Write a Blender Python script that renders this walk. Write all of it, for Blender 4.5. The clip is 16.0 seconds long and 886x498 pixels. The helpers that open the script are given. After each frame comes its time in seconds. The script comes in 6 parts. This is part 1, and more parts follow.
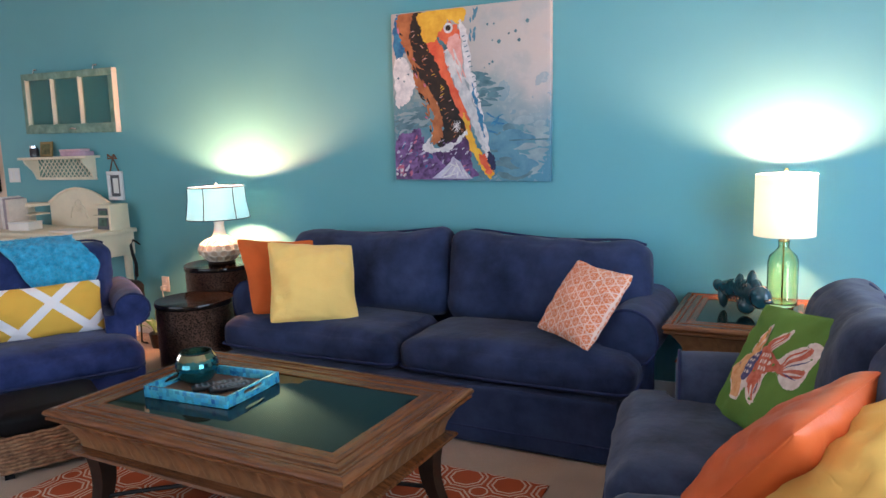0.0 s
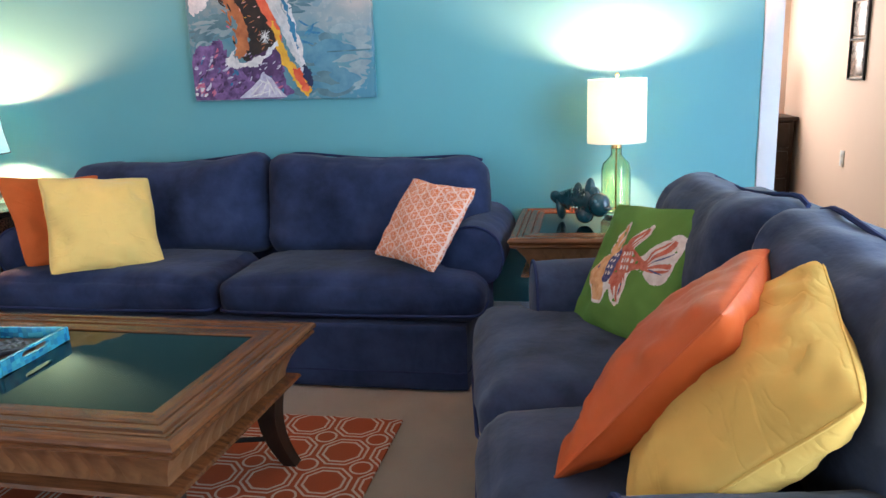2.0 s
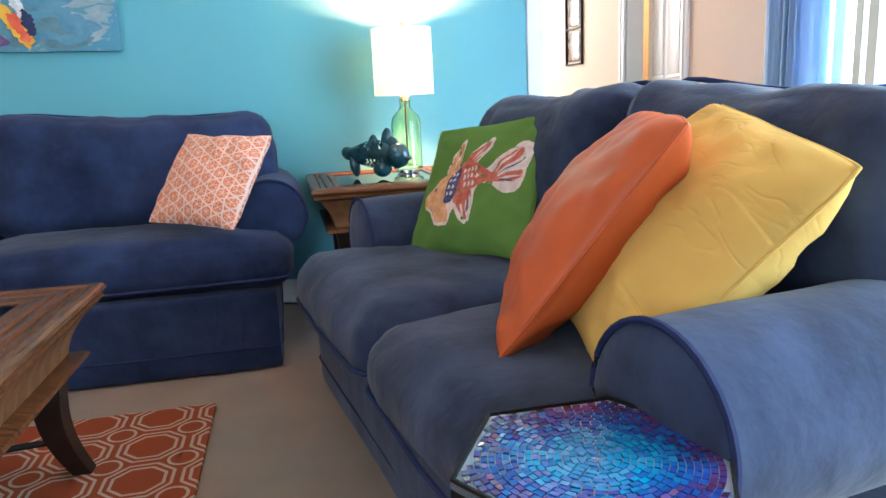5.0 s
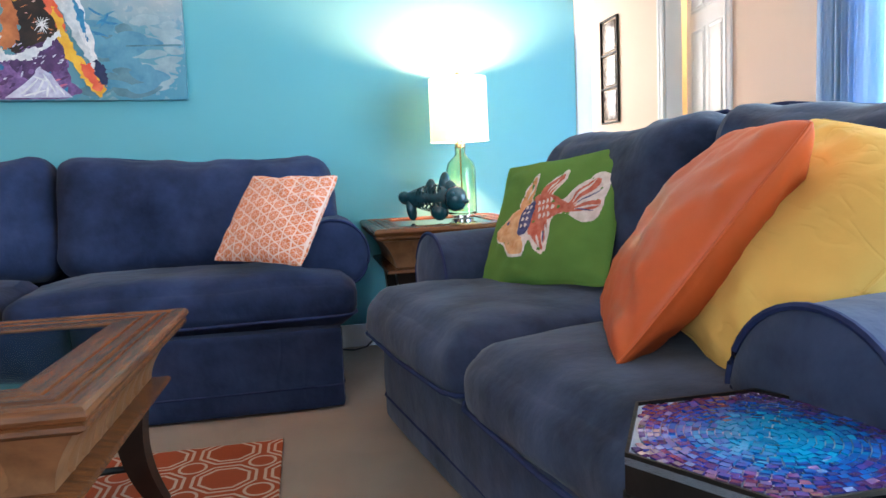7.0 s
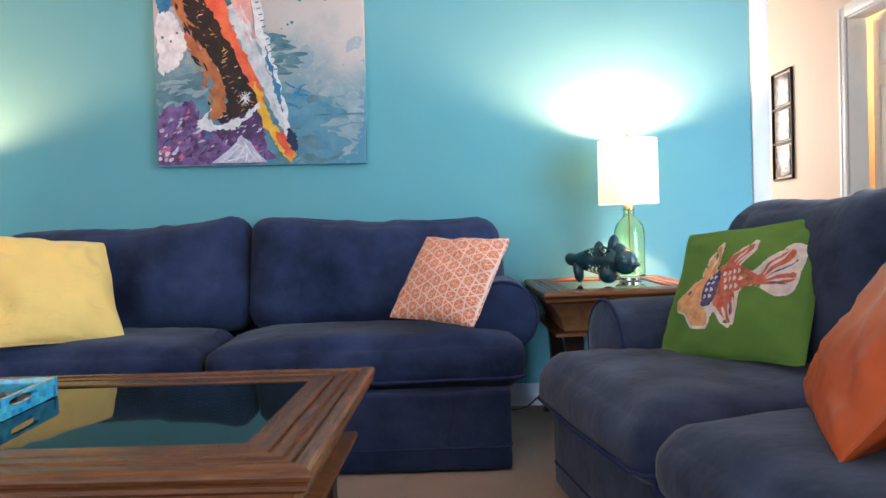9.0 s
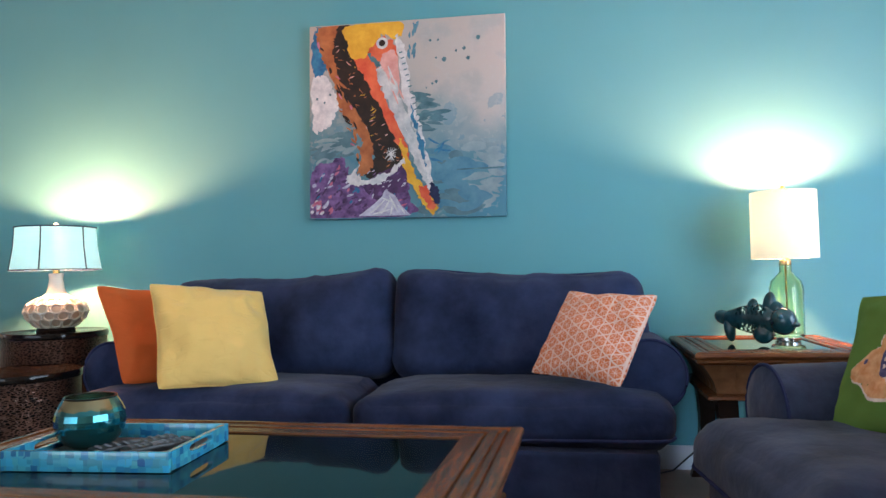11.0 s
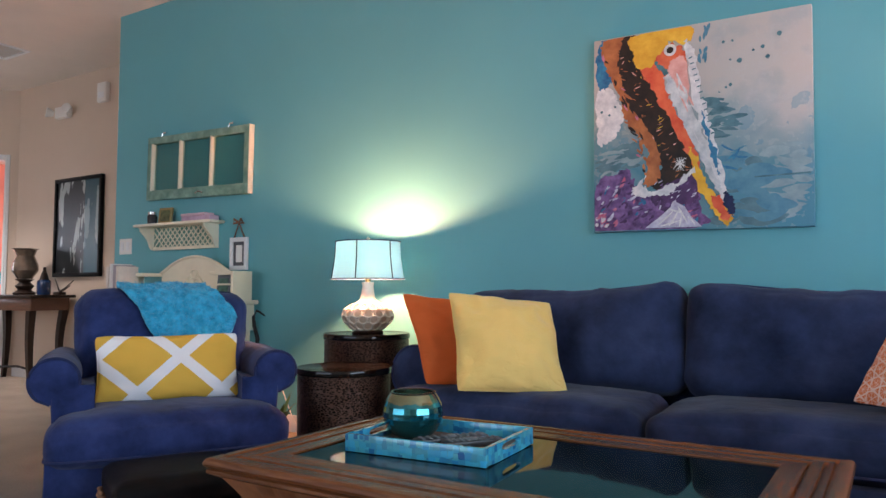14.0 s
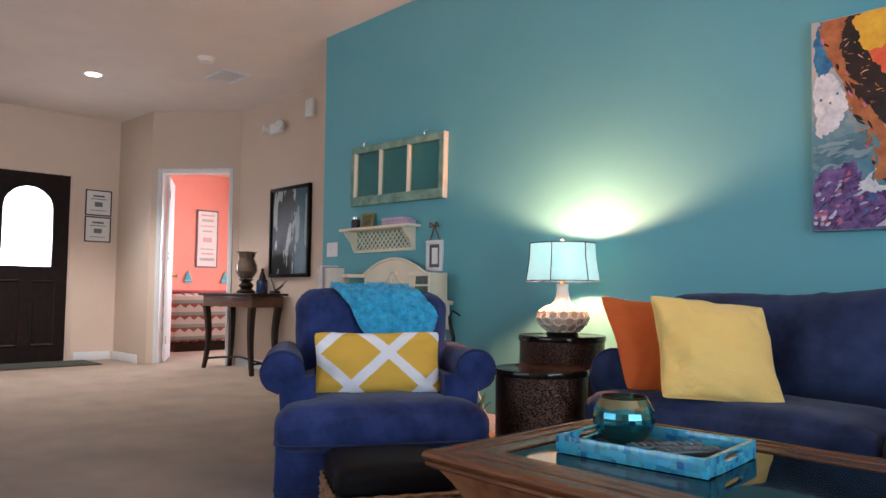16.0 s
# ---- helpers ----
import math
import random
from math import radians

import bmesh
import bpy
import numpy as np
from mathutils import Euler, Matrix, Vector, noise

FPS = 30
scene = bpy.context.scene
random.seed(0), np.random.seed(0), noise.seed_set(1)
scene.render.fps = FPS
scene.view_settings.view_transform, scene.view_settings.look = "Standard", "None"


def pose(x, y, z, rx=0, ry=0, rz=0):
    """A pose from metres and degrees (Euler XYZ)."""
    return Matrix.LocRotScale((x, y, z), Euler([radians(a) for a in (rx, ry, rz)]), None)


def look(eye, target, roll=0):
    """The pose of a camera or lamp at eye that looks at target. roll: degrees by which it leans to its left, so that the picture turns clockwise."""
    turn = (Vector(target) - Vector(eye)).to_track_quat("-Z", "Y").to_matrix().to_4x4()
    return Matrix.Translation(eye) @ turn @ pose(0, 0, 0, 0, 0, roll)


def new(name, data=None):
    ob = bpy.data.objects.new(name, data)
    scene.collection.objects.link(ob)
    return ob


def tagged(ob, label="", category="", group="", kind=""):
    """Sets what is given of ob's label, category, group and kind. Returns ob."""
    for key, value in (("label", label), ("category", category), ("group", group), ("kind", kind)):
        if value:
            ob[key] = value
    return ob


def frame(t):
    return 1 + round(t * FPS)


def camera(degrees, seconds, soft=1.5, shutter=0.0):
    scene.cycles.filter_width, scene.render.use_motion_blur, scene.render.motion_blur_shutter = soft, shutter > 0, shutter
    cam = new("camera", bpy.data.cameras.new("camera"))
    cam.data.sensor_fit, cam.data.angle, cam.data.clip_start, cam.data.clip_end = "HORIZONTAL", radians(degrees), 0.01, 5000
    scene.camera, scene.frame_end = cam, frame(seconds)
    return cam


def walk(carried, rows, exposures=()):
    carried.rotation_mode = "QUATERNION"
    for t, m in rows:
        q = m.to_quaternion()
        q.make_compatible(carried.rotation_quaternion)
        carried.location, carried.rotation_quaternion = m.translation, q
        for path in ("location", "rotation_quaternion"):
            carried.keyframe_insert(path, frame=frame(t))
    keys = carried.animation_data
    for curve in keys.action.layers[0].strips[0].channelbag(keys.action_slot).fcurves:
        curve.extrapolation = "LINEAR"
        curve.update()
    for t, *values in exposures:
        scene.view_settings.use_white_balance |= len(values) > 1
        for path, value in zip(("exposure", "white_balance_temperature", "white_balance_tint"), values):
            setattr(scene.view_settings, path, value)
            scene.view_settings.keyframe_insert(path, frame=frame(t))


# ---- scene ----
cam = camera(63.9, 16.0)
METRES, EYE, TILT, LEAN, TURN = 1.63, 1.447, 0.0, 0.0, 27.3
ROWS = [
    (0.0, 0.0, 0.0, 0.0, -0.29, -8.58, 1.95),
    (0.5, -0.0299, 0.0728, -0.0212, -3.75, -9.23, 2.02),
    (1.0, -0.042, 0.131, -0.0548, -7.64, -10.89, 2.16),
    (1.5, -0.0379, 0.1677, -0.0853, -12.1, -12.65, 2.34),
    (2.0, -0.0579, 0.1961, -0.1048, -16.3, -13.37, 2.48),
    (2.5, -0.0928, 0.2365, -0.1194, -19.9, -13.56, 2.61),
    (3.0, -0.128, 0.2809, -0.1341, -24.09, -13.68, 2.71),
    (3.5, -0.1337, 0.3226, -0.177, -28.2, -13.71, 2.78),
    (4.0, -0.1607, 0.3598, -0.2152, -33.44, -13.65, 2.93),
    (4.2, -0.1737, 0.3693, -0.2361, -35.4, -13.5, 2.93),
    (6.3, -0.2880, 0.4370, -0.3880, -41.05, -7.6, 2.85),
    (6.5, -0.2956, 0.4432, -0.3873, -40.25, -7.08, 2.8),
    (7.0, -0.317, 0.4591, -0.3833, -38.43, -6.05, 2.59),
    (7.5, -0.3386, 0.466, -0.3759, -35.4, -5.05, 2.41),
    (8.0, -0.3535, 0.4748, -0.3697, -31.97, -4.04, 2.29),
    (8.5, -0.3647, 0.4792, -0.3591, -29.26, -2.98, 2.09),
    (9.0, -0.3793, 0.4802, -0.348, -26.93, -1.66, 1.93),
    (11.5, -0.4358, 0.487, -0.3164, -14.25, 2.68, 1.05),
    (12.0, -0.4496, 0.4832, -0.3149, -11.28, 3.18, 0.86),
    (12.5, -0.463, 0.485, -0.3169, -7.44, 3.4, 0.67),
    (13.0, -0.4788, 0.4746, -0.3155, -3.02, 3.54, 0.41),
    (13.5, -0.4776, 0.4791, -0.3206, 0.76, 3.53, 0.24),
    (14.0, -0.4893, 0.4807, -0.3251, 4.02, 3.48, 0.07),
    (14.5, -0.5032, 0.4739, -0.3273, 6.94, 3.54, -0.09),
    (15.0, -0.5151, 0.4658, -0.3277, 10.53, 3.51, -0.23),
    (15.5, -0.5223, 0.4586, -0.3253, 13.95, 3.53, -0.33),
    (16.0, -0.5342, 0.4598, -0.3238, 18.48, 3.53, -0.5),
]
EXPOSURES = ((0.0, 0.25, 5800, 15), (2.0, 0.40, 5750, 12), (3.5, 0.66, 5600, 8), (7.0, 0.76, 5600, 8), (9.0, 0.55, 5800, 11), (11.5, 0.12, 5800, 13), (13.5, 0.06, 5800, 15), (16.0, 0.06, 5800, 15))
walk(cam, [(t, pose(0, 0, EYE, TILT, LEAN, TURN) @ pose(METRES * x, METRES * y, METRES * z, 90 + pitch, roll, yaw)) for t, x, y, z, yaw, pitch, roll in ROWS], EXPOSURES)
# ---- light ----
world = bpy.data.worlds.new("world")
scene.world = world
world.use_nodes = True
wn = world.node_tree.nodes
sky = wn.new("ShaderNodeTexSky")
sky.sky_type, sky.sun_disc, sky.sun_elevation, sky.sun_rotation = "NISHITA", False, radians(48), radians(100)
wn["Background"].inputs[1].default_value = 0.12
world.node_tree.links.new(sky.outputs[0], wn["Background"].inputs[0])


def area(name, m, w, h, power, color=(1, 1, 1)):
    d = bpy.data.lights.new(name, "AREA")
    d.shape, d.size, d.size_y, d.energy, d.color = "RECTANGLE", w, h, power, color
    ob = new(name, d)
    ob.matrix_world = m
    return ob


def bulb(name, at, power, color, r=0.03):
    d = bpy.data.lights.new(name, "POINT")
    d.energy, d.color, d.shadow_soft_size = power, color, r
    ob = new(name, d)
    ob.location = at
    return ob


sun = bpy.data.lights.new("sun", "SUN")
sun.energy, sun.angle, sun.color = 2.5, radians(0.6), (1, 0.95, 0.88)
sun_ob = new("sun", sun)
sun_ob.matrix_world = look((6, 1, 7), (0, 0, 0))
area("daylight_slider", look((1.72, 1.23, 1.15), (-1, 1.23, 1.0)), 3.6, 2.1, 172, (0.78, 0.94, 1.0))
# fill lamp behind the camera, set in an added rear window
area("fill_rear", look((-4.6, -3.53, 1.5), (-4.6, 0, 1.3)), 4.7, 1.7, 70, (0.86, 0.95, 1.0))
area("daylight_front_door", look((-11.17, 2.705, 1.62), (-5, 2.9, 1.5)), 0.6, 1.0, 5, (0.95, 0.98, 1.0))
# fill lamp added inside the bedroom; the wall behind it has no window
area("fill_bedroom", look((0.3, 7.2, 1.7), (1.2, 4.5, 1.2)), 1.6, 1.4, 66, (1.0, 0.86, 0.72))
# added fill lamp, stands in for an unseen coral room window
area("fill_coral_room", look((-11.6, 8.2, 1.6), (-11.0, 5.5, 1.2)), 1.6, 1.3, 190, (1.0, 0.95, 0.9))
bulb("bulb_left", (-3.518, 3.541, 1.132), 100, (1.0, 0.39, 0.165))
bulb("bulb_right", (-0.088, 3.63, 1.185), 88, (1.0, 0.39, 0.175))
bulb("bulb_bathroom", (2.25, 4.75, 2.2), 30, (1.0, 0.72, 0.42), 0.08)
d = bpy.data.lights.new("downlight", "SPOT")
d.energy, d.color, d.spot_size, d.spot_blend, d.shadow_soft_size = 340, (1.0, 0.90, 0.77), radians(110), 0.6, 0.06
new("downlight", d).matrix_world = look((-9.0, 2.75, 3.17), (-9.0, 2.75, 0))

# ---- materials ----


def mat(name, color, rough=0.6, var=0.12, scale=6.0, bump=0.0, bscale=180.0, metal=0.0, spec=0.5, sheen=0.0, color2=None, coat=0.0, stretch=(1, 1, 1), dist=0.004):
    m = bpy.data.materials.new(name)
    m.use_nodes = True
    t = m.node_tree
    n, ln = t.nodes, t.links
    p = n["Principled BSDF"]
    p.inputs["Roughness"].default_value, p.inputs["Metallic"].default_value = rough, metal
    p.inputs["Specular IOR Level"].default_value = spec
    p.inputs["Sheen Weight"].default_value = sheen
    p.inputs["Coat Weight"].default_value = coat
    co = n.new("ShaderNodeTexCoord")
    mp = n.new("ShaderNodeMapping")
    mp.inputs["Scale"].default_value = stretch
    ln.new(co.outputs["Object"], mp.inputs[0])
    a = n.new("ShaderNodeTexNoise")
    a.inputs["Scale"].default_value, a.inputs["Detail"].default_value, a.inputs["Roughness"].default_value = scale, 6, 0.6
    ln.new(mp.outputs[0], a.inputs["Vector"])
    r = n.new("ShaderNodeValToRGB")
    r.color_ramp.elements[0].position, r.color_ramp.elements[1].position = 0.3, 0.7
    c2 = color2 or tuple(min(1, c * (1 + var)) for c in color)
    c1 = tuple(c * (1 - var) for c in color)
    r.color_ramp.elements[0].color, r.color_ramp.elements[1].color = (*c1, 1), (*c2, 1)
    ln.new(a.outputs["Fac"], r.inputs[0])
    ln.new(r.outputs[0], p.inputs["Base Color"])
    if bump:
        b = n.new("ShaderNodeTexNoise")
        b.inputs["Scale"].default_value, b.inputs["Detail"].default_value = bscale, 4
        ln.new(mp.outputs[0], b.inputs["Vector"])
        bp = n.new("ShaderNodeBump")
        bp.inputs["Strength"].default_value, bp.inputs["Distance"].default_value = bump, dist
        ln.new(b.outputs["Fac"], bp.inputs["Height"])
        ln.new(bp.outputs[0], p.inputs["Normal"])
    return m


def wrinkle(m, scale, strength, dist=0.01, stretch=(1, 1, 1), warp=1.2):
    """Soft cloth creases: a warped ridged noise under the fine weave."""
    n, ln = m.node_tree.nodes, m.node_tree.links
    p = n["Principled BSDF"]
    co = n.new("ShaderNodeTexCoord")
    mp = n.new("ShaderNodeMapping")
    mp.inputs["Scale"].default_value = stretch
    ln.new(co.outputs["Object"], mp.inputs[0])
    a = n.new("ShaderNodeTexNoise")
    a.inputs["Scale"].default_value, a.inputs["Detail"].default_value, a.inputs["Distortion"].default_value = scale, 2, warp
    ln.new(mp.outputs[0], a.inputs["Vector"])
    r = n.new("ShaderNodeMath")
    r.operation = "SUBTRACT"
    ln.new(a.outputs["Fac"], r.inputs[0])
    r.inputs[1].default_value = 0.5
    q = n.new("ShaderNodeMath")
    q.operation = "ABSOLUTE"
    ln.new(r.outputs[0], q.inputs[0])
    k = n.new("ShaderNodeMath")
    k.operation = "MINIMUM"
    ln.new(q.outputs[0], k.inputs[0])
    k.inputs[1].default_value = 0.05
    b = n.new("ShaderNodeBump")
    b.inputs["Strength"].default_value, b.inputs["Distance"].default_value = strength, dist
    ln.new(k.outputs[0], b.inputs["Height"])
    for link in list(p.inputs["Normal"].links):
        ln.new(link.from_socket, b.inputs["Normal"])
    ln.new(b.outputs[0], p.inputs["Normal"])


class Graph:
    """Small helper for pattern materials: value maths on object coordinates."""

    def __init__(self, m):
        self.m, self.t = m, m.node_tree
        self.n, self.l = self.t.nodes, self.t.links
        self.p = self.n["Principled BSDF"]
        co = self.n.new("ShaderNodeTexCoord")
        s = self.n.new("ShaderNodeSeparateXYZ")
        self.l.new(co.outputs["Object"], s.inputs[0])
        self.co = co.outputs["Object"]
        self.x, self.y, self.z = s.outputs

    def f(self, op, a, b=0.0, c=0.0):
        q = self.n.new("ShaderNodeMath")
        q.operation = op
        for i, v in enumerate((a, b, c)):
            if isinstance(v, (int, float)):
                q.inputs[i].default_value = v
            else:
                self.l.new(v, q.inputs[i])
        return q.outputs[0]

    def mix(self, fac, a, b):
        q = self.n.new("ShaderNodeMix")
        q.data_type = "RGBA"
        for i, v in ((0, fac), (6, a), (7, b)):
            if isinstance(v, tuple):
                q.inputs[i].default_value = (*v, 1)
            else:
                self.l.new(v, q.inputs[i])
        return q.outputs[2]

    def noise(self, scale, detail=4.0):
        q = self.n.new("ShaderNodeTexNoise")
        q.inputs["Scale"].default_value, q.inputs["Detail"].default_value = scale, detail
        self.l.new(self.co, q.inputs["Vector"])
        return q.outputs["Fac"]

    def color(self, out):
        for link in list(self.p.inputs["Base Color"].links):
            self.l.remove(link)
        self.l.new(out, self.p.inputs["Base Color"])


TEAL = mat("teal_wall_paint", (0.126, 0.390, 0.442), 0.52, 0.035, 1.4, 0.10, 260, dist=0.002)
TAN = mat("tan_wall_paint", (0.64, 0.51, 0.40), 0.7, 0.03, 1.2, 0.08, 240, dist=0.002)
PEACH = mat("peach_wall_paint", (0.78, 0.62, 0.50), 0.7, 0.03, 1.2, 0.08, 240, dist=0.002)
CORAL = mat("coral_wall_paint", (0.87, 0.34, 0.26), 0.7, 0.03, 1.5)
CEIL = mat("ceiling_paint", (0.76, 0.69, 0.62), 0.85, 0.04, 2, 0.35, 60, dist=0.004)
WHITE = mat("white_trim_paint", (0.78, 0.79, 0.80), 0.4, 0.03, 5)
CARPET = mat("beige_carpet", (0.40, 0.31, 0.235), 0.97, 0.16, 2.2, 0.9, 420, spec=0.1, sheen=0.2, dist=0.008)
TILE = mat("beige_tile", (0.5, 0.41, 0.33), 0.4, 0.08, 4)
NAVY = mat("navy_microsuede", (0.0125, 0.0195, 0.054), 0.9, 0.30, 3.2, 0.35, 11, spec=0.10, sheen=0.10, color2=(0.042, 0.063, 0.150), dist=0.018)
NAVY3 = mat("slate_microsuede", (0.014, 0.022, 0.050), 0.9, 0.30, 4.5, 0.35, 11, spec=0.12, sheen=0.16, color2=(0.053, 0.075, 0.148), dist=0.018)
PIPE = mat("navy_piping", (0.026, 0.036, 0.098), 0.85, 0.2, 20, spec=0.15)
NAVY2 = mat("blue_microsuede", (0.012, 0.021, 0.085), 0.9, 0.28, 6, 0.35, 11, spec=0.12, sheen=0.13, color2=(0.036, 0.058, 0.19), dist=0.006)
OAK = mat("distressed_brown_wood", (0.105, 0.036, 0.012), 0.26, 0.3, 5, 0.3, 60, color2=(0.215, 0.080, 0.026), spec=0.4, stretch=(1.2, 14, 14))
OAKY = mat("distressed_brown_wood_across", (0.105, 0.036, 0.012), 0.26, 0.3, 5, 0.3, 60, color2=(0.215, 0.080, 0.026), spec=0.4, stretch=(14, 1.2, 14))
CARVE = mat("carved_brown_wood", (0.24, 0.10, 0.04), 0.45, 0.4, 12, 0.3, 50, color2=(0.33, 0.155, 0.065))
DARKW = mat("dark_stained_wood", (0.022, 0.012, 0.008), 0.4, 0.4, 12, 0.1, 60, spec=0.3)
IRON = mat("black_iron", (0.012, 0.011, 0.011), 0.5, 0.2, 30, 0.2, 120, metal=0.6)
BLACK = mat("black_leather", (0.005, 0.005, 0.006), 0.5, 0.2, 15, 0.3, 160, spec=0.12)
GLASS = mat("smoked_glass_top", (0.006, 0.012, 0.011), 0.03, 0.02, 3, spec=0.15)
YELLOW = mat("yellow_cotton", (0.72, 0.46, 0.12), 0.85, 0.06, 6, 0.10, 350, spec=0.15, dist=0.002)
PALEY = mat("pale_yellow_velvet", (0.90, 0.63, 0.19), 0.65, 0.035, 4, 0.15, 200, spec=0.3, sheen=0.25)
ORANGE = mat("orange_cotton", (0.60, 0.13, 0.028), 0.75, 0.08, 5, 0.3, 320, spec=0.2, dist=0.003)
SATIN = mat("orange_satin", (0.56, 0.105, 0.024), 0.45, 0.08, 5, 0.3, 40, spec=0.35, dist=0.003)
wrinkle(YELLOW, 7, 0.35, 0.05, (1, 2.2, 1), 0.5)
wrinkle(ORANGE, 7, 0.3, 0.05, (1, 2, 1), 0.5)
wrinkle(PALEY, 8, 0.5, 0.05, (1, 2, 1), 0.5)
wrinkle(NAVY, 4.0, 0.3, 0.05, (1, 1, 0.5), 0.5)
wrinkle(NAVY3, 3.5, 0.18, 0.05, (1, 1, 1), 0.3)
wrinkle(NAVY2, 4.5, 0.3, 0.05, (1, 1, 0.5), 0.5)
GREEN = mat("green_canvas", (0.125, 0.23, 0.05), 0.9, 0.08, 9, 0.5, 500, spec=0.1, dist=0.002)
THROW = mat("turquoise_plush", (0.03, 0.40, 0.78), 0.95, 0.35, 30, 0.9, 120, spec=0.1, sheen=0.4, color2=(0.10, 0.66, 0.95), dist=0.01)
CREAM = mat("cream_ceramic", (0.80, 0.74, 0.62), 0.3, 0.05, 9, coat=0.4)
BRONZE = mat("dark_bronze_metal", (0.008, 0.006, 0.005), 0.12, 0.3, 9, spec=0.3)
BRASS = mat("brass", (0.70, 0.50, 0.2), 0.25, 0.1, 20, metal=1.0)
CHROME = mat("chrome", (0.7, 0.7, 0.7), 0.12, 0.05, 20, metal=1.0)
CREAMW = mat("cream_painted_wood", (0.80, 0.72, 0.55), 0.5, 0.06, 8, 0.1, 40)
SAGE = mat("weathered_sage_paint", (0.13, 0.28, 0.22), 0.7, 0.3, 14, 0.3, 40, color2=(0.25, 0.40, 0.32))
WICKER = mat("brown_seagrass", (0.22, 0.10, 0.05), 0.8, 0.5, 30, 0.6, 90, color2=(0.42, 0.23, 0.12))
CERAM = mat("teal_glazed_ceramic", (0.012, 0.060, 0.070), 0.25, 0.5, 14, 0.1, 40, coat=0.6, color2=(0.02, 0.10, 0.13))
PLASTIC = mat("white_plastic", (0.8, 0.78, 0.74), 0.4, 0.02, 10)
REMOTE = mat("black_plastic", (0.012, 0.012, 0.014), 0.35, 0.1, 20)
GREY = mat("grey_rubber", (0.16, 0.17, 0.19), 0.6, 0.1, 20)
MAT = mat("dark_door_mat", (0.06, 0.07, 0.06), 0.95, 0.3, 20, 0.8, 200)
PAPER = mat("white_paper", (0.82, 0.80, 0.76), 0.8, 0.03, 9)


def shade_mat(name, color, k):
    m = bpy.data.materials.new(name)
    m.use_nodes = True
    n, ln = m.node_tree.nodes, m.node_tree.links
    p = n["Principled BSDF"]
    p.inputs["Base Color"].default_value, p.inputs["Roughness"].default_value = (*color, 1), 0.9
    tr = n.new("ShaderNodeBsdfTranslucent")
    tr.inputs[0].default_value = (*color, 1)
    mx = n.new("ShaderNodeMixShader")
    mx.inputs[0].default_value = k
    w = n.new("ShaderNodeTexNoise")
    w.inputs["Scale"].default_value = 300
    bp = n.new("ShaderNodeBump")
    bp.inputs["Strength"].default_value = 0.1
    ln.new(w.outputs[0], bp.inputs["Height"])
    ln.new(bp.outputs[0], p.inputs["Normal"])
    ln.new(p.outputs[0], mx.inputs[1])
    ln.new(tr.outputs[0], mx.inputs[2])
    ln.new(mx.outputs[0], n["Material Output"].inputs[0])
    return m


SHADE_W = shade_mat("white_linen_shade", (0.74, 0.86, 0.84), 0.52)
SHADE_B = shade_mat("pale_aqua_shade", (0.52, 0.83, 0.98), 0.78)
SHADE_O = shade_mat("amber_shade", (0.9, 0.55, 0.2), 0.5)
BLIND = shade_mat("pale_blue_vane", (0.62, 0.74, 0.90), 0.45)


def clear(name, color, rough=0.02, ior=1.45):
    m = bpy.data.materials.new(name)
    m.use_nodes = True
    p = m.node_tree.nodes["Principled BSDF"]
    p.inputs["Base Color"].default_value = (*color, 1)
    p.inputs["Transmission Weight"].default_value, p.inputs["Roughness"].default_value, p.inputs["IOR"].default_value = 1.0, rough, ior
    return m


LIME = clear("lime_glass", (0.90, 0.97, 0.66))
# grey-green tint that darkens the wall seen through the panes
PANE = clear("grey_green_glass", (0.42, 0.54, 0.47), 0.05, 1.45)
FROST = clear("frosted_glass", (0.95, 0.97, 1.0), 0.4, 1.2)


def glow(name, color, k):
    m = bpy.data.materials.new(name)
    m.use_nodes = True
    p = m.node_tree.nodes["Principled BSDF"]
    p.inputs["Emission Color"].default_value, p.inputs["Emission Strength"].default_value = (*color, 1), k
    return m


BULB = glow("lit_bulb", (1.0, 0.9, 0.6), 12)
DAY = glow("bright_sky_backdrop", (1.0, 1.0, 1.0), 5)

# yellow pillow with a white lattice
LATT = mat("yellow_white_lattice_fabric", (0.72, 0.44, 0.06), 0.85, 0.05, 9, 0.35, 350, spec=0.15, dist=0.003)
g = Graph(LATT)
u = g.f("DIVIDE", g.x, 0.35)
v = g.f("DIVIDE", g.y, 0.31)
l1 = g.f("ABSOLUTE", g.f("SUBTRACT", g.f("FRACT", g.f("ADD", g.f("ADD", u, v), 50.24)), 0.5))
l2 = g.f("ABSOLUTE", g.f("SUBTRACT", g.f("FRACT", g.f("ADD", g.f("SUBTRACT", u, v), 50.5)), 0.5))
g.color(g.mix(g.f("LESS_THAN", g.f("MINIMUM", l1, l2), 0.10), (0.74, 0.45, 0.07), (0.85, 0.84, 0.86)))

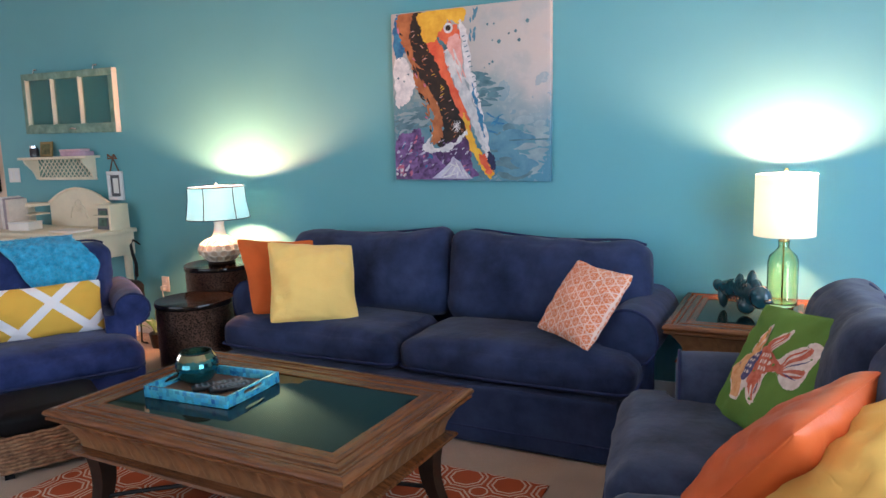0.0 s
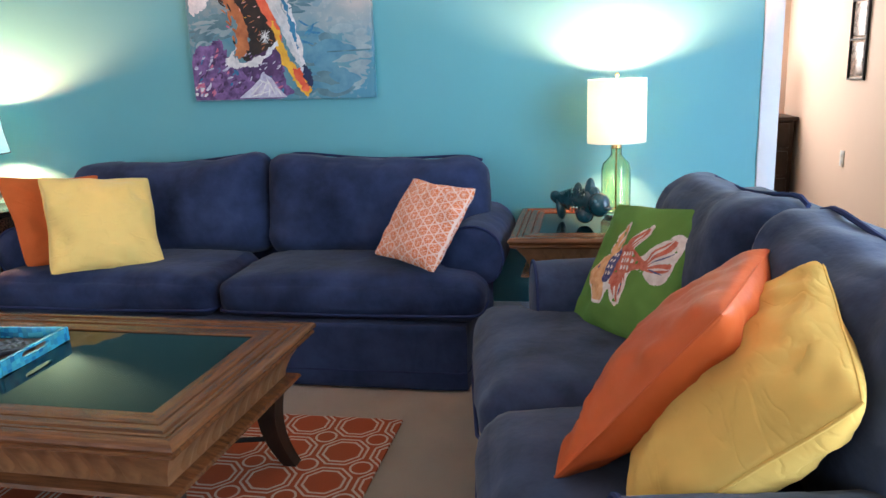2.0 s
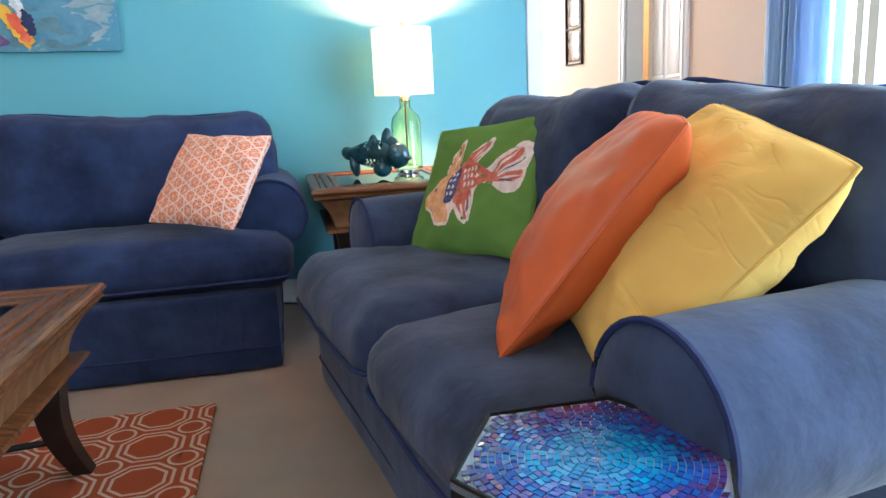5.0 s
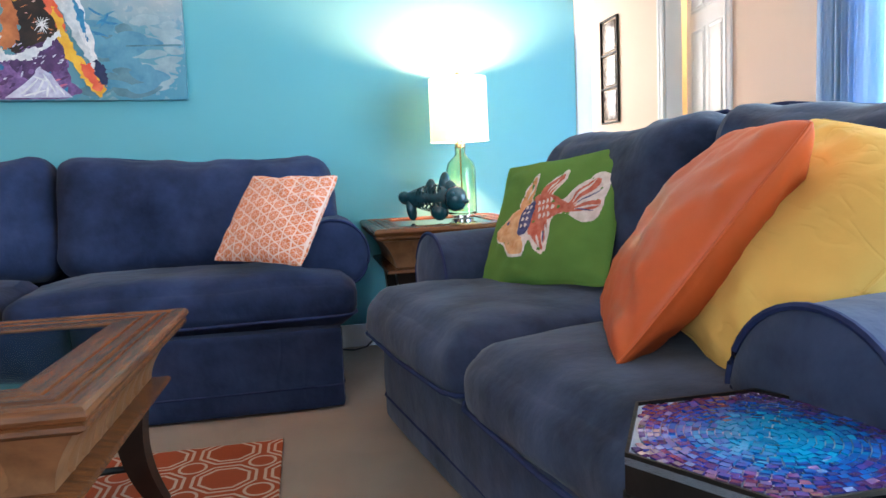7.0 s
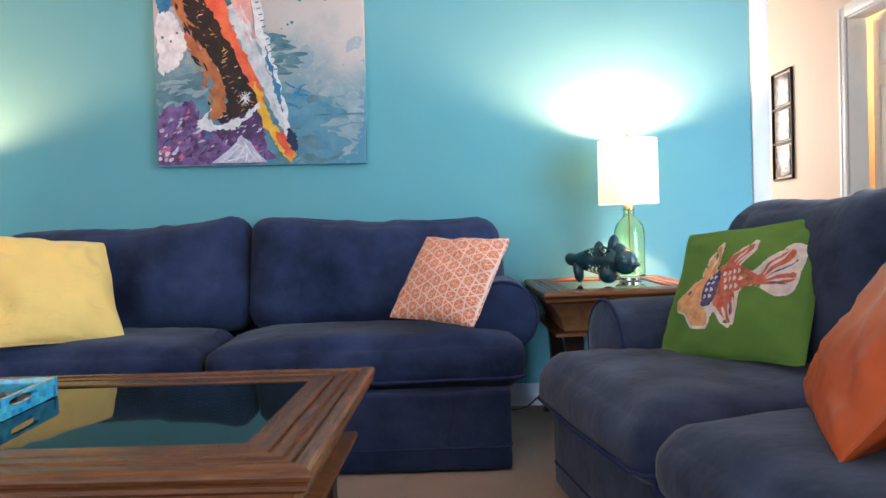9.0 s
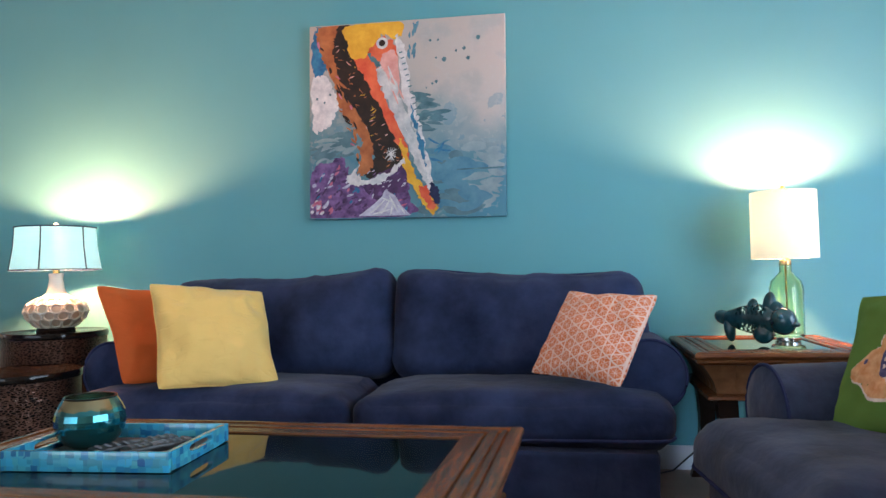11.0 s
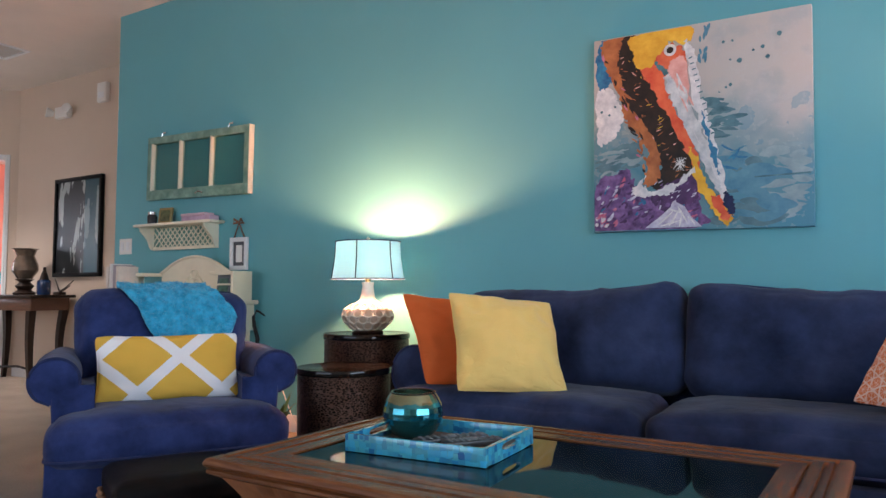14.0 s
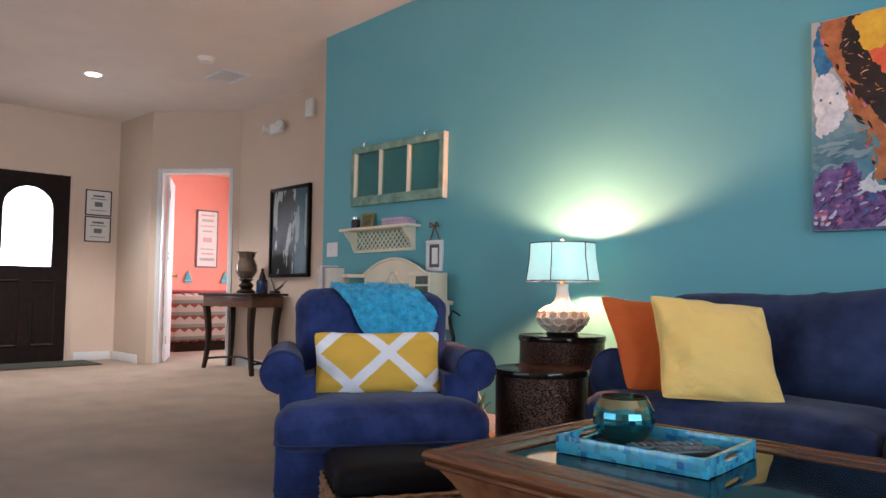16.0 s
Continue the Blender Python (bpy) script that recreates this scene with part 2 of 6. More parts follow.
# coral pillow with a white star lattice
STAR = mat("coral_white_star_fabric", (0.78, 0.30, 0.16), 0.85, 0.05, 9, 0.3, 350, spec=0.15, dist=0.003)
g = Graph(STAR)
wob = g.f("MULTIPLY", g.f("SUBTRACT", g.noise(9), 0.5), 0.35)
lines = None
for ang in (0, 60, 120):
    q = g.f("ADD", g.f("MULTIPLY", g.x, math.cos(radians(ang)) / 0.044), g.f("MULTIPLY", g.y, math.sin(radians(ang)) / 0.044))
    for sh in (0.0, 0.5):
        d_ = g.f("ABSOLUTE", g.f("SUBTRACT", g.f("FRACT", g.f("ADD", g.f("ADD", q, wob), 40.0 + sh)), 0.5))
        d_ = g.f("ADD", d_, 0.04 if sh else 0.0)
        lines = d_ if lines is None else g.f("MINIMUM", lines, d_)
    q2 = g.f("ADD", g.f("MULTIPLY", g.x, math.cos(radians(ang + 30)) / 0.038), g.f("MULTIPLY", g.y, math.sin(radians(ang + 30)) / 0.038))
    d_ = g.f("ADD", g.f("ABSOLUTE", g.f("SUBTRACT", g.f("FRACT", g.f("ADD", q2, 40.5)), 0.5)), 0.045)
    lines = g.f("MINIMUM", lines, d_)
g.color(g.mix(g.f("LESS_THAN", lines, 0.062), (0.74, 0.21, 0.075), (0.86, 0.64, 0.55)))

# rug: octagons ringed by double lines, small squares between
RUG = mat("rust_octagon_rug", (0.5, 0.13, 0.05), 0.95, 0.1, 12, 0.8, 380, spec=0.08, dist=0.006)
g = Graph(RUG)
S = 0.195
cx = g.f("ABSOLUTE", g.f("SUBTRACT", g.f("FRACT", g.f("ADD", g.f("DIVIDE", g.x, S), 40.0)), 0.5))
cy = g.f("ABSOLUTE", g.f("SUBTRACT", g.f("FRACT", g.f("ADD", g.f("DIVIDE", g.y, S), 40.0)), 0.5))
octd = g.f("MAXIMUM", g.f("MAXIMUM", cx, cy), g.f("MULTIPLY", g.f("ADD", cx, cy), 0.7071))
kx, ky = g.f("SUBTRACT", 0.5, cx), g.f("SUBTRACT", 0.5, cy)
sqd = g.f("SQRT", g.f("ADD", g.f("MULTIPLY", kx, kx), g.f("MULTIPLY", ky, ky)))
r1 = g.f("COMPARE", octd, 0.335, 0.022)
r2 = g.f("MULTIPLY", g.f("COMPARE", octd, 0.435, 0.022), g.f("GREATER_THAN", sqd, 0.19))
r3 = g.f("COMPARE", sqd, 0.19, 0.022)
w_ = g.f("MAXIMUM", g.f("MAXIMUM", r1, r2), r3)
edge = g.f("LESS_THAN", g.f("ADD", w_, g.f("MULTIPLY", g.f("SUBTRACT", g.noise(60), 0.5), 0.5)), 0.5)
g.color(g.mix(edge, (0.62, 0.46, 0.36), (0.38, 0.085, 0.035)))

# blue shell mosaic for the tray
SHELL = mat("blue_shell_mosaic", (0.05, 0.35, 0.6), 0.2, 0.1, 5, coat=0.6)
g = Graph(SHELL)
vo = g.n.new("ShaderNodeTexVoronoi")
vo.distance = "CHEBYCHEV"
vo.inputs["Scale"].default_value, vo.inputs["Randomness"].default_value = 58, 0.5
g.l.new(g.co, vo.inputs["Vector"])
sep = g.n.new("ShaderNodeSeparateColor")
g.l.new(vo.outputs["Color"], sep.inputs[0])
c_ = g.mix(sep.outputs[0], (0.010, 0.09, 0.28), (0.06, 0.42, 0.70))
c_ = g.mix(g.f("MULTIPLY", sep.outputs[1], 0.6), c_, (0.12, 0.50, 0.50))
g.color(c_)

# mosaic pieces: hue by distance from the middle, each piece its own tone
MOS = mat("blue_mosaic_glass", (0.02, 0.1, 0.4), 0.08, 0.1, 5, coat=0.8)
g = Graph(MOS)
geo = g.n.new("ShaderNodeNewGeometry")
rad = g.f("SQRT", g.f("ADD", g.f("MULTIPLY", g.x, g.x), g.f("MULTIPLY", g.y, g.y)))
rr_ = g.f("ADD", g.f("DIVIDE", rad, 0.19), g.f("MULTIPLY", g.f("SUBTRACT", geo.outputs["Random Per Island"], 0.5), 0.35))
ramp = g.n.new("ShaderNodeValToRGB")
for i, (p_, c__) in enumerate(((0.0, (0.02, 0.22, 0.50)), (1.0, (0.035, 0.02, 0.07)))):
    ramp.color_ramp.elements[i].position, ramp.color_ramp.elements[i].color = p_, (*c__, 1)
for p_, c__ in ((0.25, (0.02, 0.30, 0.55)), (0.45, (0.015, 0.12, 0.42)), (0.62, (0.02, 0.05, 0.28)), (0.8, (0.10, 0.03, 0.13))):
    e_ = ramp.color_ramp.elements.new(p_)
    e_.color = (*c__, 1)
g.l.new(rr_, ramp.inputs[0])
g.color(ramp.outputs[0])

# crackled glass bowl
BOWL = mat("teal_mosaic_mirror_glass", (0.010, 0.085, 0.105), 0.10, 0.4, 26, metal=0.85, coat=0.6)
g = Graph(BOWL)
gold = g.f("MULTIPLY", g.f("GREATER_THAN", g.f("ADD", g.z, g.f("MULTIPLY", g.f("SUBTRACT", g.noise(30), 0.5), 0.03)), 0.114), 0.7)
c_ = g.mix(g.noise(24), (0.008, 0.07, 0.10), (0.05, 0.34, 0.38))
g.color(g.mix(gold, c_, (0.34, 0.27, 0.10)))
HAMMER = mat("hammered_bronze", (0.08, 0.045, 0.03), 0.3, 0.3, 9, metal=0.75)
g = Graph(HAMMER)
vo = g.n.new("ShaderNodeTexVoronoi")
vo.feature = "DISTANCE_TO_EDGE"
vo.inputs["Scale"].default_value = 78
mp_ = g.n.new("ShaderNodeMapping")
mp_.inputs["Scale"].default_value = (0.7, 0.7, 1.6)
g.l.new(g.co, mp_.inputs[0])
g.l.new(mp_.outputs[0], vo.inputs["Vector"])
bp_ = g.n.new("ShaderNodeBump")
bp_.inputs["Strength"].default_value, bp_.inputs["Distance"].default_value = 1.0, 0.006
g.l.new(g.f("MINIMUM", vo.outputs["Distance"], 0.16), bp_.inputs["Height"])
g.l.new(bp_.outputs[0], g.p.inputs["Normal"])
hole = g.f("GREATER_THAN", vo.outputs["Distance"], 0.14)
g.color(g.mix(hole, (0.10, 0.055, 0.038), (0.004, 0.003, 0.003)))

# ---- mesh helpers ----


def part(name, bm, material, parent=None, label="", sharp=35, m=None):
    me = bpy.data.meshes.new(name)
    bmesh.ops.recalc_face_normals(bm, faces=bm.faces)
    for f in bm.faces:
        f.smooth = True
    bm.to_mesh(me)
    bm.free()
    me.set_sharp_from_angle(angle=radians(sharp))
    me.materials.append(material)
    ob = new(name, me)
    if parent is not None:
        ob.parent = parent
    if m is not None:
        ob.matrix_local = m
    if label:
        ob["label"] = label
    return ob


def thing(name, m, label, category, group="", kind=""):
    ob = new(name)
    ob.empty_display_size = 0.1
    ob.matrix_world = m
    return tagged(ob, label, category, group, kind)


def box(x0, x1, y0, y1, z0, z1, bevel=0.0, seg=2, bm=None):
    bm = bm or bmesh.new()
    r = bmesh.ops.create_cube(bm, size=1, matrix=Matrix.Translation(((x0 + x1) / 2, (y0 + y1) / 2, (z0 + z1) / 2)) @ Matrix.Diagonal((x1 - x0, y1 - y0, z1 - z0, 1)))
    if bevel:
        es = list({e for v in r["verts"] for e in v.link_edges})
        bmesh.ops.bevel(bm, geom=es, offset=bevel, segments=seg, affect="EDGES", profile=0.5)
    return bm


def lathe(profile, seg=40, bm=None, close=False):
    bm = bm or bmesh.new()
    rings = []
    for r, z in profile:
        if r < 1e-5:
            rings.append([bm.verts.new((0, 0, z))] * seg)
        else:
            rings.append([bm.verts.new((r * math.cos(2 * math.pi * i / seg), r * math.sin(2 * math.pi * i / seg), z)) for i in range(seg)])
    if close:
        rings.append(rings[0])
    for a, b in zip(rings, rings[1:]):
        for i in range(seg):
            j = (i + 1) % seg
            vs = []
            for w in (a[i], a[j], b[j], b[i]):
                if w not in vs:
                    vs.append(w)
            if len(vs) > 2:
                bm.faces.new(vs)
    return bm


def tube(pts, r, seg=8, closed=False, bm=None, r_end=None):
    bm = bm or bmesh.new()
    pts = [Vector(p) for p in pts]
    n = len(pts)
    rings = []
    up = Vector((0, 0, 1))
    for i, p in enumerate(pts):
        a = pts[(i - 1) % n] if closed or i else pts[i]
        b = pts[(i + 1) % n] if closed or i < n - 1 else pts[i]
        t = (b - a).normalized()
        s = t.cross(up if abs(t.z) < 0.95 else Vector((1, 0, 0))).normalized()
        q = s.cross(t).normalized()
        rad = r if r_end is None else r + (r_end - r) * i / max(1, n - 1)
        rings.append([bm.verts.new(p + rad * (math.cos(2 * math.pi * k / seg) * s + math.sin(2 * math.pi * k / seg) * q)) for k in range(seg)])
    for i in range(n if closed else n - 1):
        a, b = rings[i], rings[(i + 1) % n]
        for k in range(seg):
            j = (k + 1) % seg
            bm.faces.new((a[k], a[j], b[j], b[k]))
    if not closed:
        bm.faces.new(rings[0])
        bm.faces.new(rings[-1])
    return bm


def ring(hw, hd, profile, bm=None):
    """A mitred moulding round a rectangle; profile: (outset, z)."""
    bm = bm or bmesh.new()
    loops = [[bm.verts.new((sx * (hw + o), sy * (hd + o), z)) for sx, sy in ((-1, -1), (1, -1), (1, 1), (-1, 1))] for o, z in profile]
    for a, b in zip(loops, loops[1:] + loops[:1]):
        for i in range(4):
            j = (i + 1) % 4
            bm.faces.new((a[i], a[j], b[j], b[i]))
    return bm


def prism(outline, y0, y1, bm=None):
    """An outline in x and z, pushed from y0 to y1."""
    bm = bm or bmesh.new()
    a = [bm.verts.new((x, y0, z)) for x, z in outline]
    b = [bm.verts.new((x, y1, z)) for x, z in outline]
    bm.faces.new(a)
    bm.faces.new(b[::-1])
    n = len(a)
    for i in range(n):
        j = (i + 1) % n
        bm.faces.new((a[i], a[j], b[j], b[i]))
    return bm


def softbox(cx, cy, cz, w, d, h, r, crown=0.0, front=0.0, amp=0.006, n=16, seed=0.0, tilt=0.0, wave=0.0):
    """A stuffed cushion: a rounded box with swollen faces and slight dents."""
    bm = bmesh.new()
    bmesh.ops.create_cube(bm, size=2)
    bmesh.ops.subdivide_edges(bm, edges=bm.edges[:], cuts=n, use_grid_fill=True)
    half = Vector((w / 2, d / 2, h / 2))
    rot = Matrix.Rotation(tilt, 3, "X")
    for v in bm.verts:
        s = v.co.copy()
        p = Vector((s.x * half.x, s.y * half.y, s.z * half.z))
        q = Vector([max(-(half[i] - r), min(half[i] - r, p[i])) for i in range(3)])
        e = p - q
        if e.length > 1e-6:
            p = q + e.normalized() * r
        k = max(0, 1 - s.x ** 4) * max(0, 1 - s.y ** 4)
        p.z += crown * k * (1 if s.z > 0 else 0.3 * s.z)
        kf = max(0, 1 - s.x ** 4) * max(0, 1 - s.z ** 2)
        p.y += front * kf * (1 if s.y > 0 else -1) * abs(s.y)
        if wave:
            p.z += wave * math.cos(math.pi * s.x) * (1 if s.z > 0 else 0)
        nz = noise.noise_vector(p * 5.5 + Vector((seed, seed * 1.7, 0)))
        nf = noise.noise_vector(p * 15 + Vector((seed, 3, seed)))
        p += nz * amp + nf * amp * 0.35
        v.co = rot @ p + Vector((cx, cy, cz))
    return bm


def pillow_point(u, v, w, h, t, side, seed=0.0, pinch=0.07, worn=0.035, slump=0.0, crease=1.0, puff=0.48):
    x = w / 2 * u * (1 - pinch * (1 - v * v))
    y = h / 2 * v * (1 - pinch * (1 - u * u))
    c = 1 - worn * (u * u * v * v) ** (4 if worn < 0.05 else 2)
    x, y = x * c, y * c
    k = max(0.0, (1 - u * u) * (1 - v * v)) ** puff
    z = side * t / 2 * k
    e = noise.noise_vector(Vector((x * 7 + seed, y * 7, side * 2.0)))
    e2 = noise.noise_vector(Vector((x * 20 + seed, y * 14, side * 3.0)))
    e3 = noise.noise(Vector((x * 16 + y * 40 + seed, y * 12 - x * 9, side * 5.0)))
    kk = min(1, k * 2)
    # folds that run in from the corners
    fold = math.sin(math.atan2(v, u) * 14 + seed * 3 + 3 * e.x) * max(0.0, u * u * v * v) ** 0.5
    return Vector((x - slump * y + e.x * 0.008, y + e.y * 0.008, z + side * kk * (e.z * 0.016 + (e2.z * 0.010 + e3 * 0.005 + fold * 0.008) * crease)))


def pillow(name, m, w, h, t, material, label, seed=0.0, pipe=None, pinch=0.07, n=34, back=1.0, worn=0.035, slump=0.0, crease=1.0, puff=0.48):
    ob = thing(name, m, label, "pillow")
    bm = bmesh.new()
    grid = {}
    for side in (1, -1):
        for i in range(n + 1):
            for j in range(n + 1):
                u, v = -math.cos(math.pi * i / n), -math.cos(math.pi * j / n)
                rim = i in (0, n) or j in (0, n)
                if rim and side == -1:
                    grid[side, i, j] = grid[1, i, j]
                else:
                    grid[side, i, j] = bm.verts.new(pillow_point(u, v, w, h, t if side > 0 else t * back, side, seed, pinch, worn, slump, crease, puff))
    for side in (1, -1):
        for i in range(n):
            for j in range(n):
                bm.faces.new([grid[side, a, b] for a, b in ((i, j), (i + 1, j), (i + 1, j + 1), (i, j + 1))])
    part("cover", bm, material, ob, sharp=178)
    loop = [(-1 + 2 * i / n, -1) for i in range(n)] + [(1, -1 + 2 * i / n) for i in range(n)] + [(1 - 2 * i / n, 1) for i in range(n)] + [(-1, 1 - 2 * i / n) for i in range(n)]
    part("seam", tube([pillow_point(u, v, w, h, t, 1, seed, pinch, worn, slump, crease) for u, v in loop], 0.0035, 6, True), pipe or material, ob)
    return ob


def inside(x, y, poly):
    r = False
    j = len(poly) - 1
    for i in range(len(poly)):
        (xi, yi), (xj, yj) = poly[i], poly[j]
        if (yi > y) != (yj > y) and x < (xj - xi) * (y - yi) / (yj - yi) + xi:
            r = not r
        j = i
    return r


def spline(poly, k=6):
    """A closed smooth line through a few points."""
    out = []
    n = len(poly)
    for i in range(n):
        p0, p1, p2, p3 = (Vector(poly[(i + a) % n]) for a in (-1, 0, 1, 2))
        for s in range(k):
            t = s / k
            out.append(tuple(0.5 * (2 * p1 + (p2 - p0) * t + (2 * p0 - 5 * p1 + 4 * p2 - p3) * t * t + (3 * p1 - 3 * p2 + p3 - p0) * t ** 3)))
    return out


def print_on(fn, poly, step):
    """Cloth print: the part of a surface fn(u, v) that lies inside an outline."""
    bm = bmesh.new()
    us, vs = [p[0] for p in poly], [p[1] for p in poly]
    vert = {}
    nu, nv = int((max(us) - min(us)) / step) + 2, int((max(vs) - min(vs)) / step) + 2
    u0, v0 = min(us) - step / 2, min(vs) - step / 2

    def at(i, j):
        if (i, j) not in vert:
            vert[i, j] = bm.verts.new(fn(u0 + i * step, v0 + j * step))
        return vert[i, j]

    for i in range(nu):
        for j in range(nv):
            if inside(u0 + (i + 0.5) * step, v0 + (j + 0.5) * step, poly):
                bm.faces.new((at(i, j), at(i + 1, j), at(i + 1, j + 1), at(i, j + 1)))
    return bm


def structure(name, bm, material, label="", sharp=30):
    return tagged(part(name, bm, material, sharp=sharp), label, kind="structure")


# ---- rooms ----
W, CE = 3.872, 3.2
floor_bm = box(-14.5, 1.75, -3.6, 8.6, -0.12, 0.0)
structure("floor", floor_bm, CARPET, "beige cut-pile carpet")
structure("ceiling", box(-14.5, 1.75, -3.6, 8.6, CE, CE + 0.1), CEIL, "flat off-white painted ceiling")
structure("wall_north", box(-6.354, 0.575, W, W + 0.12, 0, CE), TEAL, "teal painted accent wall")
structure("wall_return", box(-6.354, -6.234, W + 0.12, 4.62, 0, CE), TAN, "tan painted wall end")
structure("wall_hall", box(-9.27, -6.234, 4.62, 4.74, 0, CE), TAN, "tan painted hall wall")


def slab(name, a, b, z0, z1, material, label, thick=0.1):
    """A wall piece between two plan points, thick on its left side."""
    a, b = Vector(a), Vector(b)
    d = b - a
    bm = box(0, d.length, 0, thick, z0, z1)
    bm.transform(Matrix.Translation((a.x, a.y, 0)) @ Matrix.Rotation(math.atan2(d.y, d.x), 4, "Z"))
    return structure(name, bm, material, label)


# angled wall with the doorway to the coral room; DA runs from the hall corner
DA, DB = Vector((-9.27, 4.62)), Vector((-10.16, 3.86))
dv = (DB - DA).normalized()
D0, D1, DH = 0.13, 1.03, 2.42
slab("wall_angled_1", DA + dv * D0, DA, 0, CE, TAN, "tan painted angled wall")
slab("wall_angled_2", DB, DA + dv * D1, 0, CE, TAN, "tan painted angled wall")
slab("wall_angled_3", DA + dv * D1, DA + dv * D0, DH, CE, TAN, "tan painted wall over a doorway")
slab("wall_nook", (-11.05, 3.78), (-10.16, 3.86), 0, CE, TAN, "tan painted nook wall")
FX = -11.05
FD0, FD1, FDH = 2.22, 3.19, 2.40
structure("wall_west_1", box(FX - 0.15, FX, FD1, 3.88, 0, CE), PEACH, "light tan wall beside the front door")
structure("wall_west_2", box(FX - 0.15, FX, -3.5, FD0, 0, CE), PEACH, "light tan wall beside the front door")
structure("wall_west_3", box(FX - 0.15, FX, FD0, FD1, FDH, CE), PEACH, "light tan wall over the front door")
# south wall, out of view, with a wide window added for the fill lamp
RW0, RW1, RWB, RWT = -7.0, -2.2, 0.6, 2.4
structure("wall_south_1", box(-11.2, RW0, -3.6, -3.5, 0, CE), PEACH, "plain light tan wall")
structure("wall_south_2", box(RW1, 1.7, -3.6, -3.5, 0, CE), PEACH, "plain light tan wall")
structure("wall_south_3", box(RW0, RW1, -3.6, -3.5, 0, RWB), PEACH, "plain light tan wall under the added window")
structure("wall_south_4", box(RW0, RW1, -3.6, -3.5, RWT, CE), PEACH, "plain light tan wall over the added window")
RWIN = tagged(new("window_added"), "added white framed window in the unseen rear wall, for fill light", kind="structure")
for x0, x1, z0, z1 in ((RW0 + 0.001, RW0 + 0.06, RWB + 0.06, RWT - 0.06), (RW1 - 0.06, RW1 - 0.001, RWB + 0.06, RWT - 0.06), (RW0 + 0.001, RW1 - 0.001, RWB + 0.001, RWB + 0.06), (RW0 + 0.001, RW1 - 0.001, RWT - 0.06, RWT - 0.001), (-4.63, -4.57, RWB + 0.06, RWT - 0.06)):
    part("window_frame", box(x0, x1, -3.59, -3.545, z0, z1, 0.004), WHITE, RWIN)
# east wall with the wide glass doors and the door in the bedroom passage
EX = 1.6
SL0, SL1, SLH = -0.6, 3.05, 2.2
ED0, ED1, EDH = 4.17, 4.86, 2.1
structure("wall_east_1", box(EX, EX + 0.12, SL1, ED0, 0, CE), PEACH, "peach painted wall")
structure("wall_east_2", box(EX, EX + 0.12, ED1, 7.5, 0, CE), PEACH, "peach painted wall")
structure("wall_east_3", box(EX, EX + 0.12, ED0, ED1, EDH, CE), PEACH, "peach wall over a door")
structure("wall_east_4", box(EX, EX + 0.12, SL0, SL1, SLH, CE), PEACH, "peach wall over glass doors")
structure("wall_east_5", box(EX, EX + 0.12, -3.5, SL0, 0, CE), PEACH, "peach painted wall")
BATHW = mat("cream_bathroom_paint", (0.72, 0.58, 0.38), 0.6, 0.03, 2)
structure("wall_bath_east", box(2.6, 2.7, 3.5, 5.7, 0, CE), BATHW, "plain cream wall behind the bathroom door")
structure("wall_bath_south", box(EX + 0.12, 2.6, 3.5, 3.6, 0, CE), BATHW, "plain cream bathroom wall")
structure("wall_bath_north", box(EX + 0.12, 2.6, 5.6, 5.7, 0, CE), BATHW, "plain cream bathroom wall")
structure("floor_bath", box(1.75, 2.6, 3.6, 5.6, -0.12, -0.002), TILE, "beige bathroom tile")
structure("ceiling_bath", box(1.75, 2.7, 3.5, 5.7, CE, CE + 0.1), CEIL, "flat bathroom ceiling")
structure("wall_bedroom_north", box(-2.0, 1.72, 7.5, 7.6, 0, CE), PEACH, "peach bedroom wall")
structure("wall_bedroom_west", box(-2.1, -2.0, W + 0.12, 7.6, 0, CE), PEACH, "peach bedroom wall")
structure("wall_coral_west", box(-14.4, -14.3, 3.9, 8.5, 0, CE), CORAL, "coral painted bedroom wall")
structure("wall_coral_north", box(-14.4, -6.3, 8.4, 8.5, 0, CE), CORAL, "coral painted bedroom wall")
structure("wall_coral_south", box(-14.3, -11.2, 3.88, 3.98, 0, CE), CORAL, "coral painted bedroom wall")
structure("wall_coral_east", box(-6.4, -6.3, 4.74, 8.4, 0, CE), CORAL, "coral painted bedroom wall")
structure("baseboard_north", box(-6.35, 0.573, W - 0.014, W, 0, 0.11, 0.004), WHITE, "white painted baseboard")
structure("baseboard_hall", box(-9.25, -6.36, 4.606, 4.62, 0, 0.11, 0.004), WHITE, "white painted baseboard")
structure("baseboard_nook", box(-11.03, -10.2, 3.79 - 0.03, 3.775, 0, 0.11, 0.003), WHITE, "white painted baseboard")
structure("baseboard_west", box(FX, FX + 0.014, FD1 + 0.09, 3.74, 0, 0.11, 0.004), WHITE, "white painted baseboard")
structure("baseboard_east_1", box(EX - 0.014, EX, SL1, ED0 - 0.09, 0, 0.11, 0.004), WHITE, "white painted baseboard")
structure("baseboard_east_2", box(EX - 0.014, EX, ED1 + 0.09, 7.5, 0, 0.11, 0.004), WHITE, "white painted baseboard")
structure("trim_wall_end", box(0.577, 0.66, W - 0.012, W + 0.132, 0, CE - 0.002, 0.004), WHITE, "white trim at the end of the teal wall")
structure("corner_bead", box(-6.36, -6.35, W - 0.002, W + 0.01, 0, CE - 0.01), TAN, "painted corner bead")

# ---- seating ----


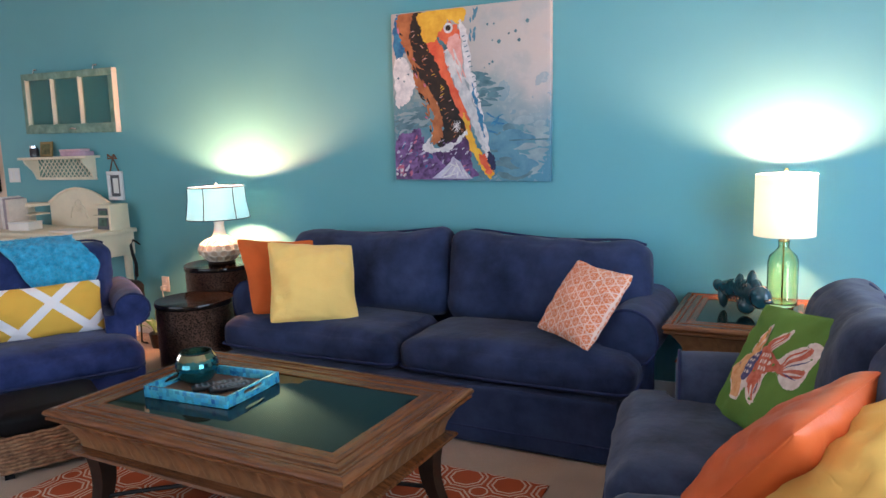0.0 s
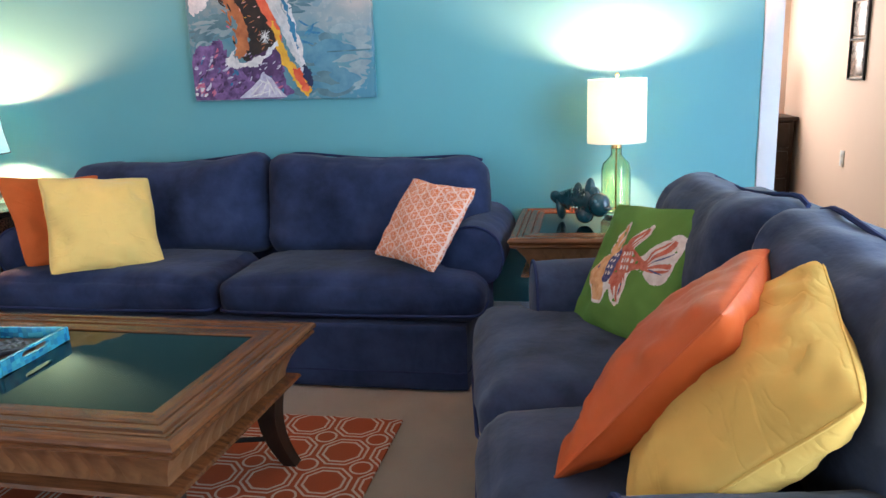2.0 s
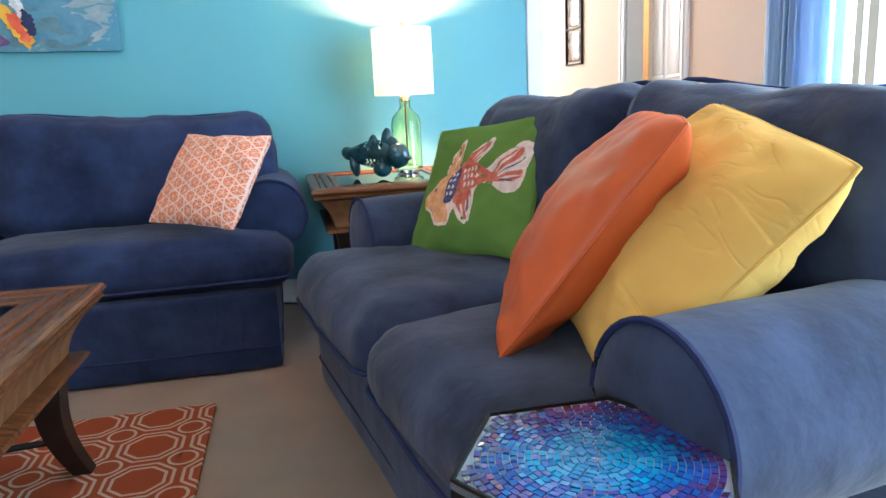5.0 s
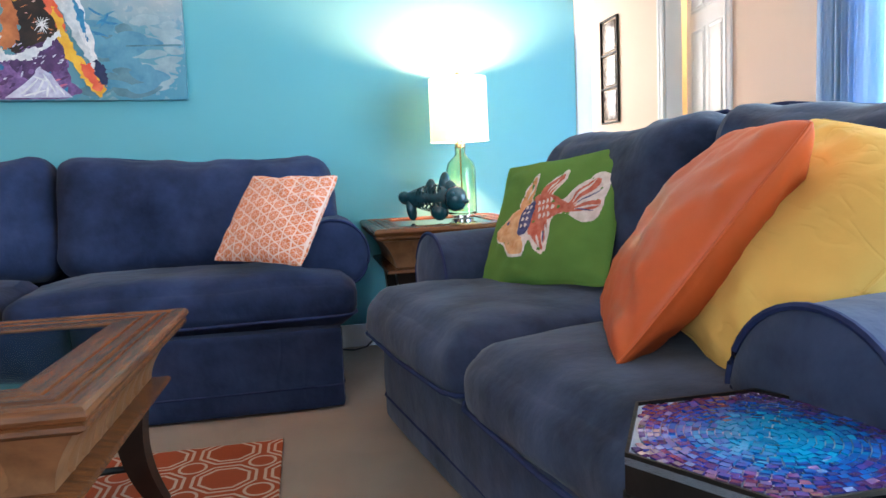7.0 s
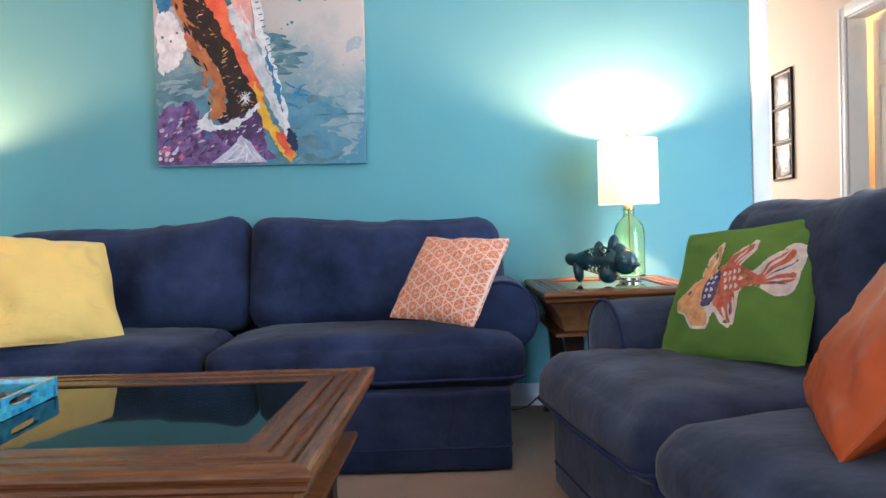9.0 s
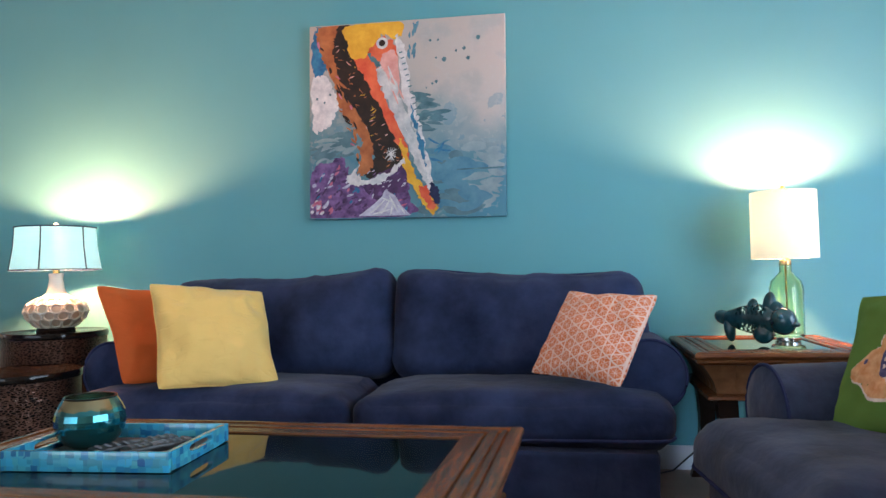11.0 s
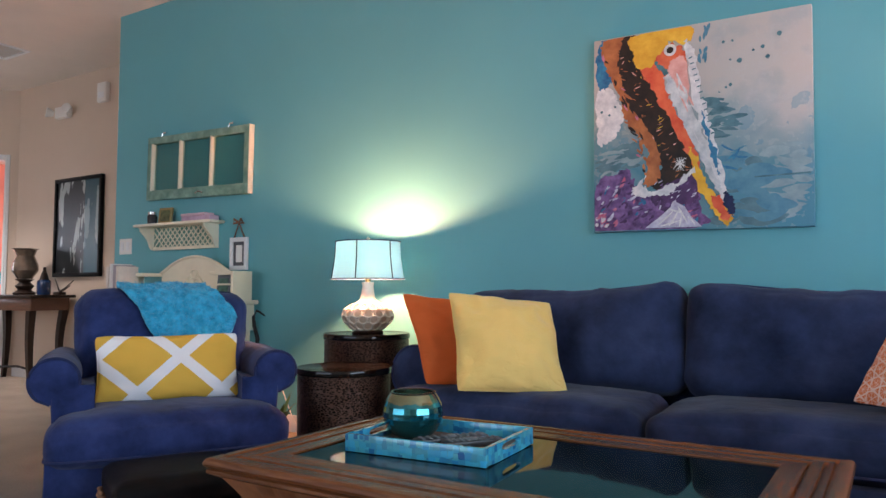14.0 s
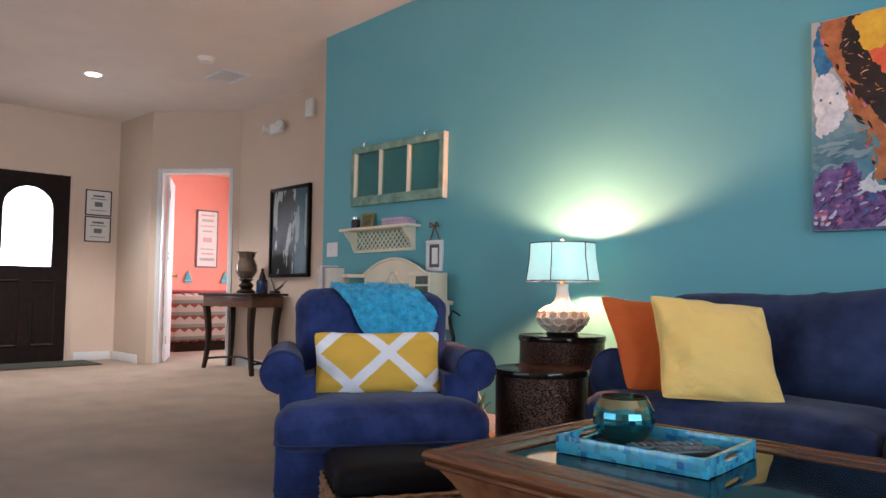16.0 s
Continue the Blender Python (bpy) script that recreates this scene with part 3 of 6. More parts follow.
def arm_outline(w, top, flare=0.0, col=1.0):
    """The rolled front of an arm: foot narrow, roll wide; x from the inner side outwards."""
    r = w / 2
    pts = [(0.015, 0.03), (0.015, top - r * 1.2)]
    for i in range(29):
        a = radians(200 - i * 250 / 28)
        pts.append((r + flare + r * math.cos(a), top - r + r * math.sin(a)))
    pts += [(w * 0.56 * col, top - r * 2.0), (w * 0.47 * col, 0.03)]
    return pts


def arm_mesh(outline, depth, bulge=0.012):
    bm = bmesh.new()
    n = 10
    rings = []
    for i in range(n + 1):
        y = depth * i / n
        rings.append([])
        for x, z in outline:
            e = noise.noise_vector(Vector((x * 6, y * 5, z * 6)))
            rings[-1].append(bm.verts.new((x + e.x * 0.008, y, z + e.z * 0.008)))
    for a, b in zip(rings, rings[1:]):
        for i in range(len(outline)):
            j = (i + 1) % len(outline)
            bm.faces.new((a[i], a[j], b[j], b[i]))
    bm.faces.new(rings[-1])
    # swollen front panel
    mx = sum(x for x, z in outline) / len(outline)
    mz = sum(z for x, z in outline) / len(outline)
    prev = rings[0]
    for q, off in ((0.93, -0.008), (0.6, -0.016)):
        cur = [bm.verts.new((mx + (v.co.x - mx) * q, off, mz + (v.co.z - mz) * q)) for v in rings[0]]
        for i in range(len(cur)):
            j = (i + 1) % len(cur)
            bm.faces.new((prev[i], prev[j], cur[j], cur[i]))
        prev = cur
    bm.faces.new(prev)
    return bm


def sofa(name, m, half, arm_w, arm_top, seat_out, back_y, back_top, depth, label, seats=2, fabric=None, seat_top=0.49, base_half=None, flare=0.0, lean=0.16, back_half=None, col=1.0, seat_half=None, back_x=0.0, skirt=0.03):
    fabric = fabric or NAVY
    ob = thing(name, m, label, "sofa" if seats > 1 else "armchair")
    bh = base_half or half - 0.12
    seat_h = 0.18
    sz = seat_top - 0.02
    base = softbox(0, (depth - seat_out + skirt) / 2, 0.152, bh * 2, depth + seat_out - skirt, 0.296, 0.018, 0, 0.006, 0.004, 22, 2.0)
    part("base", base, fabric, ob)
    yf0, q = -seat_out + skirt - 0.004, 0.035
    band = [(-bh + q, yf0, 0.09), (bh - q, yf0, 0.09), (bh - q * 0.3, yf0 + q * 0.3, 0.09), (bh, yf0 + q, 0.09), (bh, depth - 0.05, 0.09), (-bh, depth - 0.05, 0.09), (-bh, yf0 + q, 0.09), (-bh + q * 0.3, yf0 + q * 0.3, 0.09)]
    part("skirt_seam", tube(band, 0.004, 6, True), PIPE, ob)
    inner = half - arm_w
    for s in (-1, 1):
        bm = arm_mesh(arm_outline(arm_w, arm_top, flare, col), depth - 0.03)
        bm.transform(Matrix.Translation((inner, 0, 0)))
        pip = [(inner + x, -0.004, z) for x, z in arm_outline(arm_w, arm_top, flare, col)[1:-1]]
        if s < 0:
            bm.transform(Matrix.Diagonal((-1, 1, 1, 1)))
            pip = [(-x, y, z) for x, y, z in pip]
        a = part("arm", bm, fabric, ob)
        part("piping", tube(pip, 0.006, 6), PIPE, a)
    # inner back
    part("back_frame", softbox(0, depth - 0.11, back_top * 0.5 + 0.02, half * 2 - arm_w * 1.2, 0.2, back_top - 0.13, 0.07, 0.02, 0, 0.005, 16, 4.0), fabric, ob)
    sh = seat_half or half - 0.06
    span = sh * 2 / seats
    for i in range(seats):
        x = -sh + span * (i + 0.5)
        bm = softbox(0, 0, 0, span - 0.006, back_y - 0.04 + seat_out, seat_h, 0.075, 0.035, 0.012, 0.011, 20, 5.0 + i * 3)
        # notched round the arms: the rear part is narrower on the arm side
        for v in bm.verts:
            gx = x + v.co.x
            gy = (back_y - 0.04 - seat_out) / 2 + v.co.y
            if gy > -0.02 and abs(gx) > inner + 0.01:
                gx = math.copysign(inner + 0.01 + (abs(gx) - inner) * 0.05, gx)
            v.co = Vector((gx, gy, v.co.z + sz - seat_h / 2))
        c = part("seat_cushion", bm, fabric, ob)
        x0, x1, yf = x - span / 2 + 0.01, x + span / 2 - 0.01, -seat_out - 0.008
        rr = 0.06
        for zz in (sz - seat_h + 0.045,):
            path = [(x0, 0.0, zz), (x0, yf + rr, zz), (x0 + rr * 0.3, yf + rr * 0.3, zz), (x0 + rr, yf, zz), (x, yf - 0.008, zz - 0.004), (x1 - rr, yf, zz), (x1 - rr * 0.3, yf + rr * 0.3, zz), (x1, yf + rr, zz), (x1, 0.0, zz)]
            part("piping", tube(path, 0.006, 6), PIPE, c)
    back_half = back_half or half - arm_w * 0.62
    bspan = back_half * 2 / seats
    for i in range(seats):
        x = back_x - back_half + bspan * (i + 0.5)
        hgt = back_top - seat_top + 0.05
        side = -1 if i else 1
        bm = softbox(0, 0, 0, bspan - 0.004, 0.24, hgt, 0.10, 0.0, 0.035, 0.017, 22, 11.0 + 4 * i)
        for v in bm.verts:
            k = v.co.x / (bspan / 2)
            if seats > 1 and v.co.z > 0:
                v.co.z += (0.022 * side * k - 0.012 * math.cos(math.pi * k)) * min(1, v.co.z / (hgt * 0.4))
            if v.co.z > hgt * 0.12:
                v.co.y -= 0.007 * math.sin(v.co.x * 36 + 4 * noise.noise(v.co * 5)) * min(1, (v.co.z - hgt * 0.12) / (hgt * 0.25)) * (1 if v.co.y < 0 else 0)
            v.co = Matrix.Rotation(-lean, 3, "X") @ v.co
            v.co += Vector((x, back_y, seat_top - 0.04 + hgt / 2))
        c = part("back_cushion", bm, fabric, ob)
        ridge = []
        for j in range(17):
            k = -0.92 + 1.84 * j / 16
            z = hgt / 2 + 0.002 + ((0.022 * side * k - 0.012 * math.cos(math.pi * k)) if seats > 1 else 0) - 0.055 * max(0, abs(k) - 0.72) * 5 * max(0, abs(k) - 0.72) * 2
            p = Matrix.Rotation(-lean, 3, "X") @ Vector((k * bspan / 2, 0.035, z))
            ridge.append(p + Vector((x, back_y, seat_top - 0.04 + hgt / 2)))
        part("piping", tube(ridge, 0.007, 6), PIPE, c)
    return ob


sofa("sofa", pose(-1.825, 3.17, 0), 1.255, 0.27, 0.665, 0.21, 0.40, 0.922, 0.66, "navy blue microsuede sofa with rolled arms against the teal wall", base_half=1.125, back_half=1.11, back_x=0.045, skirt=-0.02)
LOVE = pose(-0.285, 1.97, 0, 0, 0, -80.9)
sofa("loveseat", LOVE, 0.905, 0.30, 0.63, 0.218, 0.53, 0.925, 0.80, "navy blue microsuede loveseat with rolled arms and three pillows", base_half=0.86, seat_top=0.475, fabric=NAVY3, back_half=0.82, skirt=0.06)
CH = pose(-3.638, 2.335, 0, 0, 0, 57)
chair = sofa("armchair", CH, 0.462, 0.185, 0.655, 0.22, 0.50, 0.915, 0.72, "blue microsuede armchair with flared rolled arms", seats=1, fabric=NAVY2, seat_top=0.44, base_half=0.46, flare=0.07, back_half=0.395, col=1.7, seat_half=0.47)
for sx in (-1, 1):
    for sy in (-0.12, 0.6):
        part("foot", lathe([(0, 0), (0.022, 0), (0.03, 0.12), (0, 0.12)], 12), DARKW, chair, "dark wooden foot", m=pose(sx * 0.38, sy, -0.001))

# pillows on the sofa
def upright(x, y, z, lean, yaw, roll=0):
    """Pillow pose: face towards -y, leaning back, turned by yaw, rolled in its own plane."""
    return pose(x, y, z, 0, 0, yaw) @ pose(0, 0, 0, 90 - lean, 0, 0) @ pose(0, 0, 0, 0, 0, roll)


def corners(tl, tr, bl):
    """Pose and size of a pillow from three of its corners."""
    tl, tr, bl = Vector(tl), Vector(tr), Vector(bl)
    x = (tr - tl).normalized()
    n = x.cross(tl - bl).normalized()
    y = n.cross(x)
    m = Matrix((x, y, n)).transposed().to_4x4()
    m.translation = (tr + bl) / 2
    return m, (tr - tl).length, (tl - bl).length


m_, w_, h_ = corners((-2.745, 3.09, 0.918), (-2.38, 3.41, 0.872), (-2.54, 2.90, 0.51))
pillow("throw_pillow", m_, w_, h_, 0.20, PALEY, "square pale yellow velvet pillow on the sofa", 1.0, slump=0.05, crease=1.6)
m_, w_, h_ = corners((-3.05, 3.19, 0.905), (-2.69, 3.51, 0.87), (-2.79, 3.03, 0.51))
pillow("throw_pillow", m_, w_, h_, 0.12, ORANGE, "square burnt orange pillow behind the yellow one", 2.0, slump=0.2)
m_, w_, h_ = corners((-1.015, 3.40, 0.855), (-0.67, 3.13, 0.84), (-1.15, 3.19, 0.53))
pillow("throw_pillow", m_, w_ * 0.95, h_ * 0.97, 0.13, STAR, "coral and white star patterned square pillow on the sofa", 3.0)
# pillows on the loveseat
m_, w_, h_ = corners((-0.12, 2.76, 0.832), (0.13, 2.36, 0.884), (-0.27, 2.59, 0.468))
w_, h_ = w_ * 1.04, h_ * 1.05
fish_pillow = pillow("throw_pillow", m_ @ pose(0.006, -0.008, 0), w_, h_, 0.11, GREEN, "green square pillow with an orange fish print", 4.0)
SIZE_W, SIZE_H = w_, h_
m_, w_, h_ = corners((0.181, 1.897, 0.882), (-0.008, 1.42, 0.880), (-0.105, 2.025, 0.478))
pillow("throw_pillow", m_, w_ * 1.03, h_ * 1.03, 0.17, SATIN, "orange satin pillow on the loveseat", 5.0, back=1.3, worn=0.055, crease=0.9, n=44, pinch=0.04, puff=0.5)
m_, w_, h_ = corners((0.225, 1.712, 0.894), (0.150, 1.222, 0.806), (-0.079, 1.882, 0.555))
pillow("throw_pillow", m_, w_ * 1.04, h_ * 1.04, 0.17, YELLOW, "yellow cotton pillow on the loveseat", 6.0, back=1.7, worn=0.05, crease=1.0, n=44, pinch=0.04, puff=0.5)
pillow("lumbar_pillow", CH @ upright(0.0, 0.16, 0.585, 14, 0, 0), 0.60, 0.29, 0.13, LATT, "yellow lumbar pillow with white lattice on the armchair", 7.0, pinch=0.04)

# ---- tables ----


def moulded_table(name, m, hw, hd, H, label, glass_in, cove=True):
    ob = thing(name, m, label, "table")
    prof = [(-0.006, H - 0.026), (0.0, H - 0.021), (0.003, H - 0.014), (0.0, H - 0.006), (-0.006, H - 0.001), (-0.014, H + 0.001), (-0.030, H + 0.001), (-0.033, H - 0.007), (-0.038, H - 0.008), (-0.041, H - 0.002), (-0.052, H - 0.002), (-0.055, H - 0.008), (-0.060, H - 0.008), (-0.063, H), (-0.086, H + 0.001), (-0.089, H - 0.007), (-0.094, H - 0.008), (-0.097, H - 0.001), (-0.109, H + 0.001), (-glass_in, H - 0.001), (-glass_in, H - 0.03), (-0.03, H - 0.03)]
    # four mitred rails
    for i in range(4):
        bm = bmesh.new()
        cs = ((-1, -1), (1, -1), (1, 1), (-1, 1))
        a, b = cs[i], cs[(i + 1) % 4]
        va = [bm.verts.new((a[0] * (hw + o), a[1] * (hd + o), z)) for o, z in prof]
        vb = [bm.verts.new((b[0] * (hw + o), b[1] * (hd + o), z)) for o, z in prof]
        n = len(prof)
        for j in range(n):
            bm.faces.new((va[j], va[(j + 1) % n], vb[(j + 1) % n], vb[j]))
        bm.faces.new(va)
        bm.faces.new(vb[::-1])
        part("top_rail", bm, OAK if i % 2 == 0 else OAKY, ob, "distressed brown wooden rail", sharp=20)
    part("glass_top", box(-hw + glass_in + 0.001, hw - glass_in - 0.001, -hd + glass_in + 0.001, hd - glass_in - 0.001, H - 0.014, H - 0.005), GLASS, ob, "dark smoked glass panel")
    part("under_moulding", ring(hw, hd, [(-0.012, H - 0.024), (-0.004, H - 0.030), (-0.004, H - 0.038), (-0.02, H - 0.048), (-0.06, H - 0.05), (-0.06, H - 0.024)]), OAK, ob, sharp=20)
    # flared apron: narrow under the top, wide at the ledge
    zt, zb = H - 0.05, H - 0.165
    aw = [(-0.03 - 0.055 * math.sin(math.pi * min(1, t * 1.0) * 0.5), zt + (zb - zt) * t) for t in [i / 8 for i in range(9)]]
    part("apron", ring(hw, hd, aw + [(-0.12, zb), (-0.12, zt)]), CARVE, ob)
    part("ledge", ring(hw, hd, [(-0.085, zb + 0.004), (-0.05, zb - 0.004), (-0.046, zb - 0.014), (-0.06, zb - 0.02), (-0.13, zb - 0.02), (-0.13, zb + 0.004)]), OAK, ob, sharp=20)
    # carved tongues along the apron
    tongue = bmesh.new()
    nseg = 8
    rows_ = []
    for t in [i / nseg for i in range(nseg + 1)]:
        off = 0.03 + 0.055 * math.sin(math.pi * t * 0.5)
        row = []
        for q in range(7):
            s = -1 + q / 3
            wid = 0.034 * (1.0 if t < 0.75 else math.sqrt(max(0.05, 1 - ((t - 0.75) / 0.27) ** 2)))
            row.append(tongue.verts.new((s * wid, off - 0.007 * math.sqrt(max(0, 1 - s * s)) + 0.001, zt + (zb - zt) * t * 0.93)))
        rows_.append(row)
    for a, b in zip(rows_, rows_[1:]):
        for q in range(6):
            tongue.faces.new((a[q], a[q + 1], b[q + 1], b[q]))
    first = part("carved_tongue", tongue, CARVE, ob, sharp=80)
    spots = []
    for hw_, hd_, ang in ((hw, hd, 0), (hd, hw, 90), (hw, hd, 180), (hd, hw, 270)):
        cnt = int((hw_ * 2 - 0.24) / 0.074)
        for i in range(cnt):
            spots.append(pose(0, 0, 0, 0, 0, ang) @ pose((i - (cnt - 1) / 2) * 0.074, -hd_, 0))
    first.matrix_local = spots[0]
    for s in spots[1:]:
        o = new("carved_tongue", first.data)
        o.parent, o.matrix_local = ob, s
    # sabre legs
    for sx in (-1, 1):
        for sy in (-1, 1):
            bm = bmesh.new()
            rows_ = []
            for i in range(11):
                t = i / 10
                z = zb * (1 - t)
                c = 0.120 + 0.018 * math.sin(math.pi * t) - 0.035 * t * t
                s = 0.038 - 0.016 * t
                x, y = sx * (hw - c), sy * (hd - c)
                rows_.append([bm.verts.new((x + a * s, y + b * s, z)) for a, b in ((-1, -1), (1, -1), (1, 1), (-1, 1))])
            for a, b in zip(rows_, rows_[1:]):
                for i in range(4):
                    bm.faces.new((a[i], a[(i + 1) % 4], b[(i + 1) % 4], b[i]))
            bm.faces.new(rows_[0])
            bm.faces.new(rows_[-1])
            part("leg", bm, DARKW, ob, "curved dark wooden leg")
    for s in (-1, 1):
        pts = []
        for i in range(13):
            t = -1 + i / 6
            pts.append((t * (hw - 0.12), s * t * (hd - 0.12), 0.115 + 0.05 * (1 - t * t) + (0.005 if s > 0 else -0.005)))
        part("stretcher", tube(pts, 0.009, 8), IRON, ob, "curved black iron stretcher")
    part("finial", lathe([(0, 0.12), (0.02, 0.13), (0.03, 0.16), (0.018, 0.185), (0, 0.2)], 14), IRON, ob)
    return ob


CT = pose(-1.83, 1.985, 0, 0, 0, -1.2)
moulded_table("coffee_table", CT, 0.695, 0.425, 0.5, "carved brown wooden coffee table with dark glass top on the rug", 0.15)
moulded_table("end_table", pose(-0.22, 3.49, 0), 0.325, 0.36, 0.62, "carved brown wooden end table with dark glass top by the wall", 0.12)

rug = tagged(part("rug", box(-1.03, 1.03, -0.75, 0.75, 0.0, 0.012, 0.004), RUG, m=pose(-1.945, 1.915, 0.001, 0, 0, 0)), "rust orange rug with a cream octagon lattice", "rug")


def drum(at, r, h, label):
    ob = thing("drum_table", pose(*at, 0), label, "side table", "nesting drum tables")
    part("drum", lathe([(0, 0.0), (r, 0.0), (r + 0.004, 0.01), (r, 0.02), (r, h - 0.03), (r - 0.01, h - 0.03), (0, h - 0.03)], 64), HAMMER, ob, "pierced dark bronze drum")
    part("top", lathe([(0, h - 0.03), (r + 0.005, h - 0.03), (r + 0.008, h - 0.012), (r + 0.004, h), (r - 0.004, h - 0.003), (0, h - 0.003)], 64), BRONZE, ob, "glossy dark bronze top")
    return ob


drum((-3.305, 3.075), 0.225, 0.555, "low dark bronze pierced drum table between armchair and sofa")
drum((-3.515, 3.53), 0.235, 0.69, "tall dark bronze pierced drum table under the white lamp")

# hexagonal mosaic table
HX = thing("hexagon_table", pose(-0.295, 1.135, 0, 0, 0, 0), "small hexagonal side table with blue mosaic top and black frame", "side table")
hz, hr = 0.505, 0.178
hexa = [(hr * math.cos(radians(60 * i)), hr * math.sin(radians(60 * i))) for i in range(6)]
bm = bmesh.new()
lo = [bm.verts.new((x, y, hz - 0.012)) for x, y in hexa]
li = [bm.verts.new((x, y, hz - 0.003)) for x, y in hexa]
bm.faces.new(lo[::-1])
bm.faces.new(li)
for i in range(6):
    bm.faces.new((lo[i], lo[(i + 1) % 6], li[(i + 1) % 6], li[i]))
part("top", bm, mat("silver_grout", (0.34, 0.40, 0.50), 0.25, 0.1, 20), HX, "silvery grout bed")
bm = bmesh.new()
for i in range(6):
    a, b = hexa[i], hexa[(i + 1) % 6]
    for s0, z0, s1, z1 in ((1.0, hz - 0.045, 1.0, hz + 0.002), (1.0, hz + 0.002, 0.975, hz + 0.002), (0.975, hz + 0.002, 0.975, hz - 0.045), (0.975, hz - 0.045, 1.0, hz - 0.045)):
        bm.faces.new([bm.verts.new(p) for p in ((a[0] * s0, a[1] * s0, z0), (b[0] * s0, b[1] * s0, z0), (b[0] * s1, b[1] * s1, z1), (a[0] * s1, a[1] * s1, z1))])
bmesh.ops.remove_doubles(bm, verts=bm.verts, dist=1e-5)
part("frame", bm, IRON, HX, "black metal rim", sharp=20)
for i in range(6):
    x, y = hexa[i][0] * 0.93, hexa[i][1] * 0.93
    part("leg", box(x - 0.011, x + 0.011, y - 0.011, y + 0.011, 0, hz - 0.045, 0.002), IRON, HX)
# tiles in rings round the middle
apothem = hr * math.cos(radians(30)) * 0.965
bm = bmesh.new()
rng = random.Random(5)


def hexdist(x, y):
    return max(abs(x * math.cos(radians(30 + 60 * k)) + y * math.sin(radians(30 + 60 * k))) for k in range(3))


rr = 0.006
while rr < hr:
    count = max(5, int(2 * math.pi * rr / 0.0125))
    ph = rng.random()
    for i in range(count):
        a0, a1 = 2 * math.pi * (i + ph + 0.08) / count, 2 * math.pi * (i + ph + 0.92) / count
        q = []
        tz = rng.uniform(-0.0006, 0.0006)
        for r_, a in ((rr, a0), (rr + 0.0075, a0), (rr + 0.0075, a1), (rr, a1)):
            q.append((r_ * math.cos(a), r_ * math.sin(a)))
        if max(hexdist(*p) for p in q) > apothem:
            continue
        top = [bm.verts.new((x, y, hz + tz + rng.uniform(-0.0009, 0.0009))) for x, y in q]
        bot = [bm.verts.new((x, y, hz - 0.0032)) for x, y in q]
        bm.faces.new(top)
        for k in range(4):
            bm.faces.new((top[k], bot[k], bot[(k + 1) % 4], top[(k + 1) % 4]))
    rr += 0.0088
part("mosaic", bm, MOS, HX, "blue and violet glass mosaic", sharp=10)["kind"] = "stuff"

# ---- lamps ----


def shell(profile, t=0.002, seg=48):
    return lathe(profile + [(r - t, z) for r, z in reversed(profile)], seg, close=True)


LR = thing("table_lamp", pose(-0.088, 3.63, 0.619), "lit lamp with clear lime glass bottle base and white drum shade", "lamp")
part("base", lathe([(0, 0), (0.052, 0), (0.052, 0.012), (0, 0.012)], 32), CHROME, LR, "chrome foot")
part("bottle", lathe([(0, 0.013), (0.062, 0.014), (0.068, 0.022), (0.068, 0.22), (0.06, 0.25), (0.034, 0.275), (0.024, 0.29), (0.024, 0.315), (0.028, 0.32), (0.021, 0.32), (0.02, 0.29), (0.055, 0.245), (0.062, 0.215), (0.062, 0.03), (0, 0.028)], 40), LIME, LR, "lime glass bottle")
part("rod", lathe([(0, 0.03), (0.004, 0.03), (0.004, 0.43), (0, 0.43)], 10), BRASS, LR)
part("socket", lathe([(0, 0.32), (0.024, 0.32), (0.024, 0.335), (0.014, 0.345), (0.014, 0.43), (0, 0.43)], 20), BRASS, LR, "brass socket")
part("shade", shell([(0.133, 0.345), (0.131, 0.63)]), SHADE_W, LR, "glowing white fabric drum shade")
part("bulb", lathe([(0, 0.43), (0.013, 0.435), (0.028, 0.475), (0.026, 0.51), (0, 0.525)], 16), BULB, LR).visible_shadow = False
for i in range(3):
    a = radians(120 * i + 20)
    part("spider", tube([(0, 0, 0.62), (0.131 * math.cos(a), 0.131 * math.sin(a), 0.626)], 0.002, 6), BRASS, LR)
part("finial", lathe([(0, 0.62), (0.004, 0.62), (0.004, 0.635), (0.011, 0.645), (0.008, 0.655), (0, 0.658)], 14), BRASS, LR)

LL = thing("table_lamp", pose(-3.518, 3.541, 0.687), "lit lamp with cream openwork ceramic base and pale aqua shade", "lamp")
part("base", lathe([(0, 0), (0.085, 0), (0.09, 0.008), (0.078, 0.016), (0, 0.016)], 36), DARKW, LL, "dark wooden foot")
# gourd with an openwork belly
prof = [(0.075, 0.017), (0.10, 0.035), (0.135, 0.07), (0.145, 0.10), (0.13, 0.135), (0.095, 0.16), (0.06, 0.175), (0.043, 0.19), (0.036, 0.22), (0.03, 0.26), (0.032, 0.285), (0, 0.285)]
# inner body in a darker cream: the shade between the rings is coloured in
part("body", lathe([(r * 0.94, z) for r, z in prof[:-1]] + [prof[-1]], 40), mat("cream_shadow_ceramic", (0.66, 0.54, 0.40), 0.5, 0.1, 9), LL, "cream ceramic body")
part("neck", lathe([(0.09, 0.162), (0.06, 0.177), (0.044, 0.192), (0.037, 0.222), (0.031, 0.262), (0.034, 0.28), (0.034, 0.287), (0, 0.288)], 36), CREAM, LL, "cream ceramic neck")


def belly(z):
    for (r0, z0), (r1, z1) in zip(prof, prof[1:]):
        if z0 <= z <= z1:
            return r0 + (r1 - r0) * (z - z0) / (z1 - z0)
    return 0.1


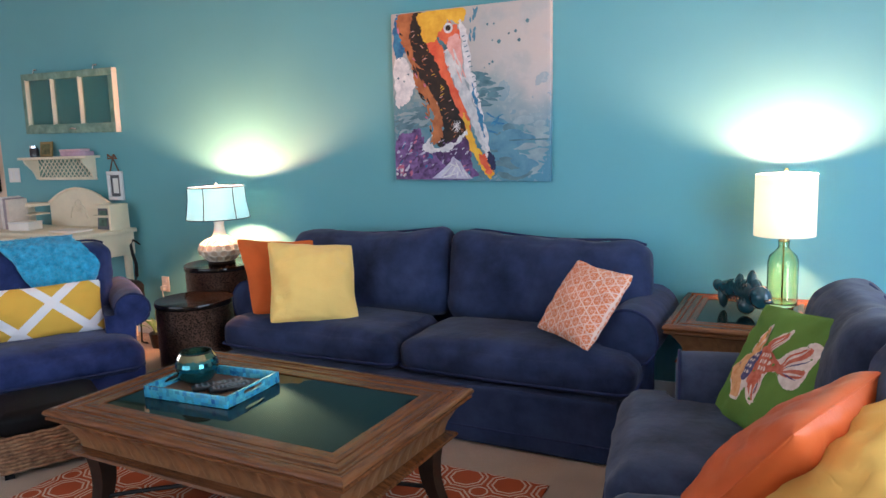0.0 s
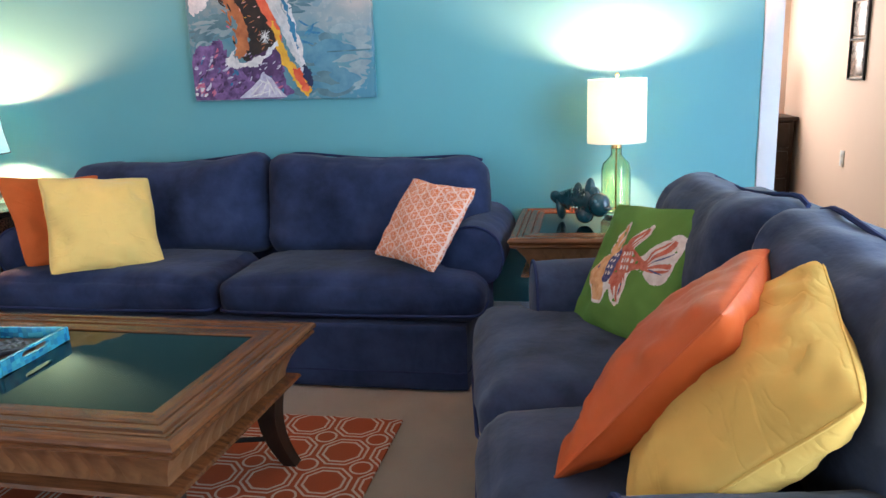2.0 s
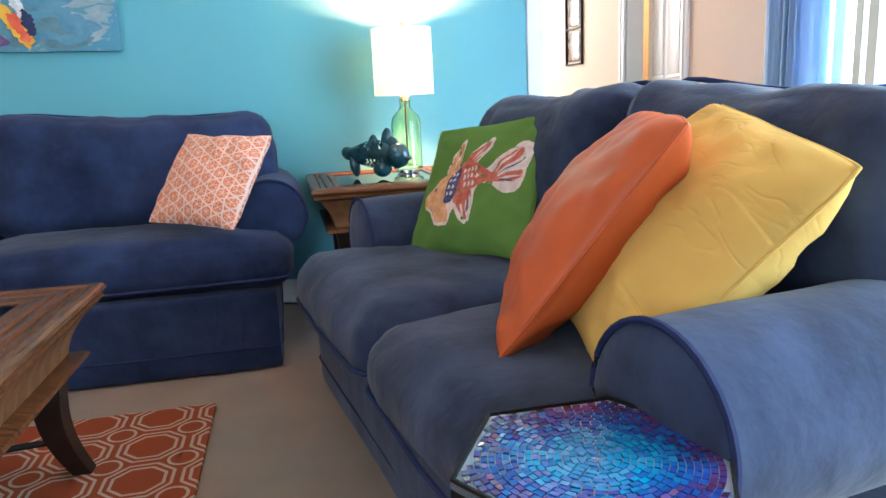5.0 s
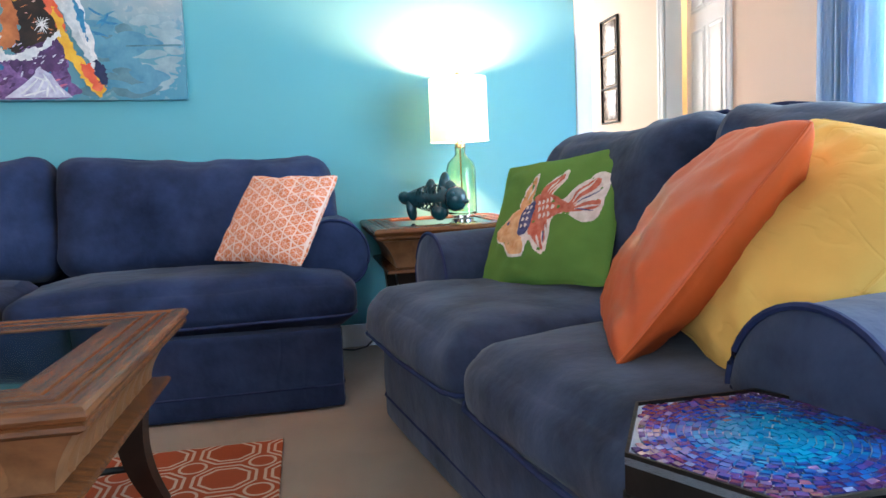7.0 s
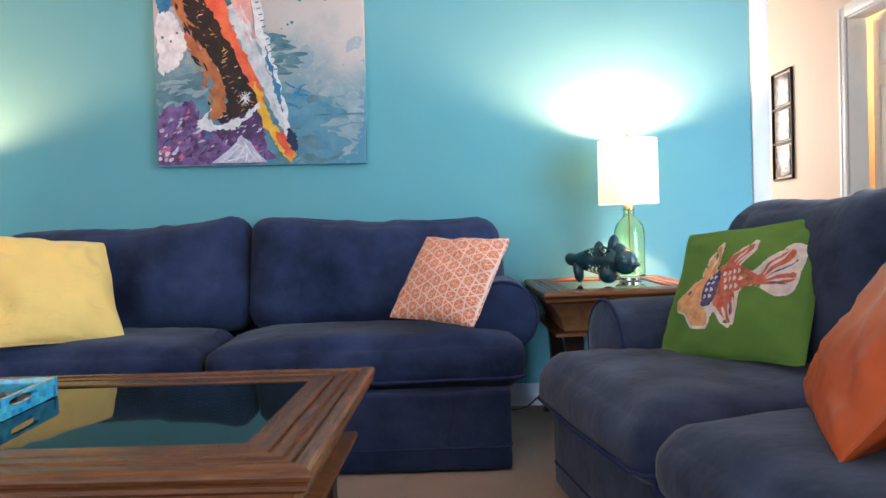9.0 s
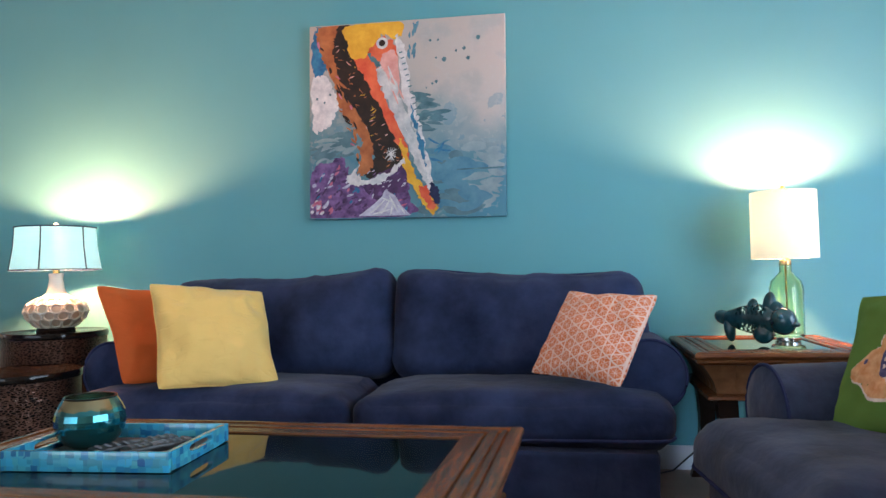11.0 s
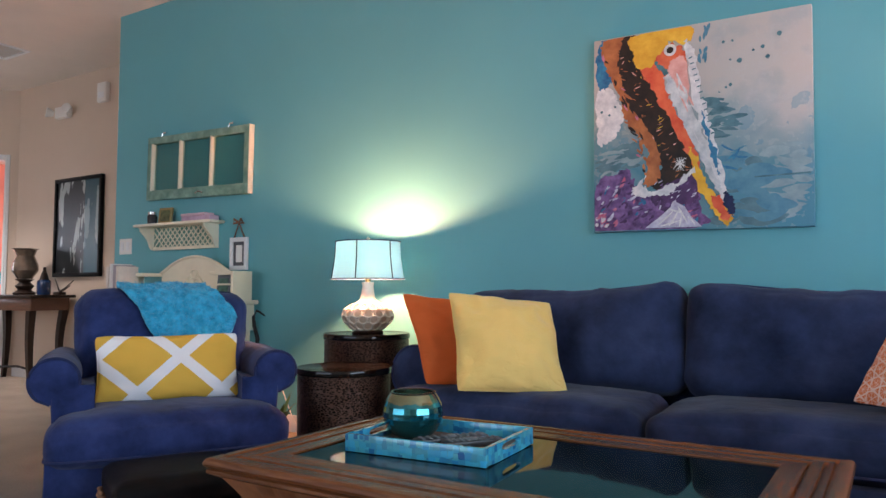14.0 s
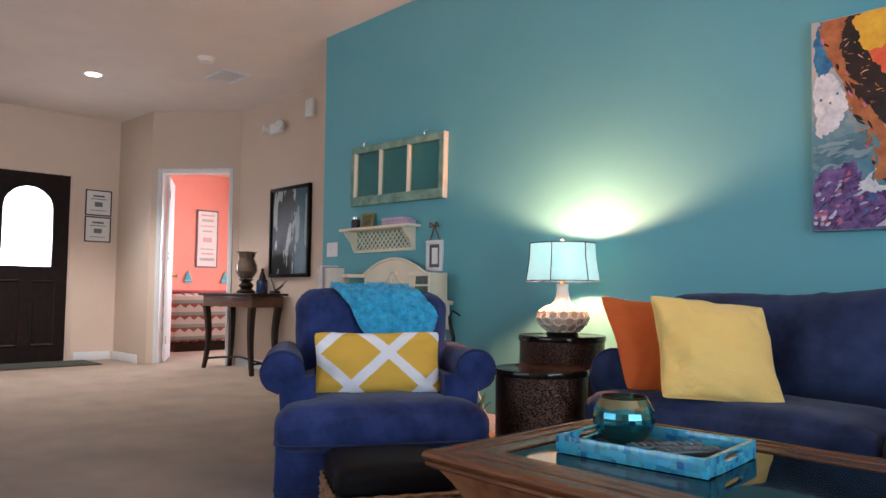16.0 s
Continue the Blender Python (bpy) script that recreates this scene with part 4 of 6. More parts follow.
bm = bmesh.new()
for rowi, z in enumerate((0.045, 0.08, 0.115, 0.148)):
    nring = 14
    r0 = 0.026 if rowi < 3 else 0.02
    for i in range(nring):
        a = 2 * math.pi * (i + 0.5 * (rowi % 2)) / nring
        pts = []
        for k in range(12):
            b = 2 * math.pi * k / 12
            zz = min(0.168, max(0.022, z + r0 * 0.85 * math.sin(b)))
            rad = belly(zz)
            aa = a + r0 * math.cos(b) / max(0.07, rad)
            pts.append((rad * math.cos(aa), rad * math.sin(aa), zz))
        tube(pts, 0.0055, 5, True, bm)
part("openwork", bm, CREAM, LL, "cream ceramic interlaced rings", sharp=80)
part("socket", lathe([(0, 0.287), (0.016, 0.287), (0.016, 0.37), (0, 0.37)], 16), BRASS, LL)
part("shade", shell([(0.205, 0.305), (0.196, 0.36), (0.186, 0.43), (0.182, 0.515)]), SHADE_B, LL, "pale aqua fabric bell shade with dark trim")
for z, r in ((0.305, 0.206), (0.515, 0.183)):
    part("trim", tube([(r * math.cos(2 * math.pi * k / 48), r * math.sin(2 * math.pi * k / 48), z) for k in range(48)], 0.0035, 6, True), NAVY, LL, "dark blue shade trim")
for i in range(6):
    a = radians(60 * i + 48)
    part("rib", tube([((r + 0.001) * math.cos(a), (r + 0.001) * math.sin(a), z) for r, z in ((0.205, 0.305), (0.196, 0.36), (0.186, 0.43), (0.182, 0.515))], 0.003, 6), NAVY, LL)
    part("spider", tube([(0, 0, 0.51), (0.18 * math.cos(a), 0.18 * math.sin(a), 0.512)], 0.0018, 6), BRASS, LL)
part("bulb", lathe([(0, 0.37), (0.013, 0.375), (0.028, 0.41), (0.026, 0.44), (0, 0.455)], 16), BULB, LL).visible_shadow = False
part("finial", lathe([(0, 0.51), (0.004, 0.51), (0.004, 0.525), (0.011, 0.535), (0, 0.545)], 14), CREAM, LL)

# ---- the painting: loose patches of paint on a canvas ----
CANVAS = mat("painted_canvas", (0.5, 0.5, 0.5), 0.65, 0.1, 6, 0.35, 240, spec=0.3, dist=0.002)
g = Graph(CANVAS)
wash = g.f("ADD", g.f("MULTIPLY", g.z, 1.5), g.f("MULTIPLY", g.f("SUBTRACT", g.noise(3.6, 8), 0.5), 1.5))
wash = g.f("ADD", wash, g.f("MULTIPLY", g.x, 0.25))
fac = g.f("MINIMUM", g.f("MAXIMUM", g.f("ADD", g.f("MULTIPLY", wash, 1.6), 0.42), 0.0), 1.0)
c_ = g.mix(fac, (0.12, 0.27, 0.33), (0.50, 0.47, 0.44))
blot = g.f("MULTIPLY", g.f("MINIMUM", g.f("MAXIMUM", g.f("MULTIPLY", g.f("SUBTRACT", g.noise(6, 8), 0.54), 9.0), 0.0), 1.0), 0.45)
c_ = g.mix(blot, c_, (0.34, 0.40, 0.42))
low = g.f("GREATER_THAN", g.f("SUBTRACT", g.noise(7, 8), g.f("MULTIPLY", g.z, 0.35)), 0.60)
c_ = g.mix(g.f("MULTIPLY", low, 0.4), c_, (0.07, 0.26, 0.38))
c_ = g.mix(g.f("MULTIPLY", g.f("GREATER_THAN", g.noise(34, 6), 0.60), 0.22), c_, (0.52, 0.51, 0.50))
g.color(c_)
AH = 0.996
ART = thing("canvas_painting", pose(-1.782, W - 0.022, 1.711, 0, 0.9, 0), "large square canvas with loose orange, black and violet brushwork", "painting")
part("canvas", box(-0.503, 0.503, -0.02, 0.02, -AH / 2, AH / 2, 0.004), CANVAS, ART)


def paint(name, c1, c2, scale=22, bump=0.5):
    return mat(name, c1, 0.5, 0.15, scale, bump, 70, color2=c2, spec=0.35, dist=0.003)


PB = paint("black_paint", (0.010, 0.008, 0.008), (0.040, 0.020, 0.013), 16)
PO = paint("rust_paint", (0.36, 0.10, 0.035), (0.62, 0.22, 0.07), 14)
PY = paint("golden_paint", (0.80, 0.38, 0.02), (0.88, 0.55, 0.05), 14)
PR = paint("vermilion_paint", (0.75, 0.07, 0.03), (0.85, 0.20, 0.08), 12)
PG = paint("pearl_paint", (0.45, 0.50, 0.54), (0.78, 0.77, 0.76), 18)
PP = paint("pink_paint", (0.80, 0.33, 0.28), (0.85, 0.50, 0.45), 18)
PW = paint("chalk_paint", (0.62, 0.63, 0.66), (0.85, 0.83, 0.82), 30)
PV = paint("violet_paint", (0.07, 0.03, 0.12), (0.28, 0.15, 0.38), 26, 0.8)
PL = paint("lilac_paint", (0.40, 0.36, 0.55), (0.75, 0.75, 0.82), 24, 0.8)
PT = paint("dark_teal_paint", (0.05, 0.13, 0.17), (0.12, 0.26, 0.30), 20)
PU = paint("cobalt_paint", (0.02, 0.10, 0.28), (0.06, 0.28, 0.45), 20)
PM = paint("magenta_paint", (0.55, 0.08, 0.18), (0.65, 0.25, 0.35), 26)
PLUM = paint("plum_shadow_paint", (0.045, 0.02, 0.07), (0.12, 0.05, 0.17), 22)


PATCHES = []


def patch(name, pts, material, layer, smooth=True):
    """A patch of paint; points in hundredths of the canvas, from its lower left."""
    loop = spline(pts, 12) if smooth else pts
    if smooth and name == "brushwork":
        loop = [(x + 1.5 * noise.noise(Vector((x * 0.9, z * 0.9, layer))) + 1.2 * noise.noise(Vector((x * 0.25, z * 0.25, layer))), z + 1.5 * noise.noise(Vector((x * 0.9, z * 0.9, layer + 9))) + 1.2 * noise.noise(Vector((x * 0.25, z * 0.25, layer + 5)))) for x, z in loop]
    loop = [(max(0.3, min(99.7, x)), max(0.3, min(99.7, z))) for x, z in loop]
    bm = bmesh.new()
    q = [((x / 100 - 0.5) * 1.002, (z / 100 - 0.5) * 0.990) for x, z in loop]
    PATCHES.append(name)
    y0 = -0.0206 - 0.0006 * layer - 0.000011 * (len(PATCHES) % 50)
    f = bm.faces.new([bm.verts.new((x, y0, z)) for x, z in q])
    r = bmesh.ops.extrude_face_region(bm, geom=[f])
    for v in r["geom"]:
        if isinstance(v, bmesh.types.BMVert):
            v.co.y += 0.0008
    bmesh.ops.triangulate(bm, faces=bm.faces)
    return part(name, bm, material, ART, sharp=20)


patch("brushwork", [(3, 98), (9, 99), (12, 88), (9, 78), (4, 72), (1, 80)], PU, 1)
patch("brushwork", [(1, 70), (8, 74), (13, 66), (16, 58), (10, 48), (3, 46)], PW, 1)
patch("brushwork", [(4, 98), (17, 99.4), (13.5, 88), (15, 78), (20, 67), (28, 55), (34, 42), (33, 30), (25, 22), (29, 36), (24, 46), (18, 54), (13, 68), (6, 86)], PO, 2)
patch("brushwork", [(16, 99.4), (22, 99.4), (21, 86), (27, 79), (35, 63), (44, 48), (50, 31), (44, 25), (30, 20), (34, 34), (28, 50), (18, 64), (14, 78), (13, 90)], PB, 3)
patch("brushwork", [(28, 38), (32, 34), (33, 26), (28, 21), (26, 26)], PO, 4)
rng = random.Random(21)


def stroke(x, z, ang, length, width, material, layer, name="brush_mark"):
    """A tapered dab of paint with a bent spine."""
    c, q = math.cos(radians(ang)), math.sin(radians(ang))
    b = rng.uniform(-0.25, 0.25) * length
    pts = [(-1, 0.2), (-0.3, 1), (0.5, 0.9), (1, 0), (0.4, -0.8), (-0.5, -0.9)]
    out = []
    for u_, v_ in pts:
        a_, d_ = u_ * length / 2, v_ * width / 2 + b * (1 - u_ * u_) * 0.4
        out.append((x + a_ * c - d_ * q, z + a_ * q + d_ * c))
    patch(name, out, material, layer)


# flecks and scribbles down the dark neck
for i in range(46):
    t = i / 45
    x = 18 + 26 * t ** 1.15 + rng.uniform(-5, 5)
    z = 88 - 62 * t + rng.uniform(-2, 2)
    stroke(x, z, rng.uniform(-70, 60), rng.uniform(1.0, 3.4), rng.uniform(0.25, 0.6), rng.choice((PO, PO, PO, PP, PY)), 5 + i % 3)
for i in range(9):
    stroke(43, 32, 20 + 19 * i, rng.uniform(5, 9), 0.5, PW, 8)
for i in range(34):
    t = i / 33
    stroke(7 + 22 * t + rng.uniform(-3, 3), 92 - 64 * t, rng.uniform(-80, -30), rng.uniform(2, 6), rng.uniform(0.6, 1.6), rng.choice((PO, PB, PO, PM)), 4 + i % 2)
patch("brushwork", [(21, 99.4), (48, 99.4), (47, 91), (38, 93), (34, 84), (24, 81), (20, 90)], PY, 4)
patch("brushwork", [(34, 89), (40, 92), (46, 87), (44, 78), (37, 76), (37, 68), (43, 56), (49, 42), (52, 30), (48, 33), (40, 50), (30, 70), (24, 81), (30, 82)], PR, 5)
patch("brushwork", [(37.5, 80), (45, 84), (47, 60), (41, 68)], PP, 6)
patch("brushwork", [(36, 76), (42, 73), (48, 60), (56, 41), (62, 20), (59, 18), (53, 32), (44, 52), (38, 66)], PG, 7)
patch("brushwork", [(46, 90), (49, 88), (53, 68), (57, 50), (63, 24), (63.5, 14), (60, 18), (56, 40), (50, 58)], PW, 6)
patch("brushwork", [(53, 56), (54, 54), (59, 38), (61, 26), (59.6, 27), (55, 44)], PU, 8)
patch("brushwork", [(47, 40), (51, 32), (56, 20), (62, 12), (67, 5), (64, 0.8), (58, 8), (51, 20)], PY, 8)
patch("brushwork", [(57, 16), (61, 14), (65, 6), (62, 4)], PR, 9)
patch("brushwork", [(63, 17), (66, 15), (67.5, 6), (63.5, 9)], paint("ink_paint", (0.008, 0.012, 0.05), (0.02, 0.03, 0.10)), 10)
eye = [(38.5 + 3.0 * math.cos(radians(a)), 89 + 3.0 * math.sin(radians(a))) for a in range(0, 360, 30)]
patch("paint_dot", eye, PW, 10)
patch("paint_dot", [(38.5 + (x - 38.5) * 0.55, 89 + (z - 89) * 0.55) for x, z in eye], PB, 11)
patch("brushwork", [(31, 84), (37, 80), (36, 76), (33, 79)], PT, 9)
patch("brushwork", [(2, 25), (10, 29), (18, 31), (20, 24), (28, 18), (49, 28), (52, 10), (54, 1), (1, 1)], PV, 2)
patch("brushwork", [(29, 17), (49, 27), (51, 14), (44, 12), (36, 8)], PLUM, 3)
patch("brushwork", [(20, 20), (27, 27.5), (25, 22), (30, 19.5), (41, 23), (49, 30), (49, 27), (41, 20), (29, 16.5)], PW, 9)
rng = random.Random(9)
for i in range(190):
    x, z = rng.uniform(2, 50), rng.uniform(2, 25)
    if x > 26 and z > 13:
        continue
    stroke(x, z, rng.uniform(10, 70), rng.uniform(1.5, 6.0), rng.uniform(0.6, 2.0), rng.choice((PL, PV, PV, PM, PU, PLUM, PLUM, PV, PLUM)), 4 + i % 4)
for i in range(14):
    stroke(rng.uniform(1.5, 7), rng.uniform(2, 9), rng.uniform(20, 80), rng.uniform(1.5, 3.5), rng.uniform(0.8, 1.8), rng.choice((PM, PM, PW)), 8)
for i in range(30):
    stroke(rng.uniform(30, 50), rng.uniform(13, 24), rng.uniform(10, 50), rng.uniform(1, 2.5), 0.5, rng.choice((PL, PV)), 5)
patch("brush_patch", [(26, 1), (34, 7), (41, 13.5), (45, 11), (48, 6), (53, 1)], PL, 8, False)
for x, z, a, l in ((36, 6, 42, 11), (40, 6, 60, 10), (44, 7, -62, 10), (48, 4, -50, 6), (38, 3, 15, 10), (43, 4, 80, 6), (41, 9, -20, 7)):
    stroke(x, z, a, l, 0.9, PW, 9)
MIST = paint("pale_mist_paint", (0.22, 0.33, 0.38), (0.36, 0.44, 0.46), 12)
BLUE = paint("blue_wash_paint", (0.07, 0.23, 0.35), (0.14, 0.31, 0.40), 14)
WASHT = paint("teal_wash_paint", (0.08, 0.18, 0.22), (0.15, 0.27, 0.31), 12)
# ragged dark wash beside the bill
for i in range(46):
    z = rng.uniform(43, 62)
    k = 1 - abs(z - 51) / 12
    stroke(57 + rng.uniform(0, 14) * max(0.15, k), z, rng.uniform(-16, 10), rng.uniform(4, 10), rng.uniform(0.8, 2.6), rng.choice((PT, WASHT)), 1 + i % 3)
for i in range(12):
    stroke(63 + rng.uniform(0, 9), rng.uniform(27, 38), rng.choice((28, 40, -30, -10, 60)), rng.uniform(4, 9), rng.uniform(0.7, 1.5), rng.choice((PU, BLUE)), 2 + i % 2)
for i in range(46):
    stroke(rng.uniform(62, 86), rng.uniform(3, 34), rng.uniform(-14, 14), rng.uniform(7, 18), rng.uniform(2.5, 6), rng.choice((BLUE, BLUE, WASHT)), 1)
for i in range(26):
    stroke(rng.uniform(80, 97), rng.uniform(5, 40), rng.uniform(-20, 10), rng.uniform(6, 14), rng.uniform(2.0, 5), MIST, 1)
for i in range(26):
    stroke(rng.uniform(4, 22), rng.uniform(28, 44), rng.uniform(0, 40), rng.uniform(6, 14), rng.uniform(1.5, 4), rng.choice((WASHT, MIST)), 1)
for i in range(10):
    stroke(rng.uniform(52, 56), rng.uniform(82, 98), rng.uniform(60, 110), rng.uniform(3, 6), rng.uniform(0.8, 1.8), BLUE, 2)
# streaks along the bill
for i in range(14):
    t = rng.random()
    stroke(41 + 19 * t + rng.uniform(-2, 3), 76 - 56 * t, -68, rng.uniform(5, 12), rng.uniform(0.4, 1.1), rng.choice((PW, PG, PG, PP)), 10)
patch("brush_line", [(76, 23.6), (99, 24.2), (99, 23.4), (76, 23)], PT, 3, False)
for x, z, s in ((63, 89, 0.7), (67, 89, 0.6), (70, 79, 1.2), (76, 83, 0.6), (80, 84, 0.9), (87, 89, 1.1), (82, 79, 1.0), (66, 68, 0.8), (64, 67, 0.6), (61, 65, 0.4), (4, 62, 0.7), (8, 60, 0.6), (11, 64, 0.6), (66, 80, 0.5), (60, 29, 0.7)):
    patch("paint_dot", [(x - s, z), (x, z + s), (x + s, z + 0.3 * s), (x + 0.2 * s, z - 1.1 * s)], PT, 3)
for i in range(14):
    t = i / 13
    x, z = 48 + 10 * t, 84 - 38 * t
    patch("brush_dash", [(x - 0.8, z - 0.3), (x + 1.0, z + 0.2), (x + 1.0, z - 0.4), (x - 0.8, z - 0.9)], PT, 11, False)

# ---- fish print on the green pillow ----


def on_pillow(dz):
    def fn(u, v):
        p = pillow_point(u, v, SIZE_W, SIZE_H, 0.11, 1, 4.0)
        return p + Vector((0, 0, dz))
    return fn


def cloth(name, c1, c2):
    return mat(name, c1, 0.9, 0.15, 40, 0.4, 400, color2=c2, spec=0.1, dist=0.002)


FO, FR, FW, FN = cloth("apricot_print", (0.72, 0.30, 0.11), (0.80, 0.48, 0.26)), cloth("red_print", (0.50, 0.09, 0.05), (0.66, 0.22, 0.15)), cloth("cream_print", (0.72, 0.58, 0.52), (0.85, 0.75, 0.70)), cloth("indigo_print", (0.05, 0.05, 0.14), (0.16, 0.15, 0.28))


def fish(pts, material, layer, name="print", step=0.014):
    if layer == 1:
        mx, my = sum(p[0] for p in pts) / len(pts), sum(p[1] for p in pts) / len(pts)
        pts = [(mx + (p[0] - mx) * 1.16, my + (p[1] - my) * 1.16) for p in pts]
    part(name, print_on(on_pillow(0.0012 + 0.0007 * layer), spline(pts, 5), step), material, fish_pillow, sharp=80)


fish([(-0.80, -0.22), (-0.66, -0.02), (-0.5, 0.10), (-0.42, 0.42), (-0.26, 0.66), (-0.20, 0.62), (-0.26, 0.26), (-0.12, 0.30), (0.10, 0.62), (0.26, 0.66), (0.24, 0.40), (0.10, 0.16), (0.32, 0.16), (0.62, 0.52), (0.86, 0.50), (0.88, 0.20), (0.82, -0.12), (0.62, -0.20), (0.36, -0.06), (0.16, -0.14), (0.16, -0.62), (0.00, -0.60), (-0.14, -0.42), (-0.20, -0.66), (-0.44, -0.62), (-0.58, -0.44), (-0.74, -0.36)], FW, 0, "print_outline")
fish([(-0.76, -0.22), (-0.62, -0.02), (-0.46, 0.08), (-0.30, 0.10), (-0.34, -0.32), (-0.56, -0.36), (-0.70, -0.32)], FO, 1)
fish([(-0.44, 0.14), (-0.38, 0.42), (-0.26, 0.58), (-0.30, 0.18)], FO, 1)
fish([(-0.54, -0.40), (-0.30, -0.36), (-0.22, -0.58), (-0.40, -0.58)], FO, 1)
fish([(-0.16, 0.24), (0.10, 0.20), (0.30, 0.10), (0.40, 0.04), (0.30, -0.02), (0.08, -0.14), (-0.10, -0.30), (-0.16, -0.10)], FR, 1)
fish([(-0.10, 0.28), (0.10, 0.54), (0.20, 0.56), (0.08, 0.22)], FR, 1)
fish([(-0.10, -0.32), (0.06, -0.54), (0.10, -0.52), (0.08, -0.18)], FR, 1)
fish([(0.36, 0.04), (0.62, 0.40), (0.72, 0.36), (0.46, 0.04)], FR, 1)
fish([(0.40, 0.00), (0.76, 0.12), (0.74, 0.00), (0.44, -0.04)], FR, 1)
fish([(-0.36, 0.10), (-0.20, 0.22), (-0.16, 0.00), (-0.20, -0.30), (-0.34, -0.30), (-0.36, -0.10)], FN, 2)
for i in range(11):
    x, z = -0.11 + 0.075 * (i % 4) + 0.03 * (i // 4), 0.15 - 0.11 * (i // 4)
    fish([(x - 0.024, z), (x, z + 0.04), (x + 0.024, z), (x, z - 0.04)], FW, 2, "print_dot")
for i in range(8):
    x, z = -0.31 + 0.07 * (i % 2), 0.12 - 0.10 * (i // 2)
    fish([(x - 0.024, z), (x, z + 0.034), (x + 0.024, z), (x, z - 0.034)], FW, 3, "print_dot")
fish([(-0.64, -0.10), (-0.60, -0.06), (-0.56, -0.10), (-0.60, -0.14)], FN, 3, "print_dot")

# streaks in tail and fins
for (x0, y0), (x1, y1) in (((0.44, 0.10), (0.70, 0.46)), ((0.46, 0.06), (0.82, 0.38)), ((0.48, 0.03), (0.84, 0.22)), ((0.48, -0.01), (0.82, 0.06)), ((0.44, -0.04), (0.72, -0.12)), ((0.40, 0.12), (0.58, 0.44)), ((0.02, 0.28), (0.14, 0.54)), ((0.06, 0.24), (0.21, 0.50)), ((-0.04, -0.34), (0.06, -0.56)), ((0.02, -0.28), (0.12, -0.56)), ((0.07, -0.2), (0.13, -0.44)), ((-0.36, 0.24), (-0.27, 0.52))):
    nx, ny = -(y1 - y0), x1 - x0
    q = 0.017 / math.hypot(nx, ny)
    fish([(x0, y0), ((x0 + x1) / 2 + nx * q, (y0 + y1) / 2 + ny * q), (x1, y1), ((x0 + x1) / 2 - nx * q, (y0 + y1) / 2 - ny * q)], FW, 2, "print_streak", 0.009)
for (x0, y0), (x1, y1) in (((0.52, 0.08), (0.80, 0.30)), ((0.5, 0.0), (0.78, -0.04)), ((0.04, -0.26), (0.10, -0.50))):
    nx, ny = -(y1 - y0), x1 - x0
    q = 0.012 / math.hypot(nx, ny)
    fish([(x0, y0), ((x0 + x1) / 2 + nx * q, (y0 + y1) / 2 + ny * q), (x1, y1), ((x0 + x1) / 2 - nx * q, (y0 + y1) / 2 - ny * q)], FN, 3, "print_streak", 0.009)

# ---- things on the coffee table ----
TR = thing("serving_tray", CT @ pose(-0.262, 0.012, 0.4965, 0, 0, 4.5), "blue shell mosaic serving tray with cut-out handles on the coffee table", "tray")
tw, td, th = 0.206, 0.152, 0.046
part("bottom", box(-tw + 0.012, tw - 0.012, -td + 0.012, td - 0.012, 0.0, 0.010), mat("brown_tray_wood", (0.07, 0.035, 0.02), 0.5, 0.4, 14, 0.2, 50, color2=(0.16, 0.08, 0.045), stretch=(2, 16, 16)), TR, "dark brown wooden tray bottom")
for s in (-1, 1):
    part("long_side", box(-tw, tw, s * td - 0.006, s * td + 0.006, 0, th, 0.002), SHELL, TR)
    # end with an oval handle hole
    bm = bmesh.new()
    hole = [(0.06 * math.copysign(abs(math.cos(a)) ** 0.6, math.cos(a)), 0.031 + 0.009 * math.copysign(abs(math.sin(a)) ** 0.6, math.sin(a))) for a in [2 * math.pi * (i + 0.5) / 24 for i in range(24)]]
    outer = []
    for y, z in hole:
        a = math.atan2((z - 0.027) / (th / 2), y / (td - 0.007))
        c, q = math.cos(a), math.sin(a)
        k = 1 / max(abs(c), abs(q))
        outer.append((c * k * (td - 0.007), th / 2 + q * k * th / 2))
    rows_ = [[bm.verts.new((x, y, z)) for y, z in lst] for x, lst in ((-0.006, outer), (0.006, outer), (0.006, hole), (-0.006, hole))]
    for i in range(4):
        a, b = rows_[i], rows_[(i + 1) % 4]
        for k in range(24):
            bm.faces.new((a[k], a[(k + 1) % 24], b[(k + 1) % 24], b[k]))
    part("handle_end", bm, SHELL, TR, "tray end with oval handle hole", sharp=30, m=pose(s * (tw - 0.006), 0, 0))
BW = thing("candle_bowl", CT @ pose(-0.375, 0.04, 0.5085) @ Matrix.Scale(0.87, 4), "round teal mosaic mirror glass bowl standing in the tray", "bowl")
bowl_out = [(0.05, 0), (0.070, 0.013), (0.084, 0.030), (0.093, 0.048), (0.0975, 0.066), (0.098, 0.084), (0.0945, 0.102), (0.087, 0.119), (0.078, 0.134), (0.072, 0.143)]
part("bowl", lathe([(0, 0)] + bowl_out + [(r - 0.004, z) for r, z in reversed(bowl_out[1:])] + [(0, 0.008)], 30), BOWL, BW, sharp=3)
part("rim", tube([(0.071 * math.cos(2 * math.pi * k / 40), 0.071 * math.sin(2 * math.pi * k / 40), 0.144) for k in range(40)], 0.0035, 6, True), BRONZE, BW, "dark metal rim")
